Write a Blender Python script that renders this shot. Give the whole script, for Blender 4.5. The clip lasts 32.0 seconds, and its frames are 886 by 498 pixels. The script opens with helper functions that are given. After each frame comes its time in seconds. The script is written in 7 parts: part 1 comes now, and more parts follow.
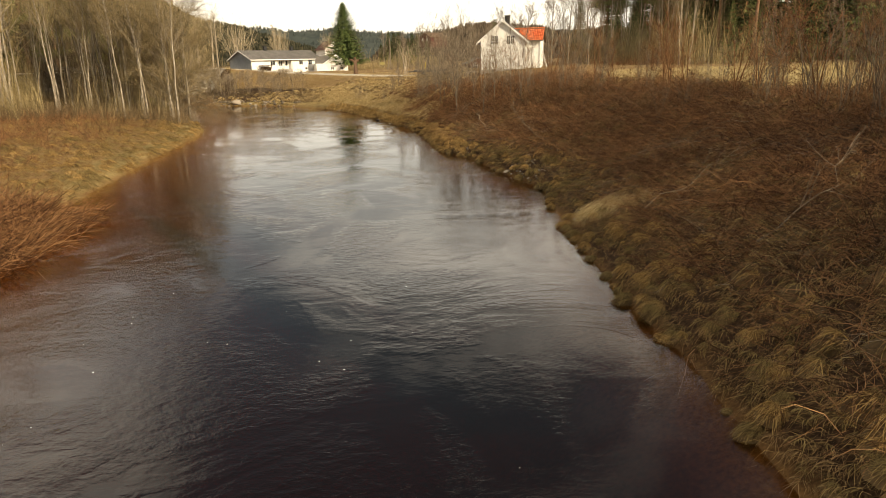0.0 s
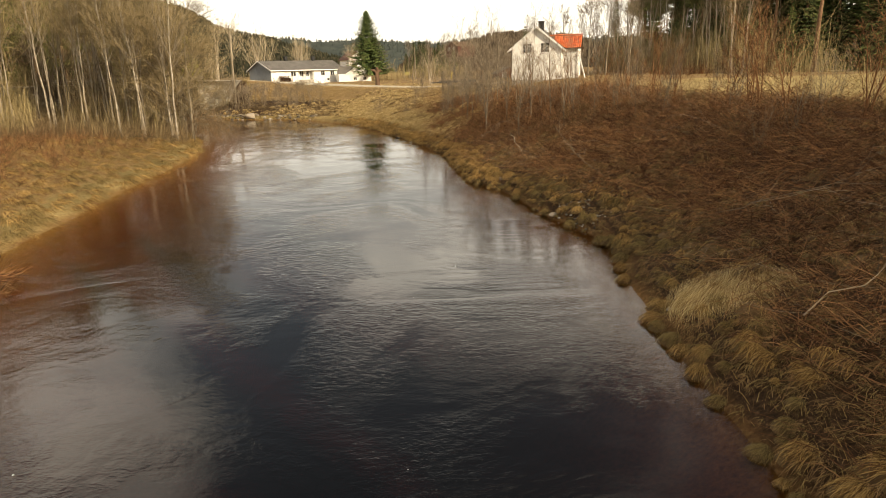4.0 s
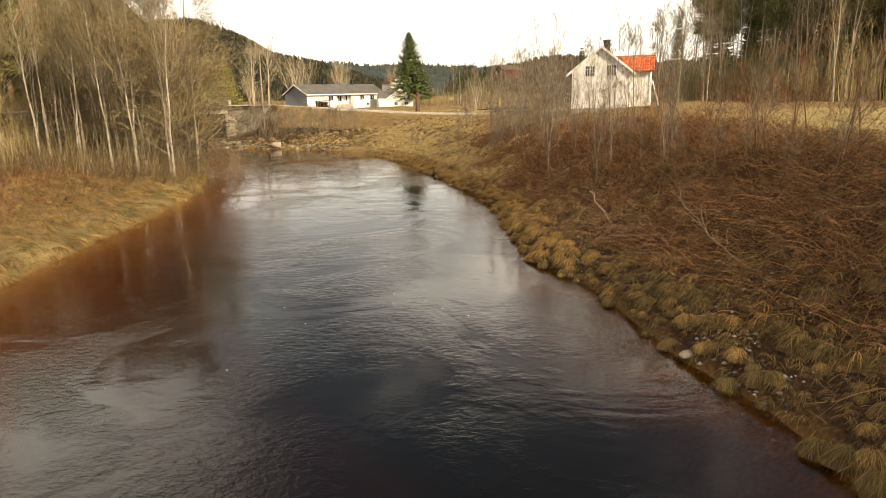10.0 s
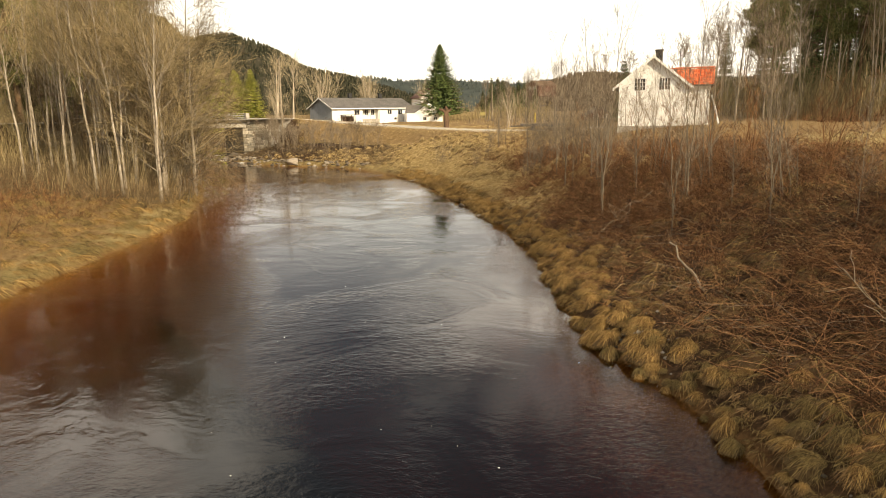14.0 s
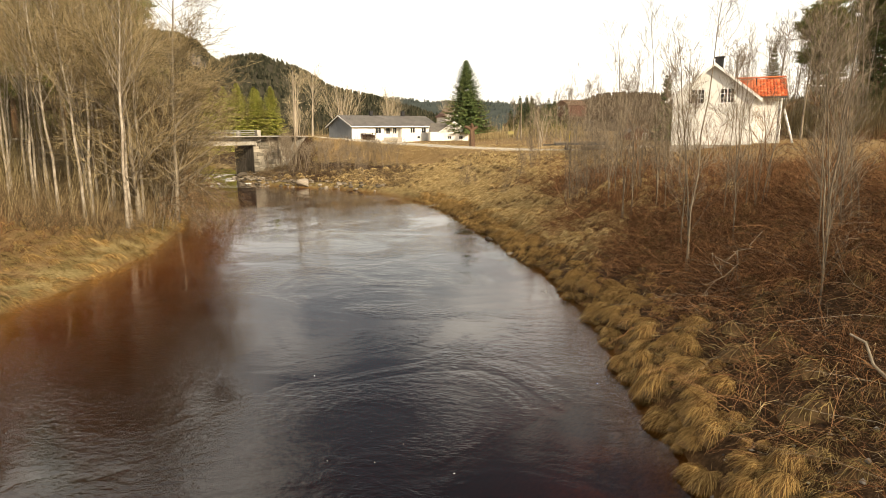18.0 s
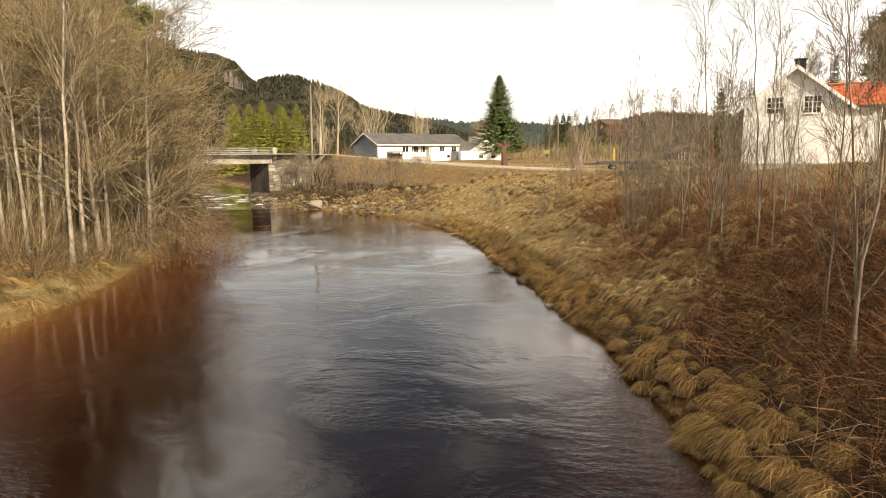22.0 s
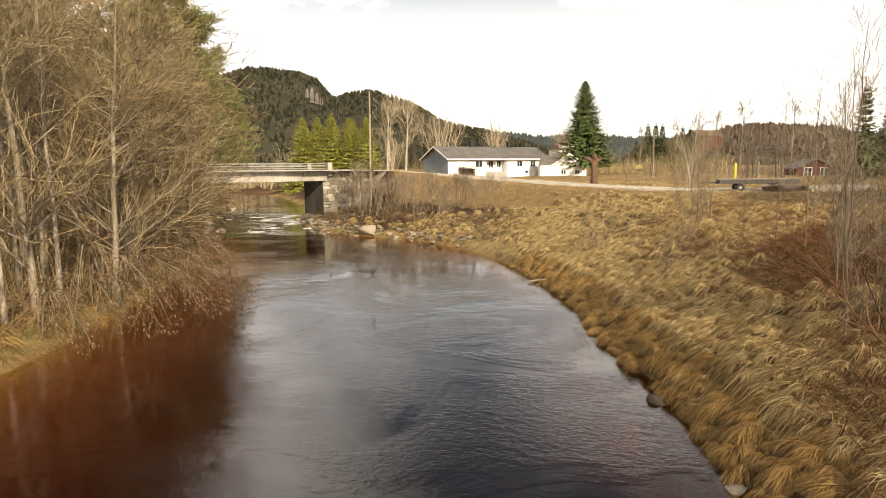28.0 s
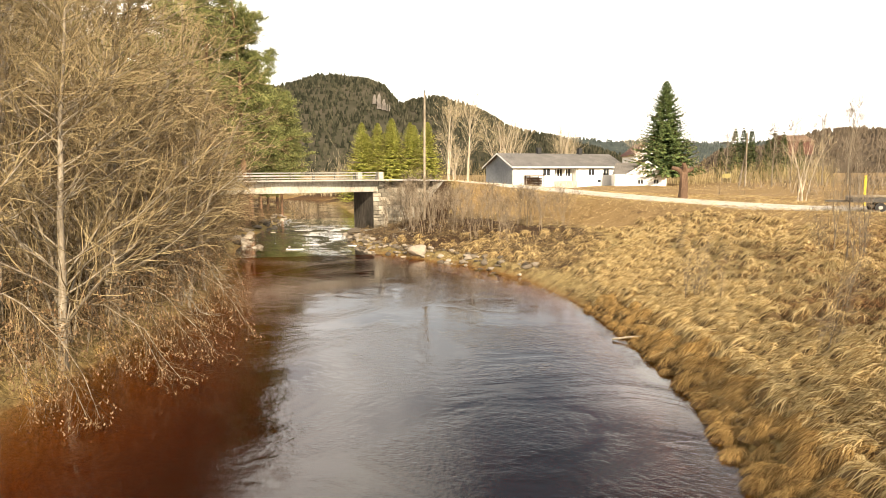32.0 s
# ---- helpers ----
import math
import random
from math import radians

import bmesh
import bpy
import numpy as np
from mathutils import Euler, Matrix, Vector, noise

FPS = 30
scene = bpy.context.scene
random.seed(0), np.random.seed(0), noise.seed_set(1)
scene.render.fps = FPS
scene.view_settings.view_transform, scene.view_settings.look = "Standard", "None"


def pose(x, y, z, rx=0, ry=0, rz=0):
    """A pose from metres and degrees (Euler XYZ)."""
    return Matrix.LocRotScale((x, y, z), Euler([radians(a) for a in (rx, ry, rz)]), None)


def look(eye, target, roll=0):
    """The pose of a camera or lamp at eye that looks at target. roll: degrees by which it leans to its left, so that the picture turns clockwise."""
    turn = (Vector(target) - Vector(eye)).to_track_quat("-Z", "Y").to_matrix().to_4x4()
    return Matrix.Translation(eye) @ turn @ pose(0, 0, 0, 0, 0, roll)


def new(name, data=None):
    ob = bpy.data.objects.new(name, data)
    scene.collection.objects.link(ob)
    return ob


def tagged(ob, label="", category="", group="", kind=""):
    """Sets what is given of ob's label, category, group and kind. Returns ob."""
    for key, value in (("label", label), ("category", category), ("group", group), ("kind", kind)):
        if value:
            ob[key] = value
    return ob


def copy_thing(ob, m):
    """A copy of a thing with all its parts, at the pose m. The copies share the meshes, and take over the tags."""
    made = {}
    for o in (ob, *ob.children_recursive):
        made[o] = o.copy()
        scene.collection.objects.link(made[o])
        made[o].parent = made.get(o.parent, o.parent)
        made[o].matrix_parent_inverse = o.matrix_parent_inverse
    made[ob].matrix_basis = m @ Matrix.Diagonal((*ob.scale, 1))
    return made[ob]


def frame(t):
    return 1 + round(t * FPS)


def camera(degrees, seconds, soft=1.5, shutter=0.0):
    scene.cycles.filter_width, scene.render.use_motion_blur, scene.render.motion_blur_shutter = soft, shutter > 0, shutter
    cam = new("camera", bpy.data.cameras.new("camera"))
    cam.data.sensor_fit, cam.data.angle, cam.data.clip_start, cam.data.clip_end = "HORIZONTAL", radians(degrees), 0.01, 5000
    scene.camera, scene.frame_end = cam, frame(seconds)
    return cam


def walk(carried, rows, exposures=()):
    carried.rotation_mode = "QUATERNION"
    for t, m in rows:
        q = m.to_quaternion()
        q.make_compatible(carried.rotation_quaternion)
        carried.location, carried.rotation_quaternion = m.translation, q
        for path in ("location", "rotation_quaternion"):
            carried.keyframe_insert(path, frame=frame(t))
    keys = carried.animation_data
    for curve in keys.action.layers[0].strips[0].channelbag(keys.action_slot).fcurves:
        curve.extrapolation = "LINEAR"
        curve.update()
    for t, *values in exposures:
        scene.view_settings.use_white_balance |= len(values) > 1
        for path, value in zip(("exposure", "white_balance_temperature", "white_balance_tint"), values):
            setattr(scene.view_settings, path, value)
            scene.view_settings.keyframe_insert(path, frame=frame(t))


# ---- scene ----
cam = camera(68.9, 32.0, soft=0.7)
PATH = [
    (0.0, pose(-0.788, -10.378, 6.104, 73.779, 1.421, -2.937)),
    (1.0, pose(-0.727, -8.470, 6.039, 74.010, 1.005, -2.443)),
    (2.0, pose(-0.629, -6.409, 6.081, 74.156, 1.200, -1.906)),
    (3.0, pose(-0.533, -4.294, 6.152, 74.338, 1.503, -1.287)),
    (4.0, pose(-0.443, -2.256, 6.240, 74.595, 1.700, -0.631)),
    (5.0, pose(-0.332, -0.329, 6.386, 74.955, 1.660, 0.021)),
    (6.0, pose(-0.327, 1.644, 6.459, 75.290, 1.633, 0.634)),
    (7.0, pose(-0.390, 3.631, 6.488, 75.632, 1.607, 1.262)),
    (8.0, pose(-0.436, 5.596, 6.515, 75.990, 1.546, 1.910)),
    (9.0, pose(-0.482, 7.585, 6.534, 76.331, 1.525, 2.577)),
    (10.0, pose(-0.582, 9.619, 6.511, 76.662, 1.454, 3.286)),
    (11.0, pose(-0.713, 11.634, 6.465, 77.006, 1.281, 3.979)),
    (12.0, pose(-0.758, 13.573, 6.446, 77.346, 1.109, 4.728)),
    (13.0, pose(-0.740, 15.471, 6.441, 77.677, 0.990, 5.486)),
    (14.0, pose(-0.823, 17.410, 6.410, 78.033, 0.881, 6.070)),
    (15.0, pose(-1.024, 19.380, 6.328, 78.431, 0.846, 6.588)),
    (16.0, pose(-1.321, 21.332, 6.166, 78.905, 0.958, 7.164)),
    (17.0, pose(-1.492, 23.443, 6.062, 79.374, 0.914, 7.745)),
    (18.0, pose(-1.560, 25.703, 5.990, 79.831, 0.646, 8.389)),
    (19.0, pose(-1.587, 27.884, 5.899, 80.259, 0.440, 9.183)),
    (20.0, pose(-1.644, 29.857, 5.769, 80.684, 0.464, 10.110)),
    (21.0, pose(-1.818, 31.780, 5.665, 81.140, 0.590, 10.891)),
    (22.0, pose(-2.130, 33.778, 5.631, 81.652, 0.495, 11.396)),
    (23.0, pose(-2.507, 35.781, 5.647, 82.127, 0.337, 11.956)),
    (24.0, pose(-2.867, 37.702, 5.701, 82.404, 0.426, 12.800)),
    (25.0, pose(-3.232, 39.616, 5.768, 82.558, 0.832, 13.903)),
    (26.0, pose(-3.632, 41.590, 5.807, 82.702, 0.962, 15.222)),
    (27.0, pose(-4.045, 43.618, 5.793, 82.804, 0.703, 16.767)),
    (28.0, pose(-4.464, 45.500, 5.854, 82.936, 0.612, 18.221)),
    (29.0, pose(-4.934, 47.292, 5.995, 83.078, 0.512, 19.648)),
    (30.0, pose(-5.505, 49.140, 6.169, 83.199, 0.441, 21.067)),
    (31.0, pose(-6.094, 51.098, 6.291, 83.320, 0.355, 22.508)),
    (32.0, pose(-6.637, 53.255, 6.335, 83.466, 0.385, 24.052)),
]
EXPOSURES = [(0.0, 0.1, 7500, 8), (9.0, 0.25, 7500, 8), (17.0, 0.28, 7250, 9), (23.0, 0.26, 6950, 10), (28.0, 0.38, 6950, 10), (30.0, 0.62, 7000, 10), (32.0, 0.9, 7000, 10)]
walk(cam, PATH, EXPOSURES)


# ---- daylight: a low spring sun from the south-east, high thin cloud ----
SUN_FROM = Vector((0.68, -0.73, 0.0)).normalized()
SUN_HEIGHT = radians(24)
sun_data = bpy.data.lights.new("sun", "SUN")
sun_data.energy, sun_data.angle, sun_data.color = 5.0, radians(0.7), (1.0, 0.87, 0.68)
sun = new("sun", sun_data)
to_sun = Vector((SUN_FROM.x * math.cos(SUN_HEIGHT), SUN_FROM.y * math.cos(SUN_HEIGHT), math.sin(SUN_HEIGHT)))
sun.matrix_world = look((0, 0, 60), Vector((0, 0, 60)) - to_sun)

world = bpy.data.worlds.new("sky")
scene.world = world
world.use_nodes = True
wt = world.node_tree
wt.nodes.clear()
sky = wt.nodes.new("ShaderNodeTexSky")
sky.sky_type, sky.sun_disc = "NISHITA", False
sky.sun_elevation, sky.sun_rotation = SUN_HEIGHT, math.atan2(SUN_FROM.x, SUN_FROM.y)
sky.altitude, sky.air_density, sky.dust_density = 200, 1.0, 2.0
coord = wt.nodes.new("ShaderNodeTexCoord")
stretch = wt.nodes.new("ShaderNodeMapping")
stretch.inputs["Scale"].default_value = (1.0, 1.0, 2.0)
stretch.inputs["Rotation"].default_value = (0.0, 0.0, radians(-6))
stretch.inputs["Location"].default_value = (6.68, 10.0, 5.53)
cloud = wt.nodes.new("ShaderNodeTexNoise")
cloud.inputs["Scale"].default_value, cloud.inputs["Detail"].default_value, cloud.inputs["Roughness"].default_value = 2.2, 7.0, 0.56
cover = wt.nodes.new("ShaderNodeValToRGB")
cover.color_ramp.elements[0].position, cover.color_ramp.elements[1].position = 0.46, 0.66
mix = wt.nodes.new("ShaderNodeMix")
mix.data_type = "RGBA"
mix.inputs["B"].default_value = (20.0, 19.2, 18.0, 1)
back = wt.nodes.new("ShaderNodeBackground")
back.inputs["Strength"].default_value = 0.1
final = wt.nodes.new("ShaderNodeOutputWorld")
wt.links.new(coord.outputs["Generated"], stretch.inputs["Vector"])
wt.links.new(stretch.outputs["Vector"], cloud.inputs["Vector"])
wt.links.new(cloud.outputs["Fac"], cover.inputs["Fac"])
split = wt.nodes.new("ShaderNodeSeparateXYZ")
haze = wt.nodes.new("ShaderNodeMapRange")
haze.inputs["From Min"].default_value, haze.inputs["From Max"].default_value = 0.10, 0.30
haze.inputs["To Min"].default_value, haze.inputs["To Max"].default_value = 0.62, 0.0
thick = wt.nodes.new("ShaderNodeMath")
thick.operation = "MAXIMUM"
wt.links.new(coord.outputs["Generated"], split.inputs["Vector"])
wt.links.new(split.outputs["Z"], haze.inputs["Value"])
wt.links.new(cover.outputs["Color"], thick.inputs[0])
wt.links.new(haze.outputs["Result"], thick.inputs[1])
wt.links.new(thick.outputs["Value"], mix.inputs["Factor"])
veil = wt.nodes.new("ShaderNodeMix")
veil.data_type = "RGBA"
veil.inputs["Factor"].default_value = 0.45
veil.inputs["B"].default_value = (3.8, 3.7, 3.6, 1)
wt.links.new(sky.outputs["Color"], veil.inputs["A"])
wt.links.new(veil.outputs["Result"], mix.inputs["A"])
wt.links.new(mix.outputs["Result"], back.inputs["Color"])
wt.links.new(back.outputs["Background"], final.inputs["Surface"])


# ---- materials ----
def ramp(nt, fac, stops):
    node = nt.nodes.new("ShaderNodeValToRGB")
    el = node.color_ramp.elements
    while len(el) < len(stops):
        el.new(0.5)
    for e, (pos, c) in zip(el, stops):
        e.position, e.color = pos, (*c, 1)
    nt.links.new(fac, node.inputs["Fac"])
    return node.outputs["Color"]


def noise_tex(nt, vec, scale, detail=5.0, rough=0.6, distort=0.0):
    node = nt.nodes.new("ShaderNodeTexNoise")
    node.inputs["Scale"].default_value, node.inputs["Detail"].default_value = scale, detail
    node.inputs["Roughness"].default_value, node.inputs["Distortion"].default_value = rough, distort
    nt.links.new(vec, node.inputs["Vector"])
    return node.outputs["Fac"]


def blend(nt, fac, a, b, mode="MIX"):
    node = nt.nodes.new("ShaderNodeMix")
    node.data_type, node.blend_type = "RGBA", mode
    for value, key in ((fac, "Factor"), (a, "A"), (b, "B")):
        if isinstance(value, (int, float)):
            node.inputs[key].default_value = value
        elif isinstance(value, tuple):
            node.inputs[key].default_value = (*value, 1)
        else:
            nt.links.new(value, node.inputs[key])
    return node.outputs["Result"]


def calc(nt, op, a, b=0.0, clamp=False):
    node = nt.nodes.new("ShaderNodeMath")
    node.operation, node.use_clamp = op, clamp
    for n, value in enumerate((a, b)):
        if isinstance(value, (int, float)):
            node.inputs[n].default_value = value
        else:
            nt.links.new(value, node.inputs[n])
    return node.outputs["Value"]


def begin(name):
    m = bpy.data.materials.new(name)
    m.use_nodes = True
    nt = m.node_tree
    bsdf = nt.nodes["Principled BSDF"]
    return m, nt, bsdf


def stuff_mat(name, stops, grain=8.0, patch=0.6, rough=0.9, bump=0.3, vary="", spread=0.35, world=False, spec=0.25, squash=(1, 1, 1), see_through=0.0, metal=0.0):
    """A natural surface: fine grain and larger patches in the given colours, and chance from piece to piece ('island' or 'object')."""
    m, nt, bsdf = begin(name)
    if world:
        vec = nt.nodes.new("ShaderNodeNewGeometry").outputs["Position"]
    else:
        vec = nt.nodes.new("ShaderNodeTexCoord").outputs["Object"]
    mp = nt.nodes.new("ShaderNodeMapping")
    mp.inputs["Scale"].default_value = squash
    nt.links.new(vec, mp.inputs["Vector"])
    vec = mp.outputs["Vector"]
    fine = noise_tex(nt, vec, grain, 6, 0.65)
    broad = noise_tex(nt, vec, patch, 3, 0.55)
    fac = calc(nt, "ADD", calc(nt, "MULTIPLY", fine, 0.6), calc(nt, "MULTIPLY", broad, 0.4))
    if vary:
        if vary == "island":
            chance = nt.nodes.new("ShaderNodeNewGeometry").outputs["Random Per Island"]
        else:
            chance = nt.nodes.new("ShaderNodeObjectInfo").outputs["Random"]
        fac = calc(nt, "ADD", calc(nt, "MULTIPLY", fac, 1 - spread), calc(nt, "MULTIPLY", chance, spread))
    n = len(stops)
    colour = ramp(nt, fac, [(0.3 + 0.4 * k / max(1, n - 1), c) for k, c in enumerate(stops)])
    nt.links.new(colour, bsdf.inputs["Base Color"])
    bsdf.inputs["Roughness"].default_value, bsdf.inputs["Specular IOR Level"].default_value = rough, spec
    bsdf.inputs["Metallic"].default_value = metal
    if bump:
        b = nt.nodes.new("ShaderNodeBump")
        b.inputs["Strength"].default_value, b.inputs["Distance"].default_value = bump, 0.05
        nt.links.new(fine, b.inputs["Height"])
        nt.links.new(b.outputs["Normal"], bsdf.inputs["Normal"])
    if see_through:
        t = nt.nodes.new("ShaderNodeBsdfTranslucent")
        nt.links.new(colour, t.inputs["Color"])
        mx = nt.nodes.new("ShaderNodeMixShader")
        mx.inputs["Fac"].default_value = see_through
        nt.links.new(bsdf.outputs["BSDF"], mx.inputs[1])
        nt.links.new(t.outputs["BSDF"], mx.inputs[2])
        nt.links.new(mx.outputs["Shader"], nt.nodes["Material Output"].inputs["Surface"])
    return m


def ground_material():
    m, nt, bsdf = begin("ground_cover")
    pos = nt.nodes.new("ShaderNodeNewGeometry").outputs["Position"]
    fine = noise_tex(nt, pos, 9.0, 8, 0.7)
    mid = noise_tex(nt, pos, 1.3, 5, 0.6)
    broad = noise_tex(nt, pos, 0.16, 4, 0.55)
    straw = ramp(nt, fine, [(0.30, (0.13, 0.088, 0.034)), (0.5, (0.32, 0.235, 0.10)), (0.72, (0.5, 0.39, 0.185))])
    olive = ramp(nt, fine, [(0.3, (0.07, 0.054, 0.02)), (0.7, (0.25, 0.19, 0.075))])
    # dark leaf litter, used as painted shade along the waterline too
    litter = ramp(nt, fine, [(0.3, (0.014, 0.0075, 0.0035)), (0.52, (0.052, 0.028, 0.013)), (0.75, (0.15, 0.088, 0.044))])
    rust = ramp(nt, fine, [(0.3, (0.10, 0.06, 0.026)), (0.52, (0.24, 0.155, 0.068)), (0.75, (0.40, 0.28, 0.135))])
    silt = ramp(nt, fine, [(0.3, (0.10, 0.05, 0.016)), (0.7, (0.29, 0.155, 0.055))])
    gravel = ramp(nt, noise_tex(nt, pos, 30.0, 6, 0.8), [(0.3, (0.20, 0.18, 0.15)), (0.7, (0.58, 0.54, 0.47))])
    meadow = ramp(nt, fine, [(0.3, (0.22, 0.155, 0.06)), (0.7, (0.47, 0.36, 0.16))])
    wood = ramp(nt, fine, [(0.3, (0.09, 0.068, 0.033)), (0.7, (0.28, 0.215, 0.115))])

    def weight(key):
        node = nt.nodes.new("ShaderNodeAttribute")
        node.attribute_name = key
        return node.outputs["Fac"]

    def ragged(key):
        return calc(nt, "MULTIPLY", calc(nt, "SUBTRACT", calc(nt, "ADD", weight(key), mid), 0.82), 4.0, True)

    c = blend(nt, ramp(nt, broad, [(0.42, (0, 0, 0)), (0.62, (1, 1, 1))]), straw, olive)
    c = blend(nt, ragged("meadow"), c, meadow)
    c = blend(nt, ragged("rust"), c, rust)
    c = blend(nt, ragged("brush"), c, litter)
    c = blend(nt, ragged("wood"), c, wood)
    c = blend(nt, ragged("gravel"), c, gravel)
    c = blend(nt, weight("bed"), c, silt)
    nt.links.new(c, bsdf.inputs["Base Color"])
    bsdf.inputs["Roughness"].default_value, bsdf.inputs["Specular IOR Level"].default_value = 0.95, 0.15
    b = nt.nodes.new("ShaderNodeBump")
    b.inputs["Strength"].default_value, b.inputs["Distance"].default_value = 0.8, 0.12
    nt.links.new(calc(nt, "ADD", fine, mid), b.inputs["Height"])
    nt.links.new(b.outputs["Normal"], bsdf.inputs["Normal"])
    return m


def water_material(name, cloud):
    """Clear peat-brown water: a mirror by Fresnel over a see-through body that swallows light with the depth below it."""
    m, nt, bsdf = begin(name)
    nt.nodes.remove(bsdf)
    out = nt.nodes["Material Output"]
    node = nt.nodes.new("ShaderNodeAttribute")
    node.attribute_name = "depth"
    tint = nt.nodes.new("ShaderNodeCombineColor")
    for key, k in (("Red", cloud[0]), ("Green", cloud[1]), ("Blue", cloud[2])):
        nt.links.new(calc(nt, "POWER", math.exp(-k), node.outputs["Fac"]), tint.inputs[key])
    body = nt.nodes.new("ShaderNodeBsdfTransparent")
    nt.links.new(tint.outputs["Color"], body.inputs["Color"])
    gloss = nt.nodes.new("ShaderNodeBsdfGlossy")
    gloss.inputs["Roughness"].default_value = 0.05
    gloss.inputs["Color"].default_value = (1, 1, 1, 1)
    pos = nt.nodes.new("ShaderNodeNewGeometry").outputs["Position"]
    mp = nt.nodes.new("ShaderNodeMapping")
    mp.inputs["Rotation"].default_value = (0, 0, radians(12))
    mp.inputs["Scale"].default_value = (1.0, 1.45, 1.0)
    nt.links.new(pos, mp.inputs["Vector"])
    small = noise_tex(nt, mp.outputs["Vector"], 3.8, 4, 0.55, 0.5)
    tiny = noise_tex(nt, mp.outputs["Vector"], 10.5, 3, 0.55, 0.3)
    swell = noise_tex(nt, mp.outputs["Vector"], 0.35, 2, 0.45, 0.8)
    gusts = ramp(nt, noise_tex(nt, pos, 0.16, 4, 0.6, 1.2), [(0.45, (0.13, 0.13, 0.13)), (0.60, (1, 1, 1))])
    height = calc(nt, "ADD", calc(nt, "MULTIPLY", calc(nt, "ADD", calc(nt, "MULTIPLY", small, 0.85), calc(nt, "MULTIPLY", tiny, 0.30)), gusts), calc(nt, "MULTIPLY", swell, 0.8))
    b = nt.nodes.new("ShaderNodeBump")
    b.inputs["Strength"].default_value, b.inputs["Distance"].default_value = 0.19, 0.10
    nt.links.new(height, b.inputs["Height"])
    fres = nt.nodes.new("ShaderNodeFresnel")
    fres.inputs["IOR"].default_value = 1.333
    nt.links.new(b.outputs["Normal"], fres.inputs["Normal"])
    nt.links.new(b.outputs["Normal"], gloss.inputs["Normal"])
    mx = nt.nodes.new("ShaderNodeMixShader")
    nt.links.new(fres.outputs["Fac"], mx.inputs["Fac"])
    nt.links.new(body.outputs["BSDF"], mx.inputs[1])
    nt.links.new(gloss.outputs["BSDF"], mx.inputs[2])
    nt.links.new(mx.outputs["Shader"], out.inputs["Surface"])
    return m


M = {}
M["ground"] = ground_material()
M["water"] = water_material("water_surface", (1.3, 2.5, 5.0))
M["straw"] = stuff_mat("dry_grass", [(0.20, 0.13, 0.05), (0.48, 0.335, 0.145), (0.71, 0.555, 0.29)], 3, 0.25, vary="island", spread=0.75, bump=0, world=True, see_through=0.25)
M["olive"] = stuff_mat("olive_grass", [(0.07, 0.046, 0.016), (0.20, 0.138, 0.05), (0.35, 0.255, 0.105)], 3, 0.25, vary="island", spread=0.7, bump=0, world=True, see_through=0.25)
M["rust"] = stuff_mat("rust_brown_grass", [(0.09, 0.05, 0.02), (0.225, 0.135, 0.057), (0.37, 0.245, 0.115)], 3, 0.25, vary="island", spread=0.5, bump=0, world=True, see_through=0.2)
# brown of dead grass, kept dark to stand in for shade between hummocks
M["thatch_shade"] = stuff_mat("dead_thatch_shade", [(0.035, 0.021, 0.009), (0.105, 0.065, 0.028), (0.21, 0.14, 0.062)], 6, 0.6, bump=0.4, world=True)
M["tuft"] = stuff_mat("sedge", [(0.09, 0.045, 0.013), (0.28, 0.16, 0.052), (0.57, 0.38, 0.145)], 5, 0.5, vary="island", spread=0.75, bump=0, world=True, see_through=0.2)
M["twig_red"] = stuff_mat("red_brown_twig", [(0.042, 0.017, 0.006), (0.14, 0.06, 0.024), (0.30, 0.16, 0.072)], 6, 0.4, vary="island", spread=0.75, bump=0, world=True)
M["twig_grey"] = stuff_mat("grey_twig", [(0.07, 0.05, 0.032), (0.18, 0.135, 0.09), (0.33, 0.27, 0.20)], 6, 0.4, vary="island", spread=0.6, bump=0, world=True)
M["twig_olive"] = stuff_mat("budding_twig", [(0.085, 0.062, 0.03), (0.22, 0.162, 0.082), (0.36, 0.28, 0.155)], 6, 0.4, vary="island", spread=0.7, bump=0, world=True)
M["twig_brown"] = stuff_mat("brown_twig", [(0.048, 0.031, 0.015), (0.135, 0.09, 0.045), (0.25, 0.18, 0.10)], 6, 0.4, vary="island", spread=0.7, bump=0, world=True)
M["bark_grey"] = stuff_mat("alder_bark", [(0.075, 0.06, 0.042), (0.22, 0.18, 0.13), (0.42, 0.37, 0.29)], 9, 1.2, bump=0.6, world=True, squash=(1, 1, 0.35))
M["bark_brown"] = stuff_mat("sapling_bark", [(0.085, 0.064, 0.044), (0.165, 0.13, 0.092), (0.34, 0.285, 0.21)], 9, 1.2, bump=0.4, world=True, squash=(1, 1, 0.35))
M["bark_birch"] = stuff_mat("birch_bark", [(0.05, 0.038, 0.028), (0.28, 0.235, 0.18), (0.54, 0.48, 0.40)], 6, 1.4, bump=0.4, world=True, squash=(1, 1, 0.6))
M["bark_pale"] = stuff_mat("pale_bark", [(0.17, 0.135, 0.095), (0.42, 0.35, 0.265), (0.62, 0.54, 0.43)], 4, 0.9, bump=0.3, world=True)
M["twig_pale"] = stuff_mat("pale_winter_twig", [(0.22, 0.17, 0.10), (0.40, 0.32, 0.20), (0.55, 0.46, 0.31)], 6, 0.4, vary="island", spread=0.6, bump=0, world=True)
M["twig_tan"] = stuff_mat("tan_winter_twig", [(0.14, 0.105, 0.047), (0.31, 0.235, 0.115), (0.46, 0.365, 0.195)], 6, 0.4, vary="island", spread=0.7, bump=0, world=True)
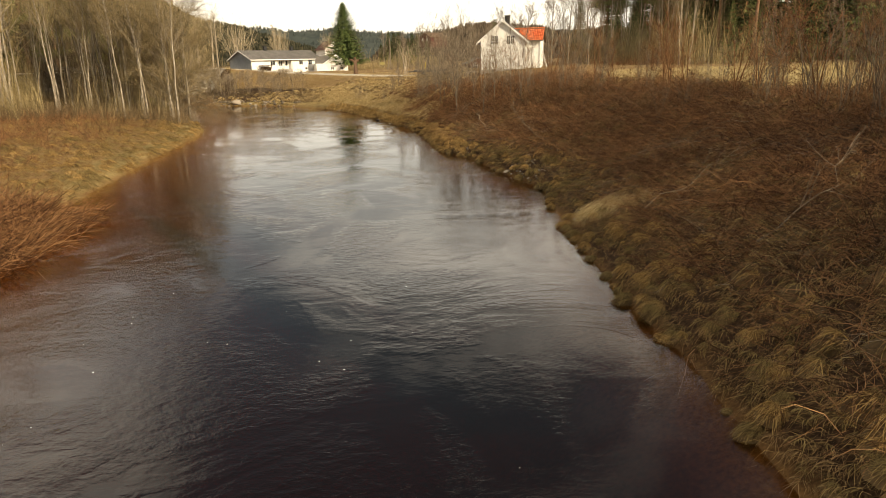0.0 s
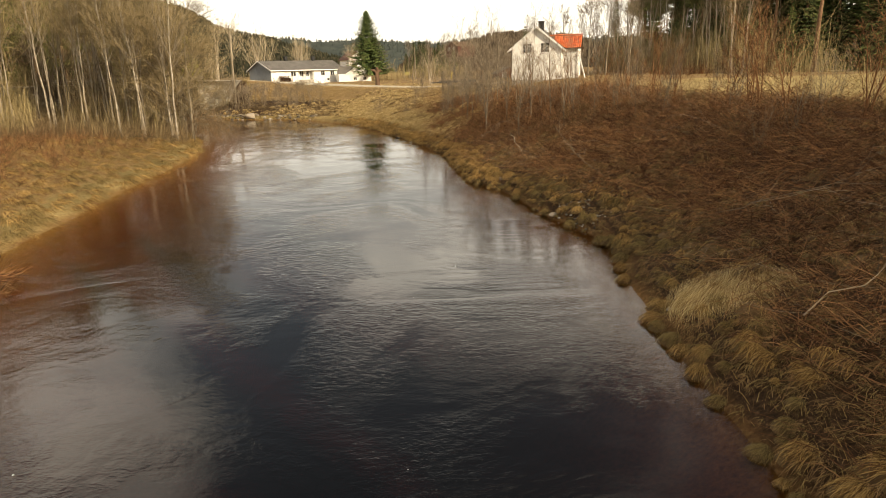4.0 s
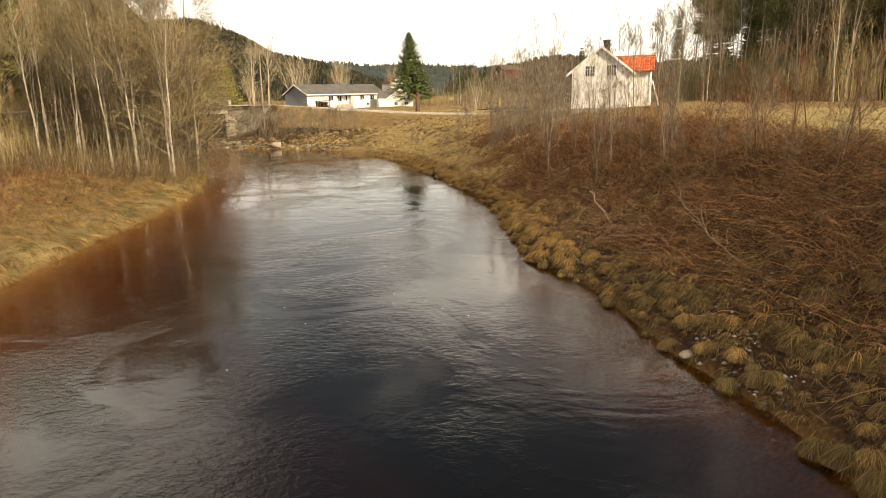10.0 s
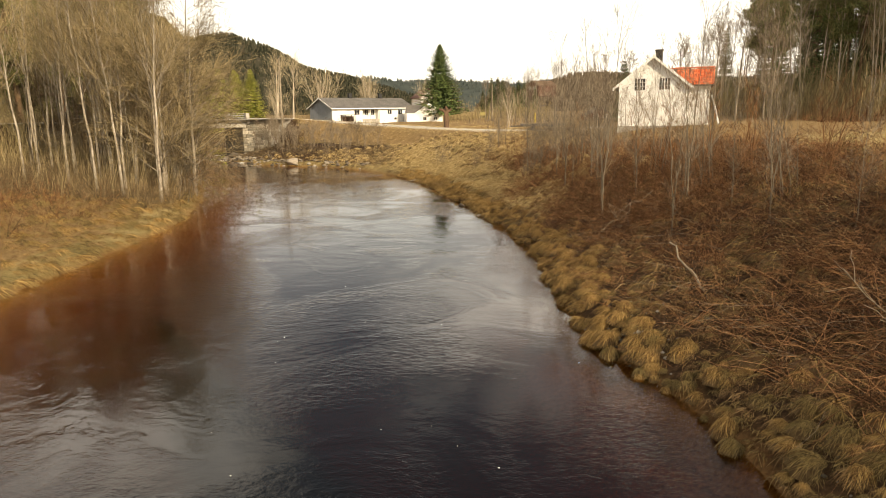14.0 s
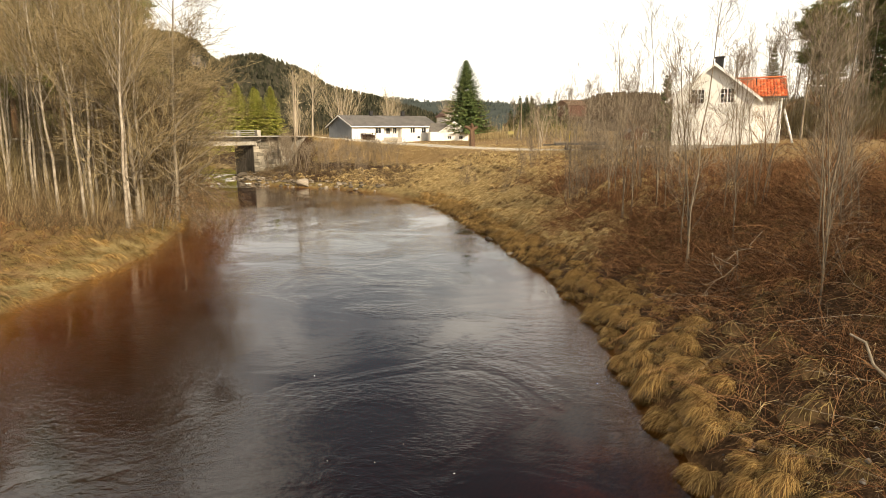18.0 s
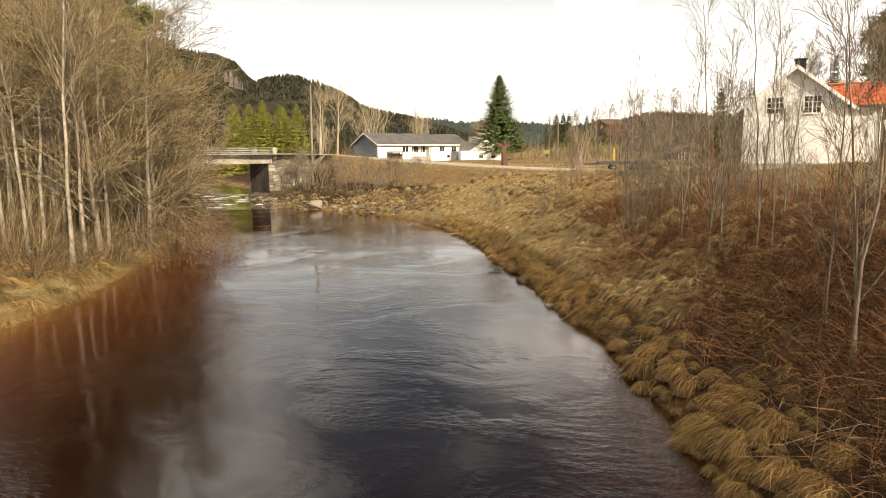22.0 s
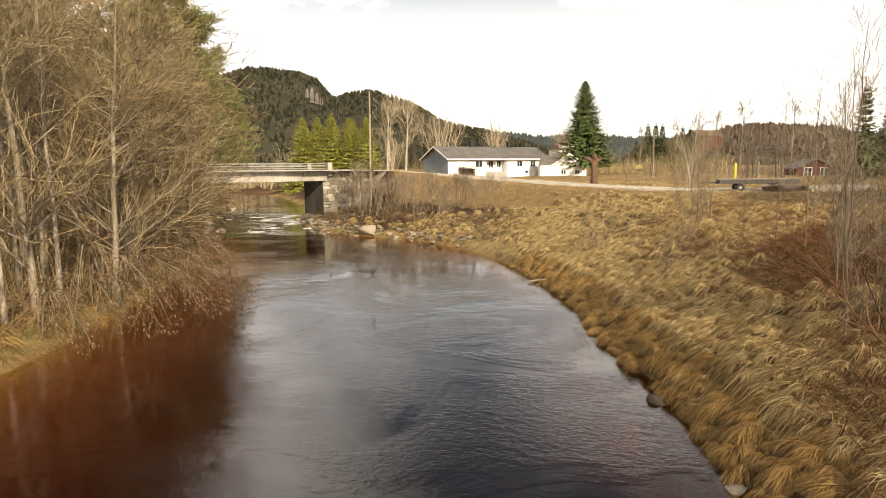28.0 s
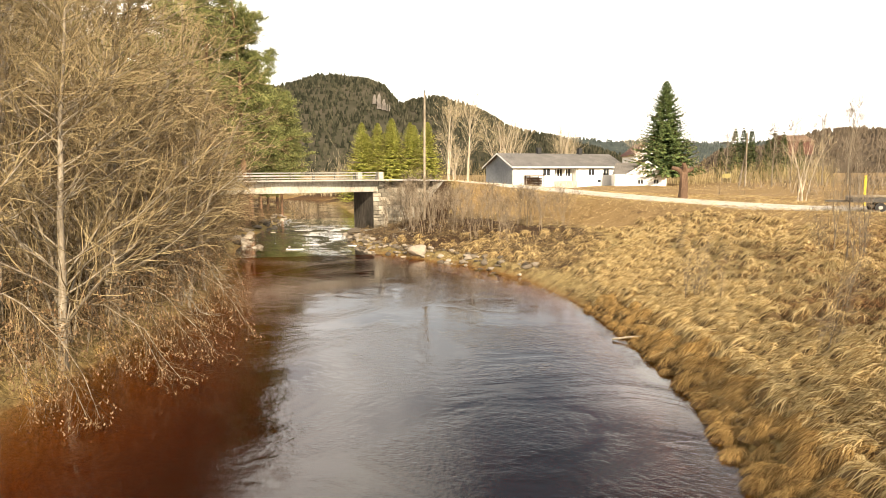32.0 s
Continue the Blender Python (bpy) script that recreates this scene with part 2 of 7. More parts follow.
M["bark_pine"] = stuff_mat("pine_bark", [(0.05, 0.032, 0.02), (0.17, 0.10, 0.06), (0.33, 0.18, 0.10)], 7, 0.6, bump=0.6, world=True, squash=(1, 1, 0.4))
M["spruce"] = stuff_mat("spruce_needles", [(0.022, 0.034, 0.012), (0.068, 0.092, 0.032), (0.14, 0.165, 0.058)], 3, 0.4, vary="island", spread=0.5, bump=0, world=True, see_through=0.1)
# lighter copy of the spruce needles with sunlight put into the colour
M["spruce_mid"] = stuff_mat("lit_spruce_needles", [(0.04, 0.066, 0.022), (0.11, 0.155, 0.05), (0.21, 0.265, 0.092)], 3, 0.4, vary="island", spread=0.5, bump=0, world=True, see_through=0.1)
# brightest needle copy: sunlight on the trees is part of this yellow-green
M["spruce_light"] = stuff_mat("sunlit_young_spruce_needles", [(0.15, 0.165, 0.034), (0.36, 0.37, 0.075), (0.56, 0.54, 0.14)], 3, 0.4, vary="island", spread=0.5, bump=0, world=True, see_through=0.3)
M["pine"] = stuff_mat("pine_needles", [(0.055, 0.065, 0.02), (0.155, 0.168, 0.054), (0.29, 0.285, 0.105)], 3, 0.4, vary="island", spread=0.5, bump=0, world=True, see_through=0.15)
M["hill"] = stuff_mat("wooded_hill", [(0.03, 0.029, 0.019), (0.05, 0.046, 0.032), (0.085, 0.07, 0.052)], 0.05, 0.008, bump=0, world=True, vary="", spec=0.0)
# paler, bluer woods: the haze of distance is put into the colour
M["hill_far"] = stuff_mat("hazy_distant_hill", [(0.035, 0.045, 0.042), (0.06, 0.07, 0.064), (0.09, 0.095, 0.085)], 0.03, 0.006, bump=0, world=True, spec=0.0)
M["hill_brown"] = stuff_mat("brown_wooded_hill", [(0.055, 0.042, 0.03), (0.09, 0.07, 0.05), (0.13, 0.10, 0.075)], 0.05, 0.01, bump=0, world=True, spec=0.0)
M["far_wood"] = stuff_mat("far_conifers", [(0.02, 0.021, 0.014), (0.036, 0.036, 0.024), (0.062, 0.057, 0.038)], 0.2, 0.01, bump=0, world=True, vary="island", spread=0.5, spec=0.0)
M["cliff"] = stuff_mat("bare_rock_face", [(0.085, 0.072, 0.06), (0.17, 0.145, 0.122), (0.27, 0.235, 0.20)], 0.08, 0.02, bump=0.5, world=True, squash=(1, 1, 0.3))
M["stone"] = stuff_mat("river_stone", [(0.06, 0.047, 0.033), (0.17, 0.138, 0.103), (0.33, 0.28, 0.22)], 7, 1.1, rough=0.85, bump=0.5, world=True, vary="object", spread=0.45)
M["block"] = stuff_mat("cut_stone", [(0.13, 0.115, 0.09), (0.30, 0.265, 0.21), (0.46, 0.41, 0.33)], 6, 0.9, rough=0.9, bump=0.6, world=True, vary="object", spread=0.4)
M["concrete"] = stuff_mat("weathered_concrete", [(0.17, 0.15, 0.12), (0.36, 0.33, 0.28), (0.52, 0.49, 0.43)], 5, 0.5, rough=0.9, bump=0.3, world=True, squash=(1, 1, 0.4))
M["concrete_dark"] = stuff_mat("dark_concrete", [(0.035, 0.03, 0.024), (0.085, 0.073, 0.06), (0.17, 0.15, 0.125)], 4, 0.5, rough=0.9, bump=0.4, world=True, squash=(1, 1, 0.35))
M["galvanised"] = stuff_mat("galvanised_steel", [(0.24, 0.23, 0.21), (0.36, 0.35, 0.32), (0.48, 0.46, 0.43)], 9, 1.0, rough=0.5, bump=0.05, world=True, metal=0.4)
M["rail_dark"] = stuff_mat("dark_steel", [(0.03, 0.03, 0.03), (0.07, 0.065, 0.06), (0.12, 0.11, 0.10)], 9, 1.0, rough=0.6, bump=0.1, world=True)
M["white_wall"] = stuff_mat("white_painted_boards", [(0.68, 0.67, 0.64), (0.81, 0.80, 0.77), (0.87, 0.86, 0.84)], 3, 0.5, rough=0.6, bump=0.05, world=True, squash=(1, 1, 0.25))
M["white_trim"] = stuff_mat("white_trim_paint", [(0.68, 0.67, 0.64), (0.8, 0.79, 0.77), (0.86, 0.85, 0.83)], 4, 0.6, rough=0.5, bump=0.03, world=True)
M["grey_wall"] = stuff_mat("grey_painted_boards", [(0.17, 0.19, 0.21), (0.25, 0.27, 0.29), (0.32, 0.34, 0.36)], 3, 0.5, rough=0.7, bump=0.05, world=True)
M["roof_grey"] = stuff_mat("grey_roof_tiles", [(0.07, 0.066, 0.062), (0.13, 0.12, 0.112), (0.20, 0.185, 0.17)], 6, 0.6, rough=0.8, bump=0.2, world=True)
M["tile_red"] = stuff_mat("red_clay_tile", [(0.35, 0.065, 0.022), (0.56, 0.12, 0.042), (0.68, 0.20, 0.085)], 5, 0.7, rough=0.7, bump=0.2, world=True, vary="object", spread=0.45)
M["brick_dark"] = stuff_mat("dark_chimney", [(0.012, 0.012, 0.013), (0.03, 0.03, 0.032), (0.06, 0.058, 0.055)], 8, 1.0, rough=0.8, bump=0.3, world=True)
M["glass"] = stuff_mat("window_glass", [(0.02, 0.022, 0.025), (0.03, 0.033, 0.037), (0.045, 0.05, 0.055)], 0.5, 0.2, rough=0.04, bump=0, world=True, spec=0.6)
M["wood_grey"] = stuff_mat("weathered_wood", [(0.10, 0.08, 0.055), (0.27, 0.22, 0.16), (0.46, 0.39, 0.29)], 8, 0.8, rough=0.9, bump=0.4, world=True, squash=(1, 1, 0.3))
M["wood_brown"] = stuff_mat("brown_stained_wood", [(0.05, 0.03, 0.02), (0.12, 0.072, 0.045), (0.2, 0.125, 0.08)], 8, 0.8, rough=0.85, bump=0.3, world=True)
M["red_barn"] = stuff_mat("red_barn_paint", [(0.05, 0.022, 0.016), (0.09, 0.038, 0.028), (0.13, 0.06, 0.045)], 3, 0.5, rough=0.8, bump=0.1, world=True)
M["yellow"] = stuff_mat("yellow_paint", [(0.55, 0.38, 0.03), (0.7, 0.52, 0.05), (0.8, 0.62, 0.1)], 4, 0.8, rough=0.6, bump=0.05, world=True)
M["sign"] = stuff_mat("faded_yellow_board", [(0.26, 0.22, 0.08), (0.34, 0.29, 0.11), (0.40, 0.34, 0.15)], 4, 0.8, rough=0.7, bump=0.05, world=True)
M["foam"] = stuff_mat("white_water", [(0.3, 0.28, 0.25), (0.55, 0.53, 0.49), (0.8, 0.78, 0.74)], 5, 0.8, rough=0.7, bump=0.5, world=True)
M["gravel"] = stuff_mat("road_gravel", [(0.28, 0.25, 0.2), (0.46, 0.42, 0.35), (0.62, 0.57, 0.49)], 20, 0.6, rough=0.95, bump=0.3, world=True)
M["pebble"] = stuff_mat("pebbles", [(0.07, 0.06, 0.047), (0.19, 0.165, 0.135), (0.40, 0.36, 0.31)], 9, 0.9, rough=0.85, bump=0.2, world=True, vary="island", spread=0.6)
M["leaf_brown"] = stuff_mat("withered_leaves", [(0.10, 0.055, 0.025), (0.2, 0.12, 0.06), (0.32, 0.21, 0.12)], 6, 0.8, vary="island", spread=0.6, bump=0, world=True, see_through=0.2)


# ---- the lie of the land ----
RIGHT_BANK = np.array([(4.2, -90), (4.4, -30), (4.6, -2), (4.9, 1.5), (4.7, 4.5), (4.8, 9), (5.1, 15), (5.7, 19), (5.4, 22),
                       (4.3, 25), (3.2, 31), (1.5, 35), (1.0, 40), (0.4, 46), (-1.0, 53), (-2.3, 57), (-3.4, 61), (-5.8, 67.5),
                       (-7.2, 72.5), (-10.0, 79), (-12.8, 84), (-18.5, 91.6), (-23.4, 95), (-28, 97.2), (-33, 99.3),
                       (-37, 102.5), (-41, 107), (-43.5, 112), (-47, 120), (-60, 140), (-78, 165), (-100, 192), (-130, 206), (-185, 214)], float)
LEFT_BANK = np.array([(-17, -90), (-16.5, -20), (-15.8, 11), (-17.8, 25), (-19.2, 36), (-20.2, 47), (-21, 53), (-22.4, 58),
                      (-24.2, 63), (-26.4, 68), (-28.8, 73), (-32, 79), (-38, 87), (-46, 97), (-53, 108), (-58.5, 119),
                      (-66, 130), (-80, 149), (-104, 174), (-140, 190), (-185, 198)], float)


def line_distance(p, line):
    """Distance of the points p from a polyline, and on which side they lie (positive: right of its way)."""
    best = np.full(len(p), 1e9)
    side = np.ones(len(p))
    for a, b in zip(line[:-1], line[1:]):
        ab = b - a
        ap = p - a
        u = np.clip((ap @ ab) / (ab @ ab), 0, 1)
        off = ap - u[:, None] * ab
        dist = np.hypot(off[:, 0], off[:, 1])
        cross = ab[1] * ap[:, 0] - ab[0] * ap[:, 1]
        near = dist < best
        best[near] = dist[near]
        side[near] = np.sign(cross[near])
    return best, side


def waves(x, y, size, seed=0.0):
    """A cheap smooth noise between about -1 and 1."""
    out = np.zeros_like(x)
    for k, (a, b, c) in enumerate(((1.0, 0.31, 0.2), (-0.53, 0.87, 1.7), (0.22, -1.13, 3.1), (1.37, 0.71, 4.4), (-1.61, 1.2, 0.6))):
        out += np.sin((a * x + b * y) / size * 2.1 + c + seed * (k + 1.3)) / (1 + 0.35 * k)
    return out / 2.6


def banks(x, y):
    """Distance from the water on the right and on the left bank (negative: in the river)."""
    p = np.stack([np.ravel(x), np.ravel(y)], 1).astype(float)
    dr, sr = line_distance(p, RIGHT_BANK)
    dl, sl = line_distance(p, LEFT_BANK)
    return (dr * sr).reshape(np.shape(x)), (-dl * sl).reshape(np.shape(x))


ROAD = np.array([(-120, 30), (-95, 55), (-72, 75), (-56.5, 93), (-41, 116.2), (-36, 121.8), (-30, 123.2), (-23, 120.5), (-11, 110.8),
                 (-3, 105.3), (6, 101.5), (20, 97), (60, 90), (120, 80)], float)
ROAD_Z = np.array([6.5, 6.2, 6.0, 5.9, 5.9, 5.75, 5.2, 4.7, 4.15, 3.95, 3.95, 4.2, 4.8, 5.6])


def ground_z(x, y):
    """Height of the ground; the water stands at 0."""
    x, y = np.asarray(x, float), np.asarray(y, float)
    dr, dl = banks(x, y)
    near = np.clip((78 - y) / 30, 0, 1)
    near = near * near * (3 - 2 * near)
    steep = np.interp(dr, [0, 0.6, 2, 5, 9, 13, 18, 40, 90, 200], [0.05, 0.5, 1.0, 2.2, 3.7, 4.35, 4.6, 5.0, 5.7, 7.0])
    gentle = np.interp(dr, [0, 0.6, 3, 8, 15, 24, 40, 90, 200], [0.05, 0.4, 0.95, 1.8, 2.9, 3.9, 4.4, 4.9, 6.0])
    right = steep * near + gentle * (1 - near)
    left = np.interp(dl, [0, 0.6, 3, 8, 20, 45, 70, 120, 260], [0.05, 0.35, 0.7, 1.1, 1.6, 2.8, 6.5, 24.0, 60.0])
    bed = -np.interp(np.minimum(-dr * 1.7, -dl * 0.8), [0, 1, 3, 6, 9], [0.0, 0.35, 0.85, 1.7, 2.4])
    z = np.where(dr > 0, right, np.where(dl > 0, left, bed))
    land = np.clip(np.maximum(dr, dl) / 4, 0, 1)
    z = z + land * (0.22 * waves(x, y, 7.0) + 0.12 * waves(x, y, 2.6, 2.0))
    z = z + np.where((dr < 0) & (dl < 0), 0.06 * waves(x, y, 1.5, 1.0), 0)
    # the made ground of the road
    p = np.stack([x.ravel(), y.ravel()], 1)
    best, height = np.full(len(p), 1e9), np.zeros(len(p))
    for a, b, za, zb in zip(ROAD[:-1], ROAD[1:], ROAD_Z[:-1], ROAD_Z[1:]):
        ab = b - a
        u = np.clip(((p - a) @ ab) / (ab @ ab), 0, 1)
        dist = np.linalg.norm(p - a - u[:, None] * ab, axis=1)
        hit = dist < best
        best[hit], height[hit] = dist[hit], (za + u * (zb - za))[hit]
    best, height = best.reshape(x.shape), height.reshape(x.shape)
    river = np.clip(np.maximum(dr, dl) / 5, 0, 1)
    w = np.clip((9 - best) / 6, 0, 1) * river
    w = w * w * (3 - 2 * w)
    # the stone wing wall holds the fill back beside the bridge
    lx, ly = -0.556 * (x + 41.6) - 0.832 * (y - 114.0), 0.832 * (x + 41.6) - 0.556 * (y - 114.0)
    near_wall = np.clip((lx + 7) / 3, 0, 1) * np.clip((12 - lx) / 3, 0, 1) + np.clip((lx - 15) / 3, 0, 1) * np.clip((32.5 - lx) / 3, 0, 1)
    below = np.clip((lx + 1.0) / 0.5, 0, 1) * np.clip((24.1 - lx) / 0.5, 0, 1)
    w = w * (1 - np.clip((ly + 1.2) / 0.6, 0, 1) * np.clip(near_wall, 0, 1) * np.clip((13 - ly) / 6, 0, 1)) * (1 - below)
    z = z * (1 - w) + (height - 0.08) * w
    # the rise on which the farmhouse stands
    k = np.exp(-(((x - 14) / 22) ** 2 + ((y - 84) / 18) ** 2))
    z = z + 0.9 * k * land * (1 - w)
    return z


# ---- building blocks ----


def mesh_of(name, verts, faces, material, smooth=False, second=None, marked=None):
    """A mesh from arrays: verts N x 3, faces M x 3 or M x 4; the marked faces take the second material."""
    verts, faces = np.asarray(verts, np.float32).reshape(-1, 3), np.asarray(faces, np.int32)
    me = bpy.data.meshes.new(name)
    k = faces.shape[1]
    me.vertices.add(len(verts))
    me.vertices.foreach_set("co", verts.ravel())
    me.loops.add(faces.size)
    me.loops.foreach_set("vertex_index", faces.ravel())
    me.polygons.add(len(faces))
    me.polygons.foreach_set("loop_start", np.arange(len(faces), dtype=np.int32) * k)
    me.polygons.foreach_set("use_smooth", np.full(len(faces), bool(smooth)))
    me.update(calc_edges=True)
    me.materials.append(material)
    if second is not None:
        me.materials.append(second)
        me.polygons.foreach_set("material_index", np.asarray(marked, np.int32))
    return me


def under(ob, parent):
    if parent is not None:
        ob.parent = parent
    return ob


def part_of(name, me, parent, label="", m=None, kind=""):
    ob = under(new(name, me), parent)
    if kind:
        tagged(ob, kind=kind)
    if m is not None:
        ob.matrix_basis = m
    if label:
        tagged(ob, label)
    return ob


def part(name, bm, material, parent, label="", smooth=False):
    """Links a bmesh as one mesh object under a thing or a part."""
    me = bpy.data.meshes.new(name)
    bm.to_mesh(me)
    bm.free()
    if smooth:
        me.polygons.foreach_set("use_smooth", [True] * len(me.polygons))
    me.materials.append(material)
    return part_of(name, me, parent, label)


def thing(name, label, category, m=None, group="", kind=""):
    ob = tagged(new(name), label, category, group, kind)
    if m is not None:
        ob.matrix_basis = m
    return ob


def box(bm, lo, hi, m=None, bevel=0.0):
    """Adds a box between two corners."""
    lo, hi = Vector(lo), Vector(hi)
    made = bmesh.ops.create_cube(bm, size=1.0)["verts"]
    for v in made:
        v.co = Vector([lo[k] + (v.co[k] + 0.5) * (hi[k] - lo[k]) for k in range(3)])
    if bevel:
        edges = list({e for v in made for e in v.link_edges})
        made = bmesh.ops.bevel(bm, geom=edges, offset=bevel, segments=1, affect="EDGES")["verts"]
    if m is not None:
        for v in made:
            v.co = m @ v.co
    return made


def box_part(name, lo, hi, material, parent, label="", bevel=0.0, m=None):
    bm = bmesh.new()
    box(bm, lo, hi, m, bevel)
    return part(name, bm, material, parent, label)


def prism(bm, outline, a, b, axis=1):
    """Pushes a flat outline (pairs) from a to b along an axis."""
    def place(p, w):
        q = [p[0], p[1]]
        q.insert(axis, w)
        return bm.verts.new(q)
    one = [place(p, a) for p in outline]
    two = [place(p, b) for p in outline]
    n = len(outline)
    bm.faces.new(one)
    bm.faces.new(two[::-1])
    for k in range(n):
        bm.faces.new((one[k], two[k], two[(k + 1) % n], one[(k + 1) % n]))
    bmesh.ops.recalc_face_normals(bm, faces=bm.faces[:])


def unit(v):
    return v / np.maximum(np.linalg.norm(v, axis=-1, keepdims=True), 1e-9)


def tubes(P, R, sides=3):
    """Tapered tubes along the paths P (K x N x 3) with radii R (K x N): vertices and quads."""
    P, R = np.asarray(P, float), np.asarray(R, float)
    K, N = P.shape[:2]
    T = np.gradient(P, axis=1)
    T = unit(T)
    ref = np.where(np.abs(T[:, :1, 2:3]) > 0.9, np.array([1.0, 0, 0]), np.array([0, 0, 1.0]))
    A = unit(np.cross(T, np.broadcast_to(ref, T.shape)))
    B = np.cross(T, A)
    ang = np.arange(sides) / sides * 2 * np.pi
    V = P[:, :, None] + R[:, :, None, None] * (np.cos(ang)[:, None] * A[:, :, None] + np.sin(ang)[:, None] * B[:, :, None])
    idx = np.arange(K * N * sides).reshape(K, N, sides)
    nxt = np.roll(idx, -1, axis=2)
    F = np.stack([idx[:, :-1], nxt[:, :-1], nxt[:, 1:], idx[:, 1:]], -1).reshape(-1, 4)
    return V.reshape(-1, 3), F


def ribbons(P, R, r):
    """Twigs too thin to show their roundness: narrow strips along the paths P."""
    K, N = P.shape[:2]
    T = unit(np.gradient(P, axis=1))
    side = unit(np.cross(T, np.broadcast_to(unit(r.normal(size=(K, 1, 3))), T.shape)))
    V = np.stack([P - side * R[..., None], P + side * R[..., None]], 2)
    idx = np.arange(K * N * 2).reshape(K, N, 2)
    F = np.stack([idx[:, :-1, 0], idx[:, :-1, 1], idx[:, 1:, 1], idx[:, 1:, 0]], -1).reshape(-1, 4)
    return V.reshape(-1, 3), F


def join(*some):
    """Joins pairs of vertices and faces."""
    V, F, n = [], [], 0
    for v, f in some:
        V.append(np.asarray(v).reshape(-1, 3))
        F.append(np.asarray(f) + n)
        n += len(V[-1])
    return np.concatenate(V), np.concatenate(F)


def along(P, u):
    """Places and directions at the shares u of the paths P (same count)."""
    N = P.shape[1]
    s = u * (N - 1)
    i = np.clip(s.astype(int), 0, N - 2)
    k = np.arange(len(P))
    a, b = P[k, i], P[k, i + 1]
    return a + (s - i)[:, None] * (b - a), unit(b - a)


def grow(P, R, n, r, low=0.25, high=1.0, spread=0.9, length=(0.4, 0.7), up=0.15, N=5, wiggle=0.06, taper=0.45, thick=0.6):
    """Branches from the paths P: n of them, each leaving its parent at an angle and bending up (or down)."""
    k = r.integers(0, len(P), n)
    u = low + (high - low) * r.random(n) ** 0.9
    start, way = along(P[k], u)
    size = np.linalg.norm(P[k, -1] - P[k, 0], axis=1)
    side = unit(np.cross(way, unit(r.normal(size=(n, 3)))))
    way = unit(way * np.cos(spread) + side * np.sin(spread) * (0.8 + 0.4 * r.random((n, 1))))
    L = size * (length[0] + (length[1] - length[0]) * r.random(n)) * (1.15 - 0.65 * u)
    s = np.linspace(0, 1, N)
    lift = np.zeros((n, N, 3))
    lift[:, :, 2] = up * s**2
    path = start[:, None] + L[:, None, None] * (s[None, :, None] * way[:, None] + lift)
    path[:, 1:] += r.normal(size=(n, N - 1, 3)) * (L * wiggle)[:, None, None] * s[None, 1:, None]
    i = np.clip((u * (R.shape[1] - 1)).astype(int), 0, R.shape[1] - 1)
    rad = np.minimum(R[k, i] * thick, L * 0.02)[:, None] * (1 - (1 - taper * 0.5) * s[None])
    return path, rad


def stem(height, radius, r, lean=0.08, N=9, wiggle=0.008, foot=(0, 0, 0)):
    s = np.linspace(0, 1, N)
    a = r.random() * 6.28
    bend = lean * (0.6 + 0.8 * r.random())
    P = np.stack([bend * height * s**1.4 * math.cos(a), bend * height * s**1.4 * math.sin(a), height * s], 1) + np.array(foot)
    P[1:-1, :2] += r.normal(size=(N - 2, 2)) * wiggle * height * 0.4
    R = radius * (1 - 0.88 * s) + 0.004
    R[0] *= 1.25
    return P[None], R[None]


def blades(root, way, length, width, droop, r, N=4):
    """Grass blades as narrow curved ribbons from the places root, leaning the way way and drooping."""
    n = len(root)
    s = np.linspace(0, 1, N)
    side = unit(np.cross(way, np.array([0, 0, 1.0])) + 0.4 * r.normal(size=(n, 3)))
    fall = np.zeros((n, N, 3))
    fall[:, :, 2] = -(droop * length)[:, None] * s**2
    P = root[:, None] + s[None, :, None] * (way * length[:, None])[:, None] + fall
    w = width[:, None] * (1 - 0.85 * s[None] ** 1.5)
    V = np.stack([P - side[:, None] * w[..., None], P + side[:, None] * w[..., None]], 2)
    idx = np.arange(n * N * 2).reshape(n, N, 2)
    F = np.stack([idx[:, :-1, 0], idx[:, :-1, 1], idx[:, 1:, 1], idx[:, 1:, 0]], -1).reshape(-1, 4)
    return V.reshape(-1, 3), F


def lay(x, y):
    """Heights of the ground (or the water's surface, where higher)."""
    return np.maximum(ground_z(np.atleast_1d(np.asarray(x, float)), np.atleast_1d(np.asarray(y, float))), -0.4)


def spot(x, y, sink=0.0, turn=0.0, size=1.0):
    return Matrix.Translation((x, y, float(lay(x, y)[0]) - sink)) @ Matrix.Rotation(turn, 4, "Z") @ Matrix.Diagonal((size, size, size, 1))


# ---- ground, water, road, hills ----
def spaced(lo, fine_lo, fine_hi, hi, step, grow_by=1.16):
    """Coordinates close together in the middle, wider and wider apart outwards."""
    mid = list(np.arange(fine_lo, fine_hi + step * 0.5, step))
    d, left = step, []
    x = mid[0]
    while x > lo:
        d *= grow_by
        x -= d
        left.append(max(x, lo))
    d, right = step, []
    x = mid[-1]
    while x < hi:
        d *= grow_by
        x += d
        right.append(min(x, hi))
    return np.array(left[::-1] + mid + right)


gx = spaced(-2600, -48, 30, 2600, 0.5)
gy = spaced(-1500, -14, 124, 3200, 0.5)
GX, GY = np.meshgrid(gx, gy)
GZ = ground_z(GX, GY)
far = np.clip((np.hypot(GX + 5, GY - 60) - 260) / 400, 0, 1)
GZ = GZ * (1 - far) + far * 6.0
nx, ny = len(gx), len(gy)
ids = np.arange(nx * ny).reshape(ny, nx)
quads = np.stack([ids[:-1, :-1], ids[:-1, 1:], ids[1:, 1:], ids[1:, :-1]], -1).reshape(-1, 4)
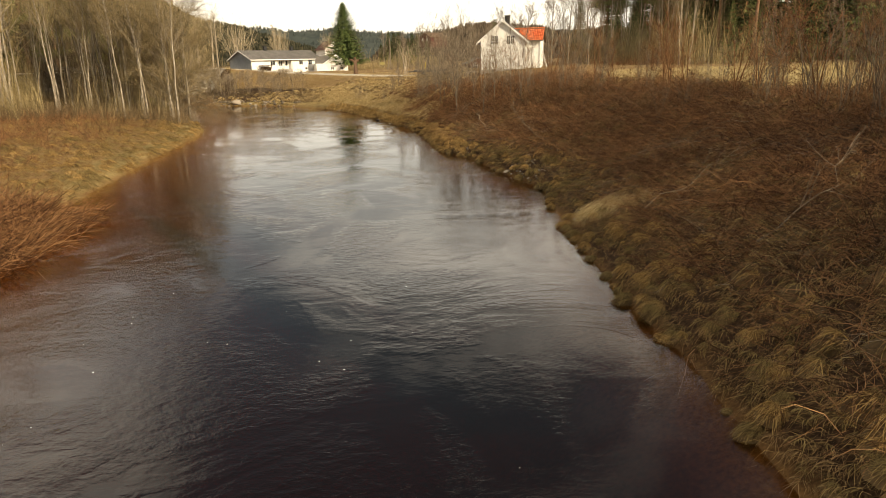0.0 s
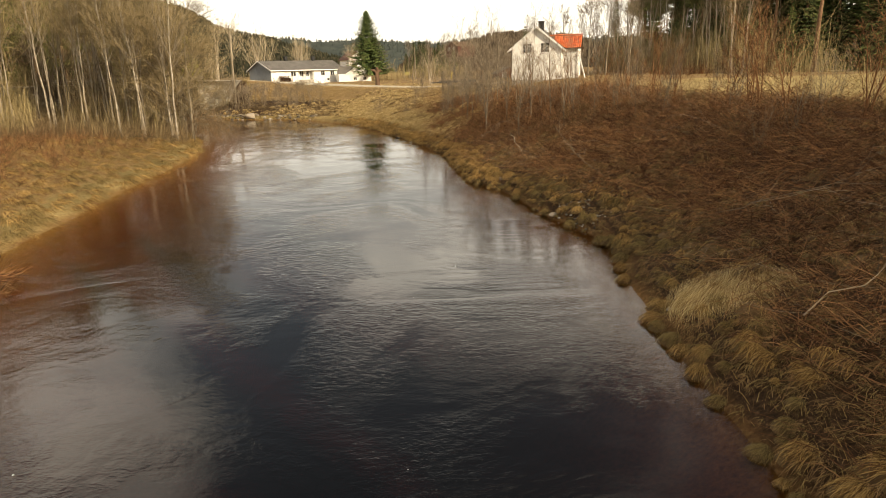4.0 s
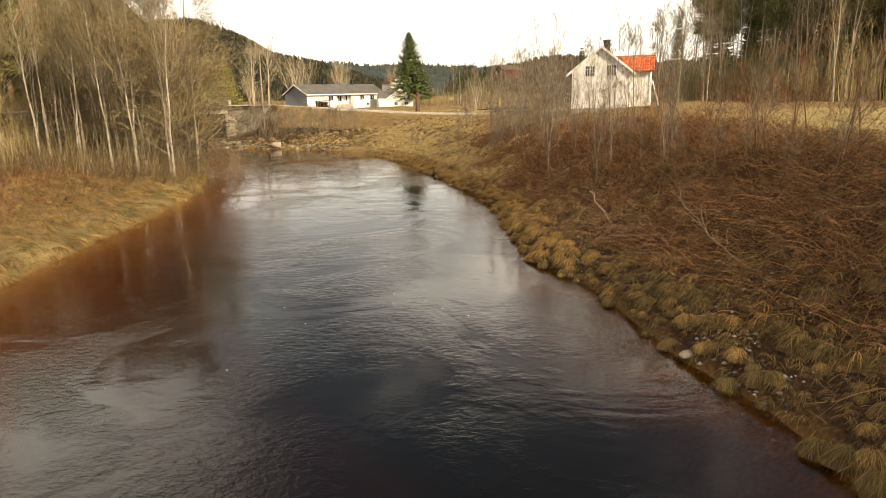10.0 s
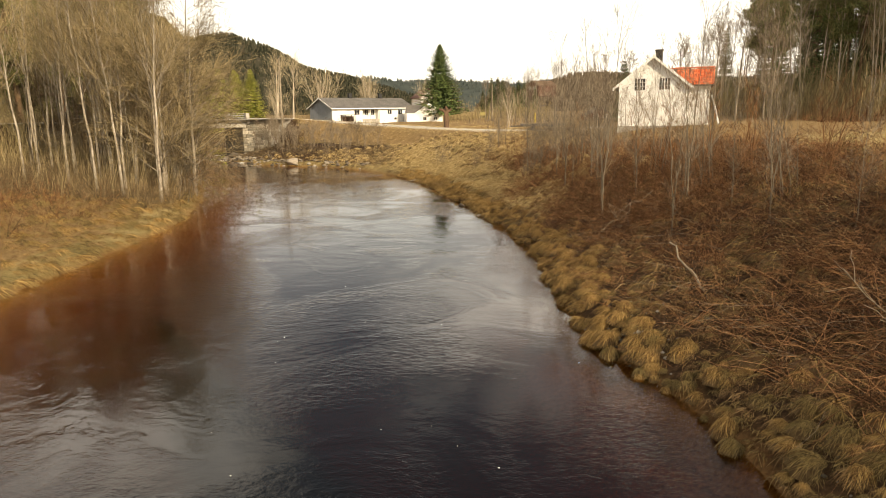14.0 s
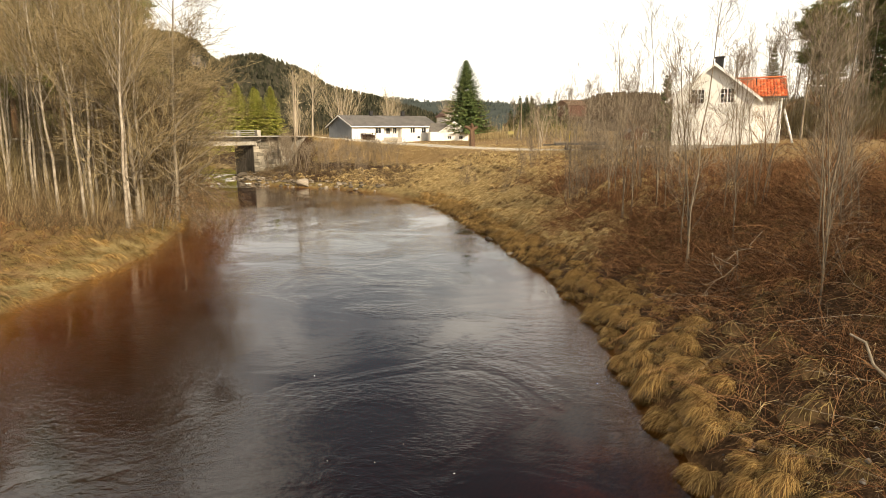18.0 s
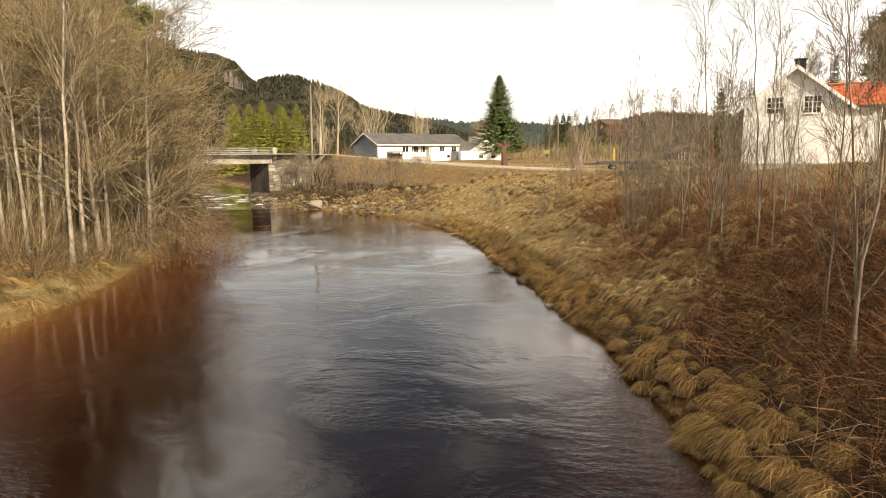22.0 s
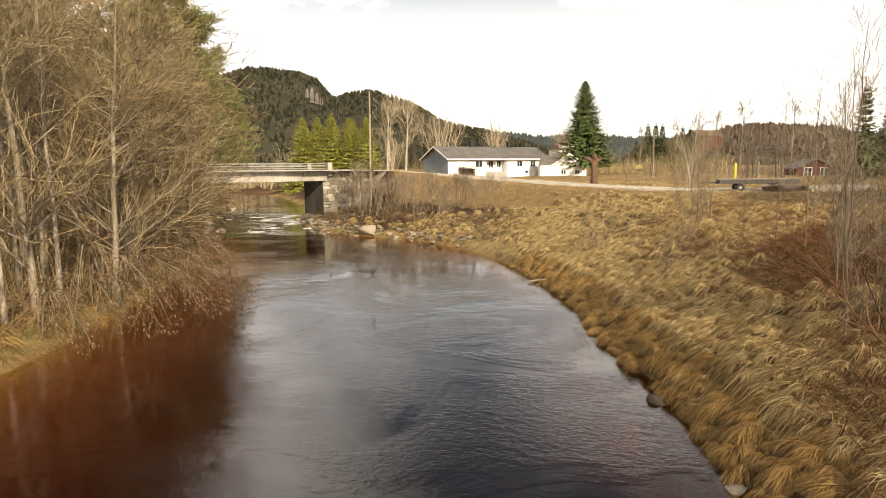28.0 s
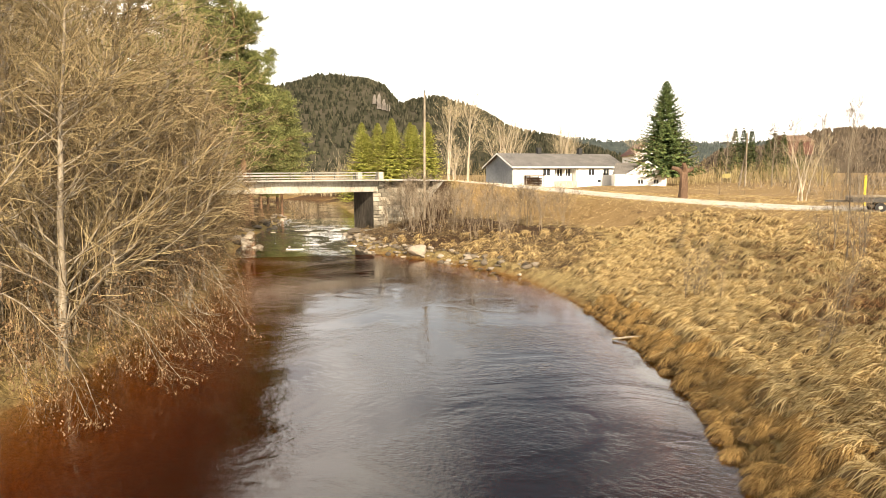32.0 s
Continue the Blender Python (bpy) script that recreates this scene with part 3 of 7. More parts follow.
ground_me = mesh_of("ground", np.stack([GX, GY, GZ], -1).reshape(-1, 3), quads, M["ground"], smooth=True)
ground = tagged(new("ground", ground_me), "rough riverside ground with dry grass, leaf litter and silt", "ground", kind="structure")
DR, DL = banks(GX, GY)


def soft_step(v, a, b):
    k = np.clip((v - a) / (b - a), 0, 1)
    return k * k * (3 - 2 * k)


brush_shade_w = soft_step(DR, 1.0, 4.0) * (1 - soft_step(DR, 10.5, 14.5)) * (1 - soft_step(GY, 62, 82)) * (0.55 + 0.45 * soft_step(-GY, -48, -22))
brush_shade_w = np.maximum(brush_shade_w, 0.28 * soft_step(DR, 9, 14) * (1 - soft_step(DR, 22, 28)) * soft_step(GY, 55, 72) * (1 - soft_step(GY, 108, 114)))
brush_shade_w = np.maximum(brush_shade_w, 1.0 * soft_step(DR, 0.8, 2) * (1 - soft_step(DR, 8, 13)) * soft_step(-GX, 12, 18) * soft_step(GY, 86, 92))
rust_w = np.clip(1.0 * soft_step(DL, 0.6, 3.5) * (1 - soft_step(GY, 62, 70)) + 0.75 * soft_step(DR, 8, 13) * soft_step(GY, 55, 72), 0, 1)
brush_shade_w = np.maximum(brush_shade_w, 0.55 * soft_step(DR, 7, 9) * (1 - soft_step(DR, 14, 18)) * soft_step(GY, 56, 62) * (1 - soft_step(GY, 80, 86)))
brush_shade_w = np.maximum(brush_shade_w, 0.7 * soft_step(DL, 0.5, 2.5) * soft_step(GY, 56, 64))
# litter carried to the water's edge paints the shade between hummocks
brush_shade_w = np.maximum(brush_shade_w, (0.36 + 0.64 * (1 - soft_step(GY, 46, 58))) * soft_step(DR, -1.0, -0.3) * (1 - soft_step(DR, 5, 9)))
meadow_w = soft_step(DR, 13, 17) * (1 - soft_step(GY, 72, 90)) + 0.8 * soft_step(DR, 26, 34) * soft_step(GY, 95, 110)
wood_w = soft_step(GX, 44, 54) * (1 - soft_step(GY, 200, 260)) + soft_step(DL, 30, 42)
road_d = line_distance(np.stack([GX.ravel(), GY.ravel()], 1), ROAD)[0].reshape(GX.shape)
gravel_w = 1 - soft_step(road_d, 1.9, 2.9)
gravel_w = np.maximum(gravel_w, 1 - soft_step(np.hypot((GX - 2) / 2.4, GY - 105.2), 3.2, 4.8))
bed_w = 1 - soft_step(GZ, -0.05, 0.22)
for key, w in (("brush", brush_shade_w), ("rust", rust_w), ("meadow", np.clip(meadow_w, 0, 1)), ("wood", np.clip(wood_w, 0, 1)), ("gravel", gravel_w), ("bed", bed_w)):
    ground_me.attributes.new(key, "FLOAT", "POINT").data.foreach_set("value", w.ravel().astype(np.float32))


def river():
    """The water's surface over the river bed, with the depth below each point."""
    wx, wy = np.arange(-188, 12, 1.0), np.arange(-90, 222, 1.0)
    X, Y = np.meshgrid(wx, wy)
    Z = ground_z(X, Y)
    i = np.arange(X.size).reshape(X.shape)
    Q = np.stack([i[:-1, :-1], i[:-1, 1:], i[1:, 1:], i[1:, :-1]], -1).reshape(-1, 4)
    Q = Q[Z.ravel()[Q].min(1) < 0.15]
    used, Q = np.unique(Q, return_inverse=True)
    Q = Q.reshape(-1, 4)
    V = np.stack([X.ravel(), Y.ravel(), np.zeros(X.size)], 1)[used]
    me = mesh_of("water", V, Q, M["water"], True)
    me.attributes.new("depth", "FLOAT", "POINT").data.foreach_set("value", np.maximum(-Z.ravel()[used], 0).astype(np.float32))
    ob = tagged(new("water", me), "slow peat-brown river water with soft ripples", "water", kind="structure")
    ob.visible_shadow = False


river()


def road_strip():
    pts = []
    for a, b, za, zb in zip(ROAD[:-1], ROAD[1:], ROAD_Z[:-1], ROAD_Z[1:]):
        for s in np.linspace(0, 1, 12, endpoint=False):
            pts.append((*(a + s * (b - a)), za + s * (zb - za)))
    pts = np.array(pts)
    kernel = np.ones(9) / 9
    sm = np.stack([np.convolve(np.pad(pts[:, k], 4, "edge"), kernel, "valid") for k in range(3)], 1)
    way = unit(np.gradient(sm[:, :2], axis=0))
    side = np.stack([-way[:, 1], way[:, 0]], 1)
    rows = []
    for off, dz in ((-2.4, -0.1), (-1.5, 0.02), (-0.7, -0.01), (0, 0.04), (0.7, -0.01), (1.5, 0.02), (2.4, -0.1)):
        edge = off * (1 + 0.06 * np.sin(np.arange(len(sm)) * 0.9 + off))
        p = sm[:, :2] + side * edge[:, None]
        z = np.maximum(sm[:, 2] + dz, ground_z(p[:, 0], p[:, 1]) + (0.02 if abs(off) < 2 else -0.06))
        rows.append(np.c_[p, z])
    V = np.stack(rows, 1)
    n, k = V.shape[:2]
    idx = np.arange(n * k).reshape(n, k)
    F = np.stack([idx[:-1, :-1], idx[:-1, 1:], idx[1:, 1:], idx[1:, :-1]], -1).reshape(-1, 4)
    me = mesh_of("road", V.reshape(-1, 3), F, M["gravel"], smooth=True)
    tagged(new("road", me), "pale gravel road with wheel tracks", "road", kind="structure")


road_strip()


def rapids():
    """Broken water under the bridge and below it."""
    a, b = np.array([-36.0, 96.0]), np.array([-60.0, 131.0])
    n, k = 90, 44
    s, w = np.meshgrid(np.linspace(0, 1, n), np.linspace(-9, 9, k), indexing="ij")
    way = (b - a) / np.linalg.norm(b - a)
    side = np.array([-way[1], way[0]])
    x = a[0] + s * (b - a)[0] + w * side[0]
    y = a[1] + s * (b - a)[1] + w * side[1]
    rough = np.clip(np.minimum(s * 4, 1.3 - s), 0, 1)
    z = 0.012 + 0.22 * soft_step(s, 0.1, 0.8) + 0.022 * rough * (waves(x * 2, y * 2, 1.1) + 0.8 * waves(x * 3, y * 3, 0.9, 3))
    idx = np.arange(n * k).reshape(n, k)
    F = np.stack([idx[:-1, :-1], idx[:-1, 1:], idx[1:, 1:], idx[1:, :-1]], -1).reshape(-1, 4)
    me = mesh_of("rapids", np.stack([x, y, z], -1).reshape(-1, 3), F, M["water"], smooth=True)
    me.attributes.new("depth", "FLOAT", "POINT").data.foreach_set("value", np.full(n * k, 0.5, np.float32))
    ob = tagged(new("rapids", me), "broken running water in the shallows below the bridge", "rapids", kind="structure")
    ob.visible_shadow = False
    r = np.random.default_rng(5)
    streaks = [(0.10, -6.5), (0.16, -3.0), (0.22, -6.0), (0.3, -1.0), (0.34, -4.5), (0.42, 1.5), (0.45, -3.5), (0.52, -1.0), (0.55, 2.5), (0.62, 0.0), (0.68, 3.0), (0.2, 1.0), (0.12, 2.5), (0.27, -7.0), (0.38, -1.5), (0.48, 0.8), (0.58, -2.6)]
    C, S = [], []
    for s0, w0 in streaks:
        c = a + s0 * (b - a) + w0 * side
        L, m = r.uniform(0.5, 1.6), r.integers(50, 120)
        u = np.clip(r.normal(size=m) * 0.5, -1, 1)
        p = c + (u * L)[:, None] * side + (0.25 * np.sin(u * 3 + r.random() * 6) + 0.10 * r.normal(size=m) * (1 - u**2) + 0.3 * np.abs(r.normal(size=m)) ** 3 * 0.3)[:, None] * way
        C.append(np.c_[p, np.full(m, 0.035 + 0.22 * float(soft_step(np.array(s0), 0.1, 0.8)))])
        S.append(0.02 + 0.085 * r.random(m) ** 2.4)
    C, S = np.concatenate(C), np.concatenate(S)
    n, k = len(C), 6
    ang = np.arange(k) / k * 6.283 + r.random((n, 1)) * 6
    rad = S[:, None] * (0.5 + r.random((n, k)))
    ring = np.stack([C[:, :1] + rad * np.cos(ang) * 1.6 * abs(side[0]) + rad * np.sin(ang) * way[0] * 0.5, C[:, 1:2] + rad * np.cos(ang) * 1.6 * abs(side[1]) + rad * np.sin(ang) * way[1] * 0.5, np.broadcast_to(C[:, 2:], (n, k)) - 0.02], -1)
    tip = C + np.c_[np.zeros((n, 2)), 0.5 * S]
    V3 = np.concatenate([ring, tip[:, None]], 1).reshape(-1, 3)
    base = (np.arange(n) * (k + 1))[:, None]
    j = np.arange(k)
    F3 = np.stack([base + j, base + (j + 1) % k, np.broadcast_to(base + k, (n, k))], -1).reshape(-1, 3)
    tagged(new("white_water", mesh_of("white_water", V3, F3, M["foam"], True)), "white foam crests on the rapids", "foam", kind="stuff")


rapids()


def cones(x, y, z, h, r, jag=6):
    """Far conifers: ragged spires of two tiers each."""
    n = len(x)
    ang = np.arange(jag) / jag * 2 * np.pi
    V, F = [], []
    out = []
    for lo, hi, wide in ((0.05, 0.72, 1.0), (0.42, 1.0, 0.62)):
        rad = (h * 0.30 * wide)[:, None] * (0.65 + 0.7 * r.random((n, jag)))
        a = ang + r.random((n, 1)) * 6
        ring = np.stack([x[:, None] + rad * np.cos(a), y[:, None] + rad * np.sin(a), (z + lo * h)[:, None] + 0.08 * h[:, None] * r.random((n, jag))], -1)
        tip = np.stack([x, y, z + hi * h], -1)
        V = np.concatenate([ring, tip[:, None]], 1).reshape(-1, 3)
        base = (np.arange(n) * (jag + 1))[:, None]
        k = np.arange(jag)
        F = np.stack([base + k, base + (k + 1) % jag, np.broadcast_to(base + jag, (n, jag))], -1).reshape(-1, 3)
        out.append((V, F))
    return join(*out)


EYE = np.array([-4.0, 35.0])


CLIFFS = ((29.5, 29.2, 6.0, 6.8), (29.15, 28.8, 5.6, 6.95), (28.75, 28.4, 5.5, 6.5), (28.35, 28.05, 5.4, 6.1))


def hill(name, dist, deep, profile, material, label, trees, tree_h, tree_mat, seed, steps=170):
    """A ridge far off: heights in degrees by bearing (left of north) from the middle of the river."""
    r = np.random.default_rng(seed)
    az = np.array([p[0] for p in profile], float)
    el = np.array([p[1] for p in profile], float)
    order = np.argsort(az)
    az, el = az[order], el[order]
    A = np.linspace(az[0], az[-1], steps)
    E = np.interp(A, az, el)
    rows = 22
    V = []
    for j in range(rows):
        s = j / (rows - 1)
        up = np.sin(min(s / 0.8, 1) * np.pi / 2) ** 1.15 if s <= 0.8 else math.cos((s - 0.8) / 0.2 * 1.2)
        d = dist + deep * (s - 0.8)
        top = np.tan(np.radians(E)) * dist + 6.0 - tree_h * 0.7
        x = EYE[0] - np.sin(np.radians(A)) * d
        y = EYE[1] + np.cos(np.radians(A)) * d
        z = 2.0 + top * up + (waves(x, y, deep * 0.16, seed) * top * 0.06 * math.sin(s * 3.1) if 0 < s < 0.8 else 0)
        V.append(np.stack([x, y, z], -1))
    V = np.array(V)
    idx = np.arange(rows * steps).reshape(rows, steps)
    F = np.stack([idx[:-1, :-1], idx[1:, :-1], idx[1:, 1:], idx[:-1, 1:]], -1).reshape(-1, 4)
    tagged(new(name, mesh_of(name, V.reshape(-1, 3), F, material, True)), label, "hill", kind="structure")
    if trees:
        si, ai = r.random(trees) ** 0.75 * 0.84 * (rows - 1), r.random(trees) * (steps - 1.001)
        i, j = si.astype(int), ai.astype(int)
        fs, fa = (si - i)[:, None], (ai - j)[:, None]
        P = (V[i, j] * (1 - fa) + V[i, j + 1] * fa) * (1 - fs) + (V[i + 1, j] * (1 - fa) + V[i + 1, j + 1] * fa) * fs
        keep = waves(P[:, 0], P[:, 1], deep * 0.12, seed + 3) > -0.75
        bear = np.degrees(np.arctan2(EYE[0] - P[:, 0], P[:, 1] - EYE[1]))
        rise = np.degrees(np.arctan2(P[:, 2] - 6, np.hypot(P[:, 0] - EYE[0], P[:, 1] - EYE[1])))
        for a0, a1, lo, hi in CLIFFS:
            keep &= ~((bear < a0 + 0.05) & (bear > a1 - 0.05) & (rise > lo - 0.55) & (rise < hi + 0.05))
        P = P[keep]
        v, f = cones(P[:, 0], P[:, 1], P[:, 2] - 1, tree_h * (0.6 + 0.6 * r.random(len(P))), r)
        tagged(new("far_woods", mesh_of("far_woods", v, f, tree_mat)), "dark conifer forest on the far hillside", "forest", kind="stuff")
    return V


mountain = hill("hill", 820, 420,
                [(75, 8.4), (60, 9), (48, 8.2), (42, 7.4), (38, 6.9), (36.8, 7.1), (35.7, 7.4), (34.3, 7.95), (32.4, 8.15), (30, 8.0), (28.6, 7.5), (27.7, 6.35), (27.1, 5.8), (26.3, 6.1), (24.3, 6.2),
                 (21.5, 5.6), (19.7, 4.9), (18.1, 3.95), (16.8, 3.6), (14.2, 3.1), (13.3, 2.7), (10, 1.8), (6, 0.6)], M["hill"], "steep wooded hill above the valley", 10000, 7, M["far_wood"], 3)
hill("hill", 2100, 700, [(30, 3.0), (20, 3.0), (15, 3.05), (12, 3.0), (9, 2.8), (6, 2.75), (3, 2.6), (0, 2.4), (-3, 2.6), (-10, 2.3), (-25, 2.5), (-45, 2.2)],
     M["hill_far"], "wooded ridge in the distance, haze put into its blue-grey colour", 3000, 11, M["hill_far"], 9)
hill("hill", 620, 260, [(3, 0.4), (1.5, 1.5), (0.6, 1.85), (-1.4, 1.85), (-2.1, 2.05), (-3.6, 2.4), (-5.4, 2.95), (-7, 3.0), (-9.2, 2.9), (-12.4, 2.6), (-14.1, 2.0), (-20, 2.2), (-35, 2.8), (-60, 3.0)],
     M["hill_brown"], "low brown wooded hill behind the fields", 6000, 5.5, M["hill_brown"], 14)


def cliff():
    """The bare rock face on the hill's right shoulder, a few slabs lying on the slope."""
    r = np.random.default_rng(2)
    rows, steps = mountain.shape[:2]
    az = np.degrees(np.arctan2(EYE[0] - mountain[..., 0], mountain[..., 1] - EYE[1]))
    el = np.degrees(np.arctan2(mountain[..., 2] - 6, np.hypot(mountain[..., 0] - EYE[0], mountain[..., 1] - EYE[1])))
    out = []
    for az0, az1, lo, hi in CLIFFS:
        n, k = 16, 14
        P = np.zeros((n, k, 3))
        for i, a in enumerate(np.linspace(az0, az1, n)):
            col = int(np.argmin(np.abs(az[3] - a)))
            top = lo + (hi - lo) * (0.35 + 0.65 * math.sin(math.pi * (i + 1.5) / (n + 2)) * r.uniform(0.85, 1))
            for j in range(k):
                e = lo + (top - lo) * j / (k - 1) + 0.012 * r.normal()
                q = np.array([np.interp(e, el[:18, col], mountain[:18, col, c]) for c in range(3)])
                d = np.hypot(*(q[:2] - EYE))
                b = math.radians(a + 0.02 * r.normal())
                d -= 4 + 0.7 * abs(r.normal())
                P[i, j] = EYE[0] - math.sin(b) * d, EYE[1] + math.cos(b) * d, 6 + math.tan(math.radians(e)) * d
        i = np.arange(n * k).reshape(n, k)
        out.append((P.reshape(-1, 3), np.stack([i[:-1, :-1], i[1:, :-1], i[1:, 1:], i[:-1, 1:]], -1).reshape(-1, 4)))
    v, f = join(*out)
    tagged(new("rock_face", mesh_of("rock_face", v, f, M["cliff"], True)), "bare grey rock face on the wooded hill", "cliff", kind="structure")


cliff()


# ---- the bridge ----
def frame_of(x, y, z, angle):
    return Matrix.Translation((x, y, z)) @ Matrix.Rotation(angle, 4, "Z")


def bridge():
    """Local x runs along the deck from the near abutment over the river, y across it (0 near side), z up from the water."""
    ang = math.atan2(-0.832, -0.556)
    ob = thing("bridge", "concrete road bridge with steel railings on stone abutments over the river", "bridge", frame_of(-41.85, 113.63, 0, ang))
    L, W = 23.6, 4.9
    # across: the far side of the deck lies at negative y in this frame
    box_part("deck", (-0.4, -W - 0.25, 5.35), (L, 0.35, 5.62), M["concrete"], ob, "weathered concrete deck slab", 0.03)
    box_part("edge_beam", (-0.4, 0.352, 5.30), (L, 0.52, 5.78), M["concrete"], ob, "pale concrete edge beam", 0.02)
    box_part("edge_beam", (-0.4, -W - 0.45, 5.30), (L, -W - 0.252, 5.78), M["concrete"], ob, "", 0.02)
    for y in (0.22, -W * 0.5, -W - 0.1):
        box_part("girder", (-0.38, y - 0.2, 4.62), (L + 0.3, y + 0.2, 5.347), M["concrete"], ob, "concrete girder", 0.03)
    for y in (0.44, -W - 0.36):
        posts = np.linspace(-0.2, L - 0.3, 11)
        for x in posts:
            box_part("rail_post", (x - 0.05, y - 0.05, 5.782), (x + 0.05, y + 0.05, 6.62), M["rail_dark"], ob, "", 0.008)
        for z, h, m in ((6.64, 0.07, M["galvanised"]), (6.36, 0.13, M["galvanised"]), (6.08, 0.07, M["galvanised"])):
            for k in range(len(posts) - 1):
                box_part("rail", (posts[k] + 0.003, y + 0.052, z - h / 2), (posts[k + 1] - 0.003, y + 0.09, z + h / 2), m, ob, "guard rail", 0.01)
    for y in (0.08, -W - 0.02):
        box_part("end_post", (-1.0, y - 0.08, 5.2), (-0.42, y + 0.6 if y > 0 else y + 0.3, 6.72), M["concrete"], ob, "concrete parapet end post", 0.04)
    # abutments: dark concrete front, coursed stone wing walls
    for side, x0 in ((1, 0.0), (-1, L - 0.4)):
        front = part("abutment", bmesh_box((x0 - (1.0 if side > 0 else 0), -W, -1.6), (x0 + (0 if side > 0 else 1.0), 0.0, 4.6), 0.05), M["concrete_dark"], ob, "dark concrete abutment")
        for wy, face in ((0.0, 1), (-W, -1)):
            wing_stones(ob, x0, side, wy, face)
    box_part("footing", (0.003, -W + 0.2, -1.6), (0.5, 0.3, 0.35), M["concrete_dark"], ob, "concrete footing at the water", 0.08)
    return ob


def bmesh_box(lo, hi, bevel):
    bm = bmesh.new()
    box(bm, lo, hi, bevel=bevel)
    return bm


def wing_stones(ob, x0, side, y, face):
    """The wing wall beside an abutment, stone by stone in courses, each block proud of a recessed core."""
    r = np.random.default_rng(int(20 + y + 3 * side))
    core = part("wing_wall", bmesh_box((x0 - 8.4 if side > 0 else x0 + 1.0, y - 0.32 if face > 0 else y - 0.02, -1.2), (x0 - 1.02 if side > 0 else x0 + 8.4, y + 0.02 if face > 0 else y + 0.32, 5.6), 0.02), M["block"], ob, "mortar-dark core of the stone wing wall")
    z = 0.0
    while z < 5.5:
        h = min(r.uniform(0.32, 0.52), 5.72 - z)
        u = 0.0
        while u < 8.2:
            w = r.uniform(0.5, 1.15)
            a = x0 - u - w if side > 0 else x0 + u
            out = 0.10 + 0.07 * r.random()
            lo = (a + 0.02, y + (0.0 if face > 0 else -out), z + 0.02)
            hi = (a + w - 0.02, y + (out if face > 0 else 0.0), z + h - 0.02)
            part("stone_block", bmesh_box(lo, hi, 0.035), M["block"], core)
            u += w
        z += h


bridge()


# ---- houses ----
def gable_roof(ob, w, d, eave, ridge, over, end, thick, material, name="roof", label="", axis="x"):
    """A pitched roof over 0..w by 0..d; its ridge runs along x (or y)."""
    span = d if axis == "x" else w
    slope = (ridge - eave) / (span / 2)
    lo = eave - slope * over
    if axis == "x":
        out = [(-over, lo), (span / 2, ridge), (span + over, lo), (span + over, lo + thick), (span / 2, ridge + thick), (-over, lo + thick)]
        bm = bmesh.new()
        prism(bm, out, -end, w + end, axis=0)
    else:
        out = [(-over, lo), (span / 2, ridge), (span + over, lo), (span + over, lo + thick), (span / 2, ridge + thick), (-over, lo + thick)]
        bm = bmesh.new()
        prism(bm, out, -end, d + end, axis=1)
    return part(name, bm, material, ob, label)


def window(parent, x, y, z, w, h, across=2, down=2, m=None):
    """A casement in a wall whose face looks towards -y; x, z: its middle."""
    f = 0.07
    bm = bmesh.new()
    box(bm, (x - w / 2 - f, y - 0.05, z - h / 2 - f), (x + w / 2 + f, y - 0.003, z - h / 2))
    box(bm, (x - w / 2 - f, y - 0.05, z + h / 2), (x + w / 2 + f, y - 0.003, z + h / 2 + f))
    box(bm, (x - w / 2 - f, y - 0.05, z - h / 2), (x - w / 2, y - 0.003, z + h / 2))
    box(bm, (x + w / 2, y - 0.05, z - h / 2), (x + w / 2 + f, y - 0.003, z + h / 2))
    win = part("window", bm, M["white_trim"], parent, "white-framed window")
    part("pane", bmesh_box((x - w / 2, y - 0.02, z - h / 2), (x + w / 2, y - 0.003, z + h / 2), 0), M["glass"], win, "dark glass")
    for k in range(1, across):
        cx = x - w / 2 + w * k / across
        wide = 0.045 if across == 2 or k == across // 2 else 0.02
        part("glazing_bar", bmesh_box((cx - wide, y - 0.045, z - h / 2), (cx + wide, y - 0.021, z + h / 2), 0), M["white_trim"], win)
    for k in range(1, down):
        cz = z - h / 2 + h * k / down
        part("glazing_bar", bmesh_box((x - w / 2, y - 0.04, cz - 0.018), (x + w / 2, y - 0.022, cz + 0.018), 0), M["white_trim"], win)
    part("sill", bmesh_box((x - w / 2 - 0.12, y - 0.11, z - h / 2 - f - 0.05), (x + w / 2 + 0.12, y - 0.003, z - h / 2 - f - 0.002), 0.01), M["white_trim"], win)
    return win


def boards(wall, x0, x1, y, top, base, step=0.16):
    """Upright cladding boards on a wall face that looks towards -y, each with its lap; top(x) gives their height."""
    x = x0
    while x < x1 - 0.05:
        w = min(step, x1 - x)
        h = min(top(x), top(x + w))
        part("board", bmesh_box((x + 0.006, y - 0.024, base), (x + w - 0.006, y - 0.002, h), 0.004), M["white_wall"], wall)
        x += step


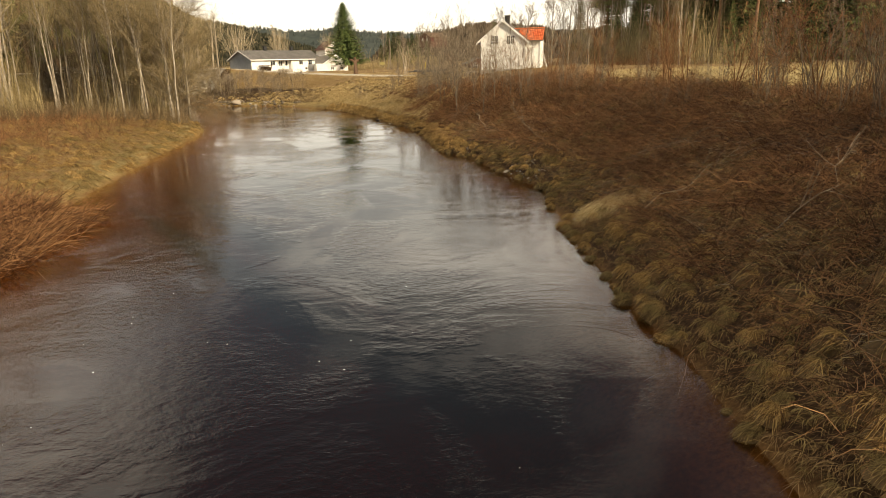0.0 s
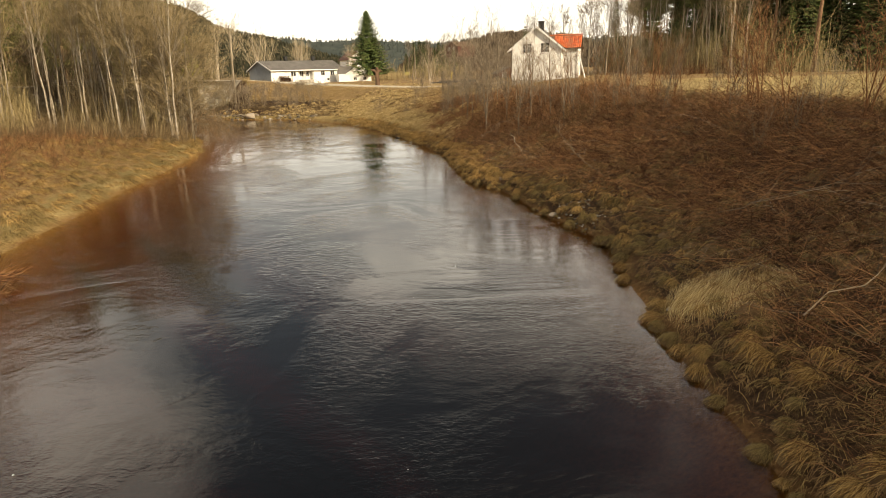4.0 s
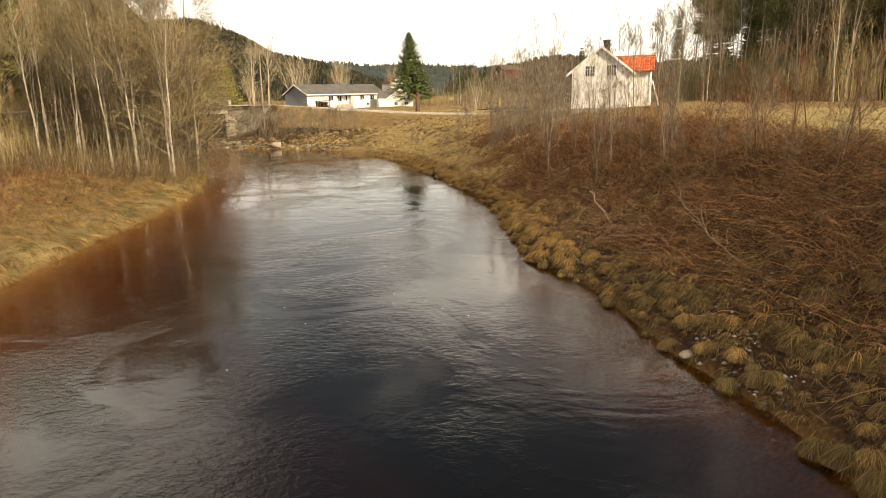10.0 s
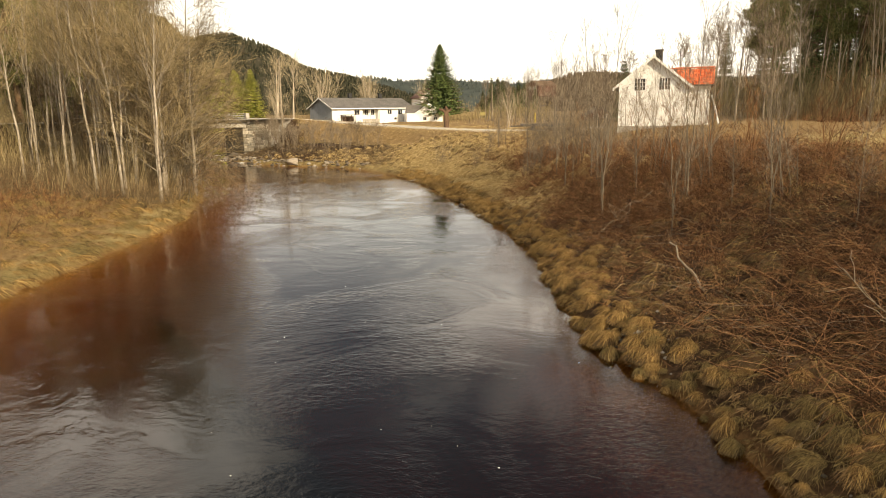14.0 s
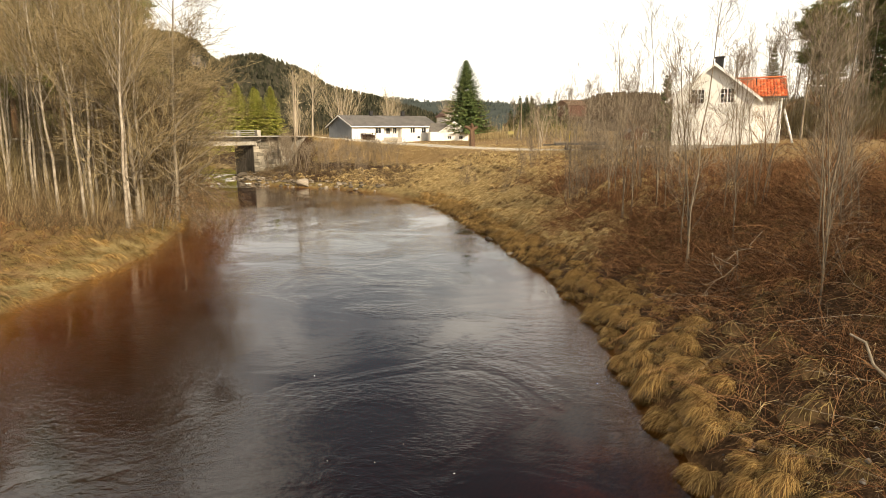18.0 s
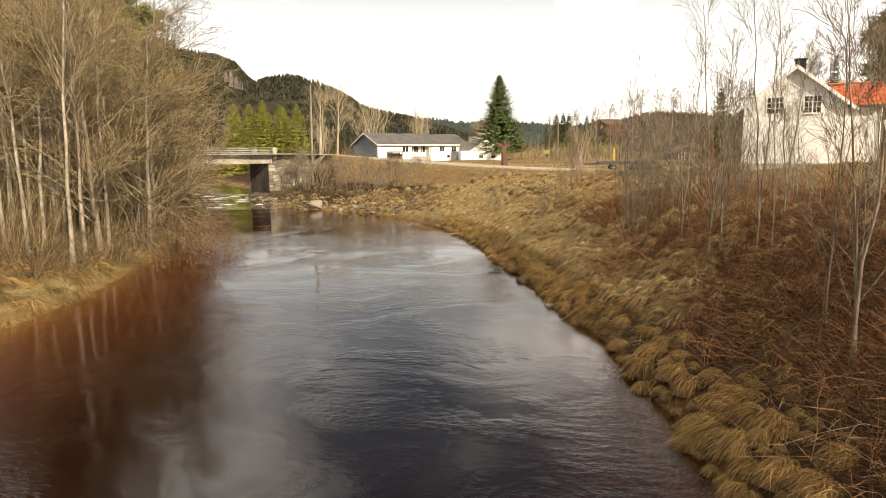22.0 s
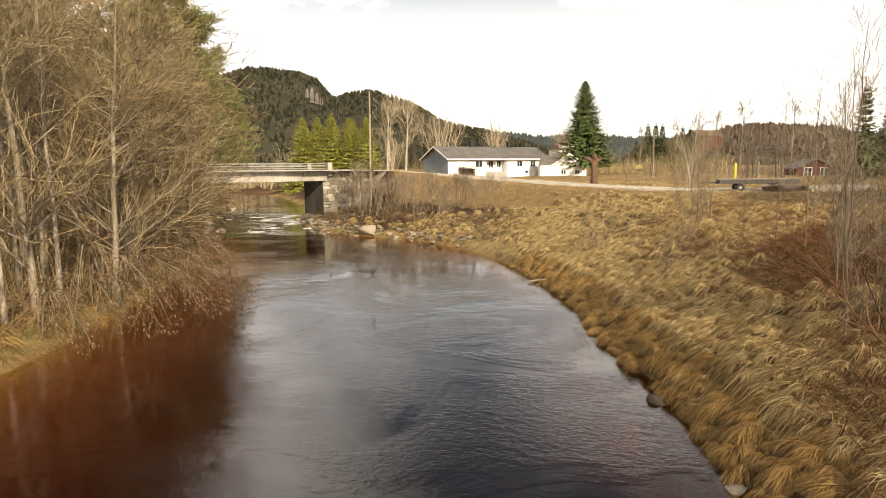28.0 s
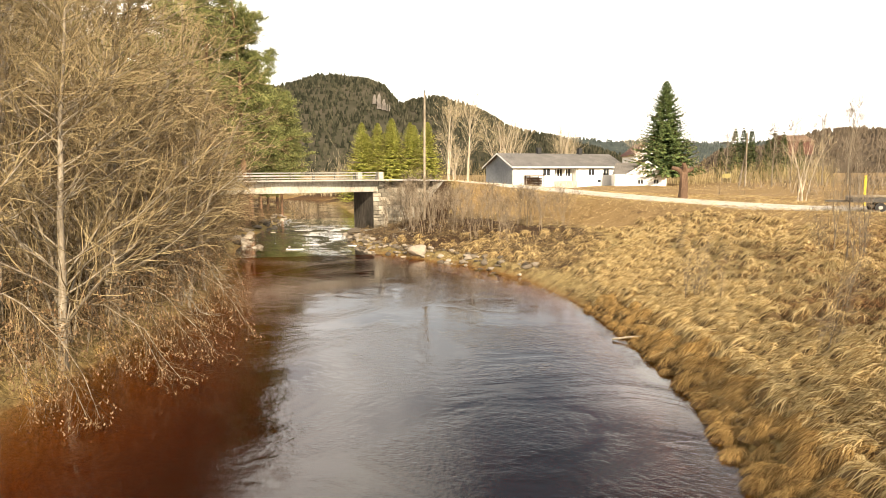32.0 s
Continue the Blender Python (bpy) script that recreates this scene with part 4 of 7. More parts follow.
def farmhouse():
    ang = math.radians(-15)
    z0 = 4.82
    ob = thing("farmhouse", "white wooden farmhouse with orange-red tiled roof above the river field", "house", frame_of(9.2, 82.2, z0, ang))
    W, D = 6.1, 8.0
    E, RZ = 3.85, 6.3
    bm = bmesh.new()
    prism(bm, [(0, -0.6), (W, -0.6), (W, E), (W / 2, RZ - 0.05), (0, E)], 0, D, axis=1)
    wall = part("wall", bm, M["white_wall"], ob, "white upright board cladding")
    boards(wall, 0, W, 0, lambda x: E + (RZ - 0.1 - E) * (1 - abs(x - W / 2) / (W / 2)) - 0.05, 0.0)
    wx = W + 2.0
    bm = bmesh.new()
    box(bm, (W, 0.9, -0.6), (wx, 6.9, E - 0.1))
    wall2 = part("wall", bm, M["white_wall"], ob, "white upright board cladding")
    boards(wall2, W, wx, 0.9, lambda x: E - 0.12, 0.0)
    bm = bmesh.new()
    prism(bm, [(0.9, E - 0.1), (6.9, E - 0.1), (3.9, RZ - 1.1)], W, wx - 0.01, axis=0)
    part("gable", bm, M["white_wall"], ob, "white gable end")
    gable_roof(ob, W, D, E, RZ, 0.55, 0.45, 0.12, M["roof_grey"], label="roof over the gabled wing", axis="y")
    # barge boards and eaves of the near gable
    s = (RZ - E) / (W / 2)
    for sgn in (-1, 1):
        bm = bmesh.new()
        a = -0.55 if sgn < 0 else W + 0.55
        prism(bm, [(a, E - s * 0.55 - 0.14), (W / 2, RZ - 0.12), (W / 2, RZ + 0.13), (a, E - s * 0.55 + 0.13)], -0.50, -0.452, axis=1)
        part("barge_board", bm, M["white_trim"], ob, "white barge board")
    for x in (1.9, 4.1):
        window(ob, x, -0.026, 3.85, 0.95, 1.05, 4, 3)
    # main range with the tiled roof: its slope looks at the river
    y0, y1, er, rr = 0.35, 3.9, E - 0.22, RZ - 1.05
    bm = bmesh.new()
    prism(bm, [(y0, er), (y1, rr), (7.45, er), (7.45, er + 0.08), (y1, rr + 0.08), (y0, er + 0.08)], W * 0.55, wx + 0.35, axis=0)
    roof = part("roof", bm, M["wood_brown"], ob, "roof boarding under red clay tiles")
    pitch = math.atan2(rr - er, y1 - y0)
    run = math.hypot(rr - er, y1 - y0)
    prof = [(-0.125, 0.0), (-0.06, 0.035), (0.0, 0.05), (0.06, 0.035), (0.12, 0.0)]
    vs, fs = [], []
    for px, pz in prof:
        vs += [(px, 0, pz), (px, 0.36, pz - 0.02)]
    vs += [(px, 0, pz - 0.02) for px, pz in prof]
    for k in range(4):
        fs.append((2 * k, 2 * k + 2, 2 * k + 3, 2 * k + 1))
        fs.append((10 + k, 11 + k, 2 * k + 2, 2 * k))
    tile_me = mesh_of("roof_tile", vs, fs, M["tile_red"], True)
    tile_me.materials[0] = M["tile_red"]
    rows_n, cols_n = int(run / 0.33), int((wx + 0.3 - W * 0.78) / 0.245)
    for i in range(rows_n):
        for j in range(cols_n):
            x = wx + 0.2 - 0.245 * j
            # the valley against the gabled wing
            yy = y0 + (i + 0.5) / rows_n * (y1 - y0)
            zz = er + (i + 0.5) / rows_n * (rr - er)
            limit = W + 0.55 - max(0.0, (zz - (E - s * 0.55)) / s)
            if x < limit + 0.15:
                continue
            m = Matrix.Translation((x, y0 - 0.02 + i * 0.33 * math.cos(pitch), er + 0.10 + i * 0.33 * math.sin(pitch))) @ Matrix.Rotation(pitch, 4, "X")
            part_of("roof_tile", tile_me, roof, m=m)
    box_part("ridge_cap", (W * 0.6, y1 - 0.1, rr + 0.1), (wx + 0.35, y1 + 0.1, rr + 0.24), M["tile_red"], ob, "red ridge tiles", 0.04)
    box_part("gutter", (W + 0.6, y0 - 0.12, er - 0.06), (wx + 0.35, y0 - 0.02, er + 0.04), M["rail_dark"], ob, "dark roof gutter", 0.02)
    box_part("downpipe", (wx - 0.12, 0.76, 0.0), (wx - 0.04, 0.84, er), M["white_trim"], ob, "white downpipe", 0.01)
    ch = box_part("chimney", (W / 2 - 0.05, 2.6, RZ - 0.6), (W / 2 + 0.6, 3.2, RZ + 0.75), M["brick_dark"], ob, "black chimney stack", 0.02)
    part("chimney_cap", bmesh_box((W / 2 - 0.15, 2.5, RZ + 0.752), (W / 2 + 0.7, 3.3, RZ + 0.86), 0.02), M["brick_dark"], ch)
    bm = bmesh.new()
    P = np.array([[[wx - 1.9, 2.5, 4.3], [wx - 1.9, 2.5, 5.3]]])
    v, f = tubes(P, np.full((1, 2), 0.06), 6)
    part_of("vent_pipe", mesh_of("vent_pipe", v, f, M["brick_dark"]), ob, "black vent pipe")
    v, f = tubes(np.array([[[wx + 0.15, 0.8, 2.75], [wx + 0.95, 0.7, -0.1]]]), np.full((1, 2), 0.09), 6)
    part_of("brace", mesh_of("brace", v, f, M["white_trim"]), ob, "white slanting brace against the end wall")
    box_part("plinth", (-0.03, -0.03, -0.8), (W + 0.03, D, 0.0), M["concrete"], ob, "grey foundation wall")
    return ob


farmhouse()


def bungalow():
    ang = math.atan2(0.766, 0.643)
    ob = thing("bungalow", "long white bungalow with grey roof and grey end wall", "house", frame_of(-37.35, 148.2, 5.2, ang))
    L, D, E, RZ = 21.4, 8.0, 2.45, 4.35
    # shell with a recessed porch in the front
    wall = box_part("wall", (0, 0, -1.2), (7.6, D, E), M["white_wall"], ob, "white rendered front wall")
    box_part("wall", (7.602, 1.3, -1.2), (12.2, D - 0.01, E), M["white_wall"], ob, "white wall in the recessed porch")
    box_part("wall", (12.202, 0, -1.2), (L, D, E), M["white_wall"], ob, "white boarded front wall")
    box_part("porch_floor", (7.602, 0, -1.2), (12.2, 1.298, 0.05), M["concrete"], ob, "concrete porch floor")
    for x in (7.75, 9.9, 12.0):
        box_part("porch_post", (x - 0.07, 0.05, 0.052), (x + 0.07, 0.19, E), M["white_trim"], ob, "", 0.01)
    bm = bmesh.new()
    prism(bm, [(0, -1.2), (D, -1.2), (D, E), (D / 2, RZ - 0.03), (0, E)], -0.06, -0.003, axis=0)
    end_wall = part("end_wall", bm, M["grey_wall"], ob, "grey boarded gable wall")
    for k in range(int(D / 0.2)):
        y = 0.1 + 0.2 * k
        h = E + (RZ - 0.12 - E) * (1 - abs(y - D / 2) / (D / 2))
        part("board", bmesh_box((-0.085, y, -0.3), (-0.062, y + 0.18, h), 0.004), M["grey_wall"], end_wall)
    bm = bmesh.new()
    prism(bm, [(0, E), (D, E), (D / 2, RZ - 0.03)], L - 0.1, L - 0.003, axis=0)
    part("gable", bm, M["white_wall"], ob)
    roof = gable_roof(ob, L, D, E, RZ, 0.6, 0.5, 0.14, M["roof_grey"], label="low-pitched grey tiled roof", axis="x")
    pitch = math.atan2(RZ - E, D / 2)
    n = 15
    for i in range(n):
        y = -0.6 + (D / 2 + 0.6) * i / n
        z = E - 0.6 * math.tan(pitch) + math.tan(pitch) * (y + 0.6) + 0.142
        part("tile_course", bmesh_box((-0.5, 0, 0), (L + 0.5, 0.34, 0.035), 0.008), M["roof_grey"], roof).matrix_basis = Matrix.Translation((0, y, z)) @ Matrix.Rotation(pitch - 0.06, 4, "X")
    lo = E - 0.6 * (RZ - E) / (D / 2)
    box_part("fascia", (-0.5, -0.66, lo - 0.06), (L + 0.5, -0.602, lo + 0.16), M["white_trim"], ob, "white fascia board", 0.01)
    for sgn, a in ((-1, -0.6), (1, D + 0.6)):
        bm = bmesh.new()
        prism(bm, [(a, lo - 0.06), (D / 2, RZ - 0.08), (D / 2, RZ + 0.16), (a, lo + 0.18)], -0.56, -0.502, axis=0)
        part("barge_board", bm, M["white_trim"], ob, "white barge board")
    for x in (7.4, 15.6):
        ch = box_part("chimney", (x - 0.35, D / 2 - 0.3, RZ - 0.4), (x + 0.35, D / 2 + 0.3, RZ + 1.0), M["brick_dark"], ob, "dark chimney stack", 0.02)
        part("chimney_cap", bmesh_box((x - 0.43, D / 2 - 0.38, RZ + 1.002), (x + 0.43, D / 2 + 0.38, RZ + 1.1), 0.02), M["brick_dark"], ch)
    for x, w, h in ((6.2, 1.3, 1.0), (15.0, 1.1, 0.95), (18.0, 1.1, 0.95)):
        window(ob, x, 0, 1.45, w, h, 2, 1)
    for x, w in ((8.4, 0.9), (9.6, 0.9), (11.2, 1.1)):
        window(ob, x, 1.297, 1.4, w, 1.15, 2, 1)
    door = box_part("garage_door", (1.2, -0.06, -0.3), (3.4, -0.003, 1.9), M["white_trim"], ob, "white panelled garage door", 0.01)
    for k in range(4):
        part("door_panel", bmesh_box((1.3, -0.085, -0.2 + 0.52 * k), (3.3, -0.062, 0.22 + 0.52 * k), 0.01), M["white_wall"], door)
    window(ob, 16.6, 0, 0.0, 0.7, 0.45, 1, 1)
    return ob


bungalow()


def garage():
    ang = math.atan2(0.30, 0.954)
    ob = thing("garage", "small white garage with grey roof beside the bungalow", "garage", frame_of(-23.7, 158.2, 4.55, ang) @ Matrix.Diagonal((0.9, 0.65, 0.9, 1)))
    W, D, E, RZ = 8.8, 6.0, 1.9, 4.1
    bm = bmesh.new()
    prism(bm, [(0, -1), (W, -1), (W, E), (W * 0.62, RZ - 0.05), (W * 0.24, E), (0, E)], 0, D, axis=1)
    part("wall", bm, M["white_wall"], ob, "white boarded wall")
    for a, b in (((W * 0.62, RZ), (W + 0.6, E - 0.35)), ((W * 0.62, RZ), (W * 0.24 - 0.3, E - 0.17))):
        bm = bmesh.new()
        prism(bm, [a, b, (b[0], b[1] + 0.14), (a[0], a[1] + 0.14)], -0.4, D + 0.3, axis=1)
        part("roof_slope", bm, M["roof_grey"], ob, "grey roof slope")
        bm = bmesh.new()
        prism(bm, [(a[0], a[1] - 0.1), (b[0], b[1] - 0.1), (b[0], b[1] + 0.15), (a[0], a[1] + 0.15)], -0.46, -0.402, axis=1)
        part("barge_board", bm, M["white_trim"], ob, "white barge board")
    bm = bmesh.new()
    prism(bm, [(-0.3, E), (W * 0.45, E), (W * 0.45, RZ - 0.2), (0.2, RZ - 0.2)], 1.2, 1.3, axis=1)
    part("roof_back", bm, M["roof_grey"], ob, "grey roof of the link building")
    window(ob, W * 0.5, 0, 0.6, 0.8, 0.7, 2, 1)
    window(ob, W * 0.8, 0, 0.6, 0.8, 0.7, 2, 1)
    return ob


garage()


def small_house(x, y, z, ang, w, d, e, r, wall_m, roof_m, label, name="house"):
    ob = thing(name, label, "house", frame_of(x, y, z, ang))
    bm = bmesh.new()
    prism(bm, [(0, -2), (w, -2), (w, e), (w / 2, r - 0.04), (0, e)], 0, d, axis=1)
    part("wall", bm, wall_m, ob)
    gable_roof(ob, w, d, e, r, 0.4, 0.4, 0.12, roof_m, label="pitched roof", axis="y")
    for k in (0.3, 0.7):
        window(ob, w * k, 0, e * 0.62, 0.9, 1.1, 2, 2)
    return ob


small_house(-27, 205, 6.5, 0.5, 6, 8, 4.2, 6.6, M["white_wall"], M["red_barn"], "white house gable behind the bungalow")
small_house(4.5, 300, 14.2, -0.9, 8, 10, 2.4, 4.4, M["red_barn"], M["wood_brown"], "dark red wooden house on the rise among trees")
small_house(13, 142, 4.0, 0.2, 5, 4, 1.5, 2.6, M["red_barn"], M["roof_grey"], "low red shed beyond the gravel yard", "shed")


# ---- poles, stump, trailer, signs ----
def pole(x, y, top, lean, label):
    z = float(lay(x, y)[0])
    ob = thing("utility_pole", label, "pole", Matrix.Translation((x, y, z)))
    v, f = tubes(np.array([[[0, 0, -0.4], [lean * 0.5, 0, (top - z) * 0.5], [lean, 0, top - z]]]), np.array([[0.15, 0.13, 0.10]]), 8)
    part_of("shaft", mesh_of("shaft", v, f, M["wood_grey"], True), ob)
    part("insulator", bmesh_box((lean - 0.05, -0.05, top - z), (lean + 0.05, 0.05, top - z + 0.25), 0.02), M["rail_dark"], ob)
    return ob


pole(-34.9, 111.9, 14.4, 0.15, "grey wooden utility pole beside the bridge road")
pole(-5.1, 152, 11.7, 0.0, "grey wooden utility pole by the meadow")
pole(-5.9, 152.3, 9.0, 0.75, "slanting prop pole beside the utility pole")


def big_stump():
    r = np.random.default_rng(12)
    x, y = -10.6, 113.6
    ob = thing("tree_stump", "tall weathered tree stump with split top beside the road", "stump", spot(x, y, 0.1))
    n, k = 9, 14
    hgt = 2.7
    a = np.arange(k) / k * 2 * np.pi
    V = []
    for j in range(n):
        s = j / (n - 1)
        rad = 0.34 * (1 - 0.12 * s + 0.25 * (1 - s) ** 4) * (1 + 0.16 * np.sin(3 * a + 2 * s) + 0.06 * r.normal(size=k))
        z = s * hgt + (0.35 * r.random(k) if j == n - 1 else 0)
        V.append(np.stack([rad * np.cos(a), rad * np.sin(a), np.broadcast_to(z, (k,))], -1))
    V = np.array(V).reshape(-1, 3)
    i = np.arange(n * k).reshape(n, k)
    nx_ = np.roll(i, -1, 1)
    F = np.stack([i[:-1], nx_[:-1], nx_[1:], i[1:]], -1).reshape(-1, 4)
    V = np.concatenate([V, [[0, 0, hgt - 0.1]]])
    cap = np.stack([i[-1], nx_[-1], np.full(k, len(V) - 1), np.full(k, len(V) - 1)], -1)
    part_of("trunk", mesh_of("trunk", V, np.concatenate([F, cap]), M["wood_brown"]), ob, "thick dark brown bark")
    limbs = np.array([[[0, 0, 2.3], [-0.5, -0.2, 2.7], [-0.95, -0.2, 2.8]], [[0, 0, 2.4], [0.5, 0.1, 2.6], [0.75, 0.1, 2.8]], [[0, 0, 2.4], [0.1, -0.3, 2.9], [0.0, -0.4, 3.2]]])
    v, f = tubes(limbs, np.array([[0.24, 0.19, 0.16]] * 3), 8)
    part_of("cut_limb", mesh_of("cut_limb", v, f, M["wood_brown"]), ob, "sawn-off limbs")


big_stump()


def trailer():
    z = float(lay(3.0, 100.5)[0])
    ob = thing("timber_trailer", "flat timber trailer with steel arch parked on gravel", "trailer", frame_of(0.2, 100.2, z, math.radians(4)))
    box_part("bed", (0, 0, 0.61), (5.6, 2.0, 0.92), M["rail_dark"], ob, "dark plank bed", 0.02)
    for y in (-0.02, 1.94):
        box_part("side_rail", (0, y, 0.922), (5.6, y + 0.06, 1.02), M["wood_grey"], ob, "weathered side board", 0.01)
    for x in (1.5, 4.0):
        for y in (0.1, 1.9):
            bm = bmesh.new()
            bmesh.ops.create_cone(bm, cap_ends=True, segments=18, radius1=0.3, radius2=0.3, depth=0.22, matrix=Matrix.Translation((x, y, 0.3)) @ Matrix.Rotation(radians(90), 4, "X"))
            wheel = part("wheel", bm, M["brick_dark"], ob, "black rubber wheel")
            bm = bmesh.new()
            bmesh.ops.create_cone(bm, cap_ends=True, segments=14, radius1=0.13, radius2=0.12, depth=0.24, matrix=Matrix.Translation((x, y, 0.3)) @ Matrix.Rotation(radians(90), 4, "X"))
            part("rim", bm, M["galvanised"], wheel)
    arch = np.array([[[2.3, 0.05, 0.9], [2.3, 0.05, 2.8], [2.5, 0.05, 3.15], [3.9, 0.05, 3.2], [4.3, 0.05, 2.95], [4.4, 0.05, 0.9]],
                     [[2.3, 1.95, 0.9], [2.3, 1.95, 2.8], [2.5, 1.95, 3.15], [3.9, 1.95, 3.2], [4.3, 1.95, 2.95], [4.4, 1.95, 0.9]]])
    for a in arch:
        v, f = tubes(a[None], np.full((1, 6), 0.05), 6)
        part_of("arch", mesh_of("arch", v, f, M["rail_dark"]), ob, "dark steel arch")
    for x in (0.7, 3.1):
        v, f = tubes(np.array([[[x, 1.9, 0.9], [x, 1.9, 2.3]]]), np.full((1, 2), 0.06), 6)
        part_of("stake", mesh_of("stake", v, f, M["wood_grey"]), ob, "upright stake")
    box_part("drawbar", (-1.3, 0.93, 0.6), (0, 1.07, 0.74), M["rail_dark"], ob, "", 0.01)
    y = thing("marker_post", "yellow marker post on the gravel yard", "post", Matrix.Translation((2.2, 109.0, float(lay(2.2, 109.0)[0]))))
    box_part("post", (-0.09, -0.05, -0.2), (0.09, 0.05, 2.2), M["yellow"], y, "", 0.02)
    r = np.random.default_rng(4)
    pile = thing("log_pile", "heap of dark logs and scrap in front of the trailer", "log pile", Matrix.Translation((4.4, 98.9, float(lay(4.4, 98.9)[0]))))
    for k in range(16):
        a = np.array([r.uniform(-1.6, 0), r.uniform(-0.5, 0.5), 0.14 + 0.16 * (k // 6)])
        b = a + np.array([r.uniform(1.2, 2.0), r.uniform(-0.3, 0.3), r.uniform(-0.05, 0.1)])
        v, f = tubes(np.array([[a, (a + b) / 2, b]]), np.full((1, 3), r.uniform(0.09, 0.15)), 7)
        part_of("log", mesh_of("log", v, f, M["wood_brown"] if k % 3 else M["wood_grey"]), pile)


trailer()


def board_sign():
    z = float(lay(-7.6, 165)[0])
    ob = thing("notice_board", "yellow board on two posts at the edge of the meadow", "sign", Matrix.Translation((-7.6, 165, z)))
    box_part("panel", (-0.6, -0.05, 0.9), (0.6, 0.05, 1.6), M["sign"], ob, "plain faded yellow panel", 0.01)
    for x in (-0.6, 0.6):
        box_part("post", (x - 0.05, 0.052, -0.3), (x + 0.05, 0.15, 1.9), M["wood_grey"], ob)


board_sign()


def wood_shelter():
    """The brown covered stack in front of the bungalow."""
    x, y = -34.8, 148.5
    z = float(lay(x, y)[0])
    ob = thing("firewood_shelter", "brown wooden firewood shelter in front of the bungalow", "shelter", frame_of(x, y, z, 0.85))
    box_part("roof", (-0.1, -0.2, 2.1), (2.7, 1.4, 2.2), M["wood_brown"], ob, "", 0.02)
    for x in (0.05, 2.45):
        for y in (0.0, 1.2):
            box_part("post", (x - 0.05, y - 0.05, -0.2), (x + 0.05, y + 0.05, 2.098), M["wood_brown"], ob)
    r = np.random.default_rng(8)
    for i in range(7):
        for j in range(7):
            a = np.array([0.25 + 0.32 * i, 0.05, 0.2 + 0.25 * j])
            v, f = tubes(np.array([[a, a + np.array([0, 1.0, 0])]]), np.full((1, 2), 0.11 + 0.03 * r.random()), 6)
            part_of("log", mesh_of("log", v, f, M["wood_brown"]), ob)


wood_shelter()


# ---- trees ----
def bare_tree(name, label, height, radius, seed, bark, twig, limbs=26, boughs=130, twigs=900, low=0.35, spread=0.75, up=0.2, lean=0.06, stems=1, reach=0.45, fine=0.0045, category="tree", hang=0.0, split=False):
    """A leafless tree: trunk and limbs as one part, the haze of twigs as another."""
    r = np.random.default_rng(seed)
    some = [stem(height * r.uniform(0.8, 1.0) if k else height, radius * (1 if k == 0 else r.uniform(0.6, 0.95)), r, lean * (1 if stems == 1 else 2.2), foot=(0, 0, 0) if k == 0 else (*(r.normal(size=2) * 0.18 * stems**0.5), 0)) for k in range(stems)]
    P, R = np.concatenate([a for a, _ in some]), np.concatenate([b for _, b in some])
    P[:, 0, 2] -= 0.3
    P1, R1 = grow(P, R, limbs, r, low, 0.97, spread, (reach * 0.55, reach), up, 6, 0.028, thick=0.33)
    P2, R2 = grow(P1, R1, boughs, r, 0.2, 1.0, 0.7, (0.4, 0.8), up * 0.6 - hang, 5, 0.06, thick=0.6)
    P3, R3 = grow(np.concatenate([P2[:, :5], P1[:, 1:6]]), np.concatenate([R2[:, :5], R1[:, 1:6]]), twigs, r, 0.15, 1.0, 0.65, (0.35, 0.8), up * 0.3 - hang, 4, 0.06, thick=0.7)
    R3 = np.clip(R3, fine, max(0.008, fine * 1.3))
    R2 = np.maximum(R2, fine * 1.1)
    ob = thing(name, label, category)
    for k in range(stems):
        v, f = tubes(P[k : k + 1], R[k : k + 1], 7)
        part_of("trunk" if stems == 1 else "stem", mesh_of("trunk", v, f, bark, True), ob)
    if split:
        for a, b in zip(P1, np.maximum(R1, min(0.01, radius * 0.17))):
            v, f = tubes(a[None], b[None], 4)
            part_of("limb", mesh_of("limb", v, f, bark, True), ob)
    else:
        v, f = tubes(P1, np.maximum(R1, min(0.01, radius * 0.17)), 4)
        part_of("limbwork", mesh_of("limbwork", v, f, bark, True), ob, kind="stuff")
    v, f = join(tubes(P2, R2, 3), ribbons(P3, R3, r))
    part_of("crown", mesh_of("crown", v, f, twig), ob, kind="stuff")
    return ob


def put_all(first, places):
    """The first stands at the first place, copies at the others: rows of x, y, turn, size."""
    for n, (x, y, turn, size) in enumerate(places):
        m = spot(x, y, 0.05, turn, size)
        if n == 0:
            first.matrix_basis = m
        else:
            copy_thing(first, m)


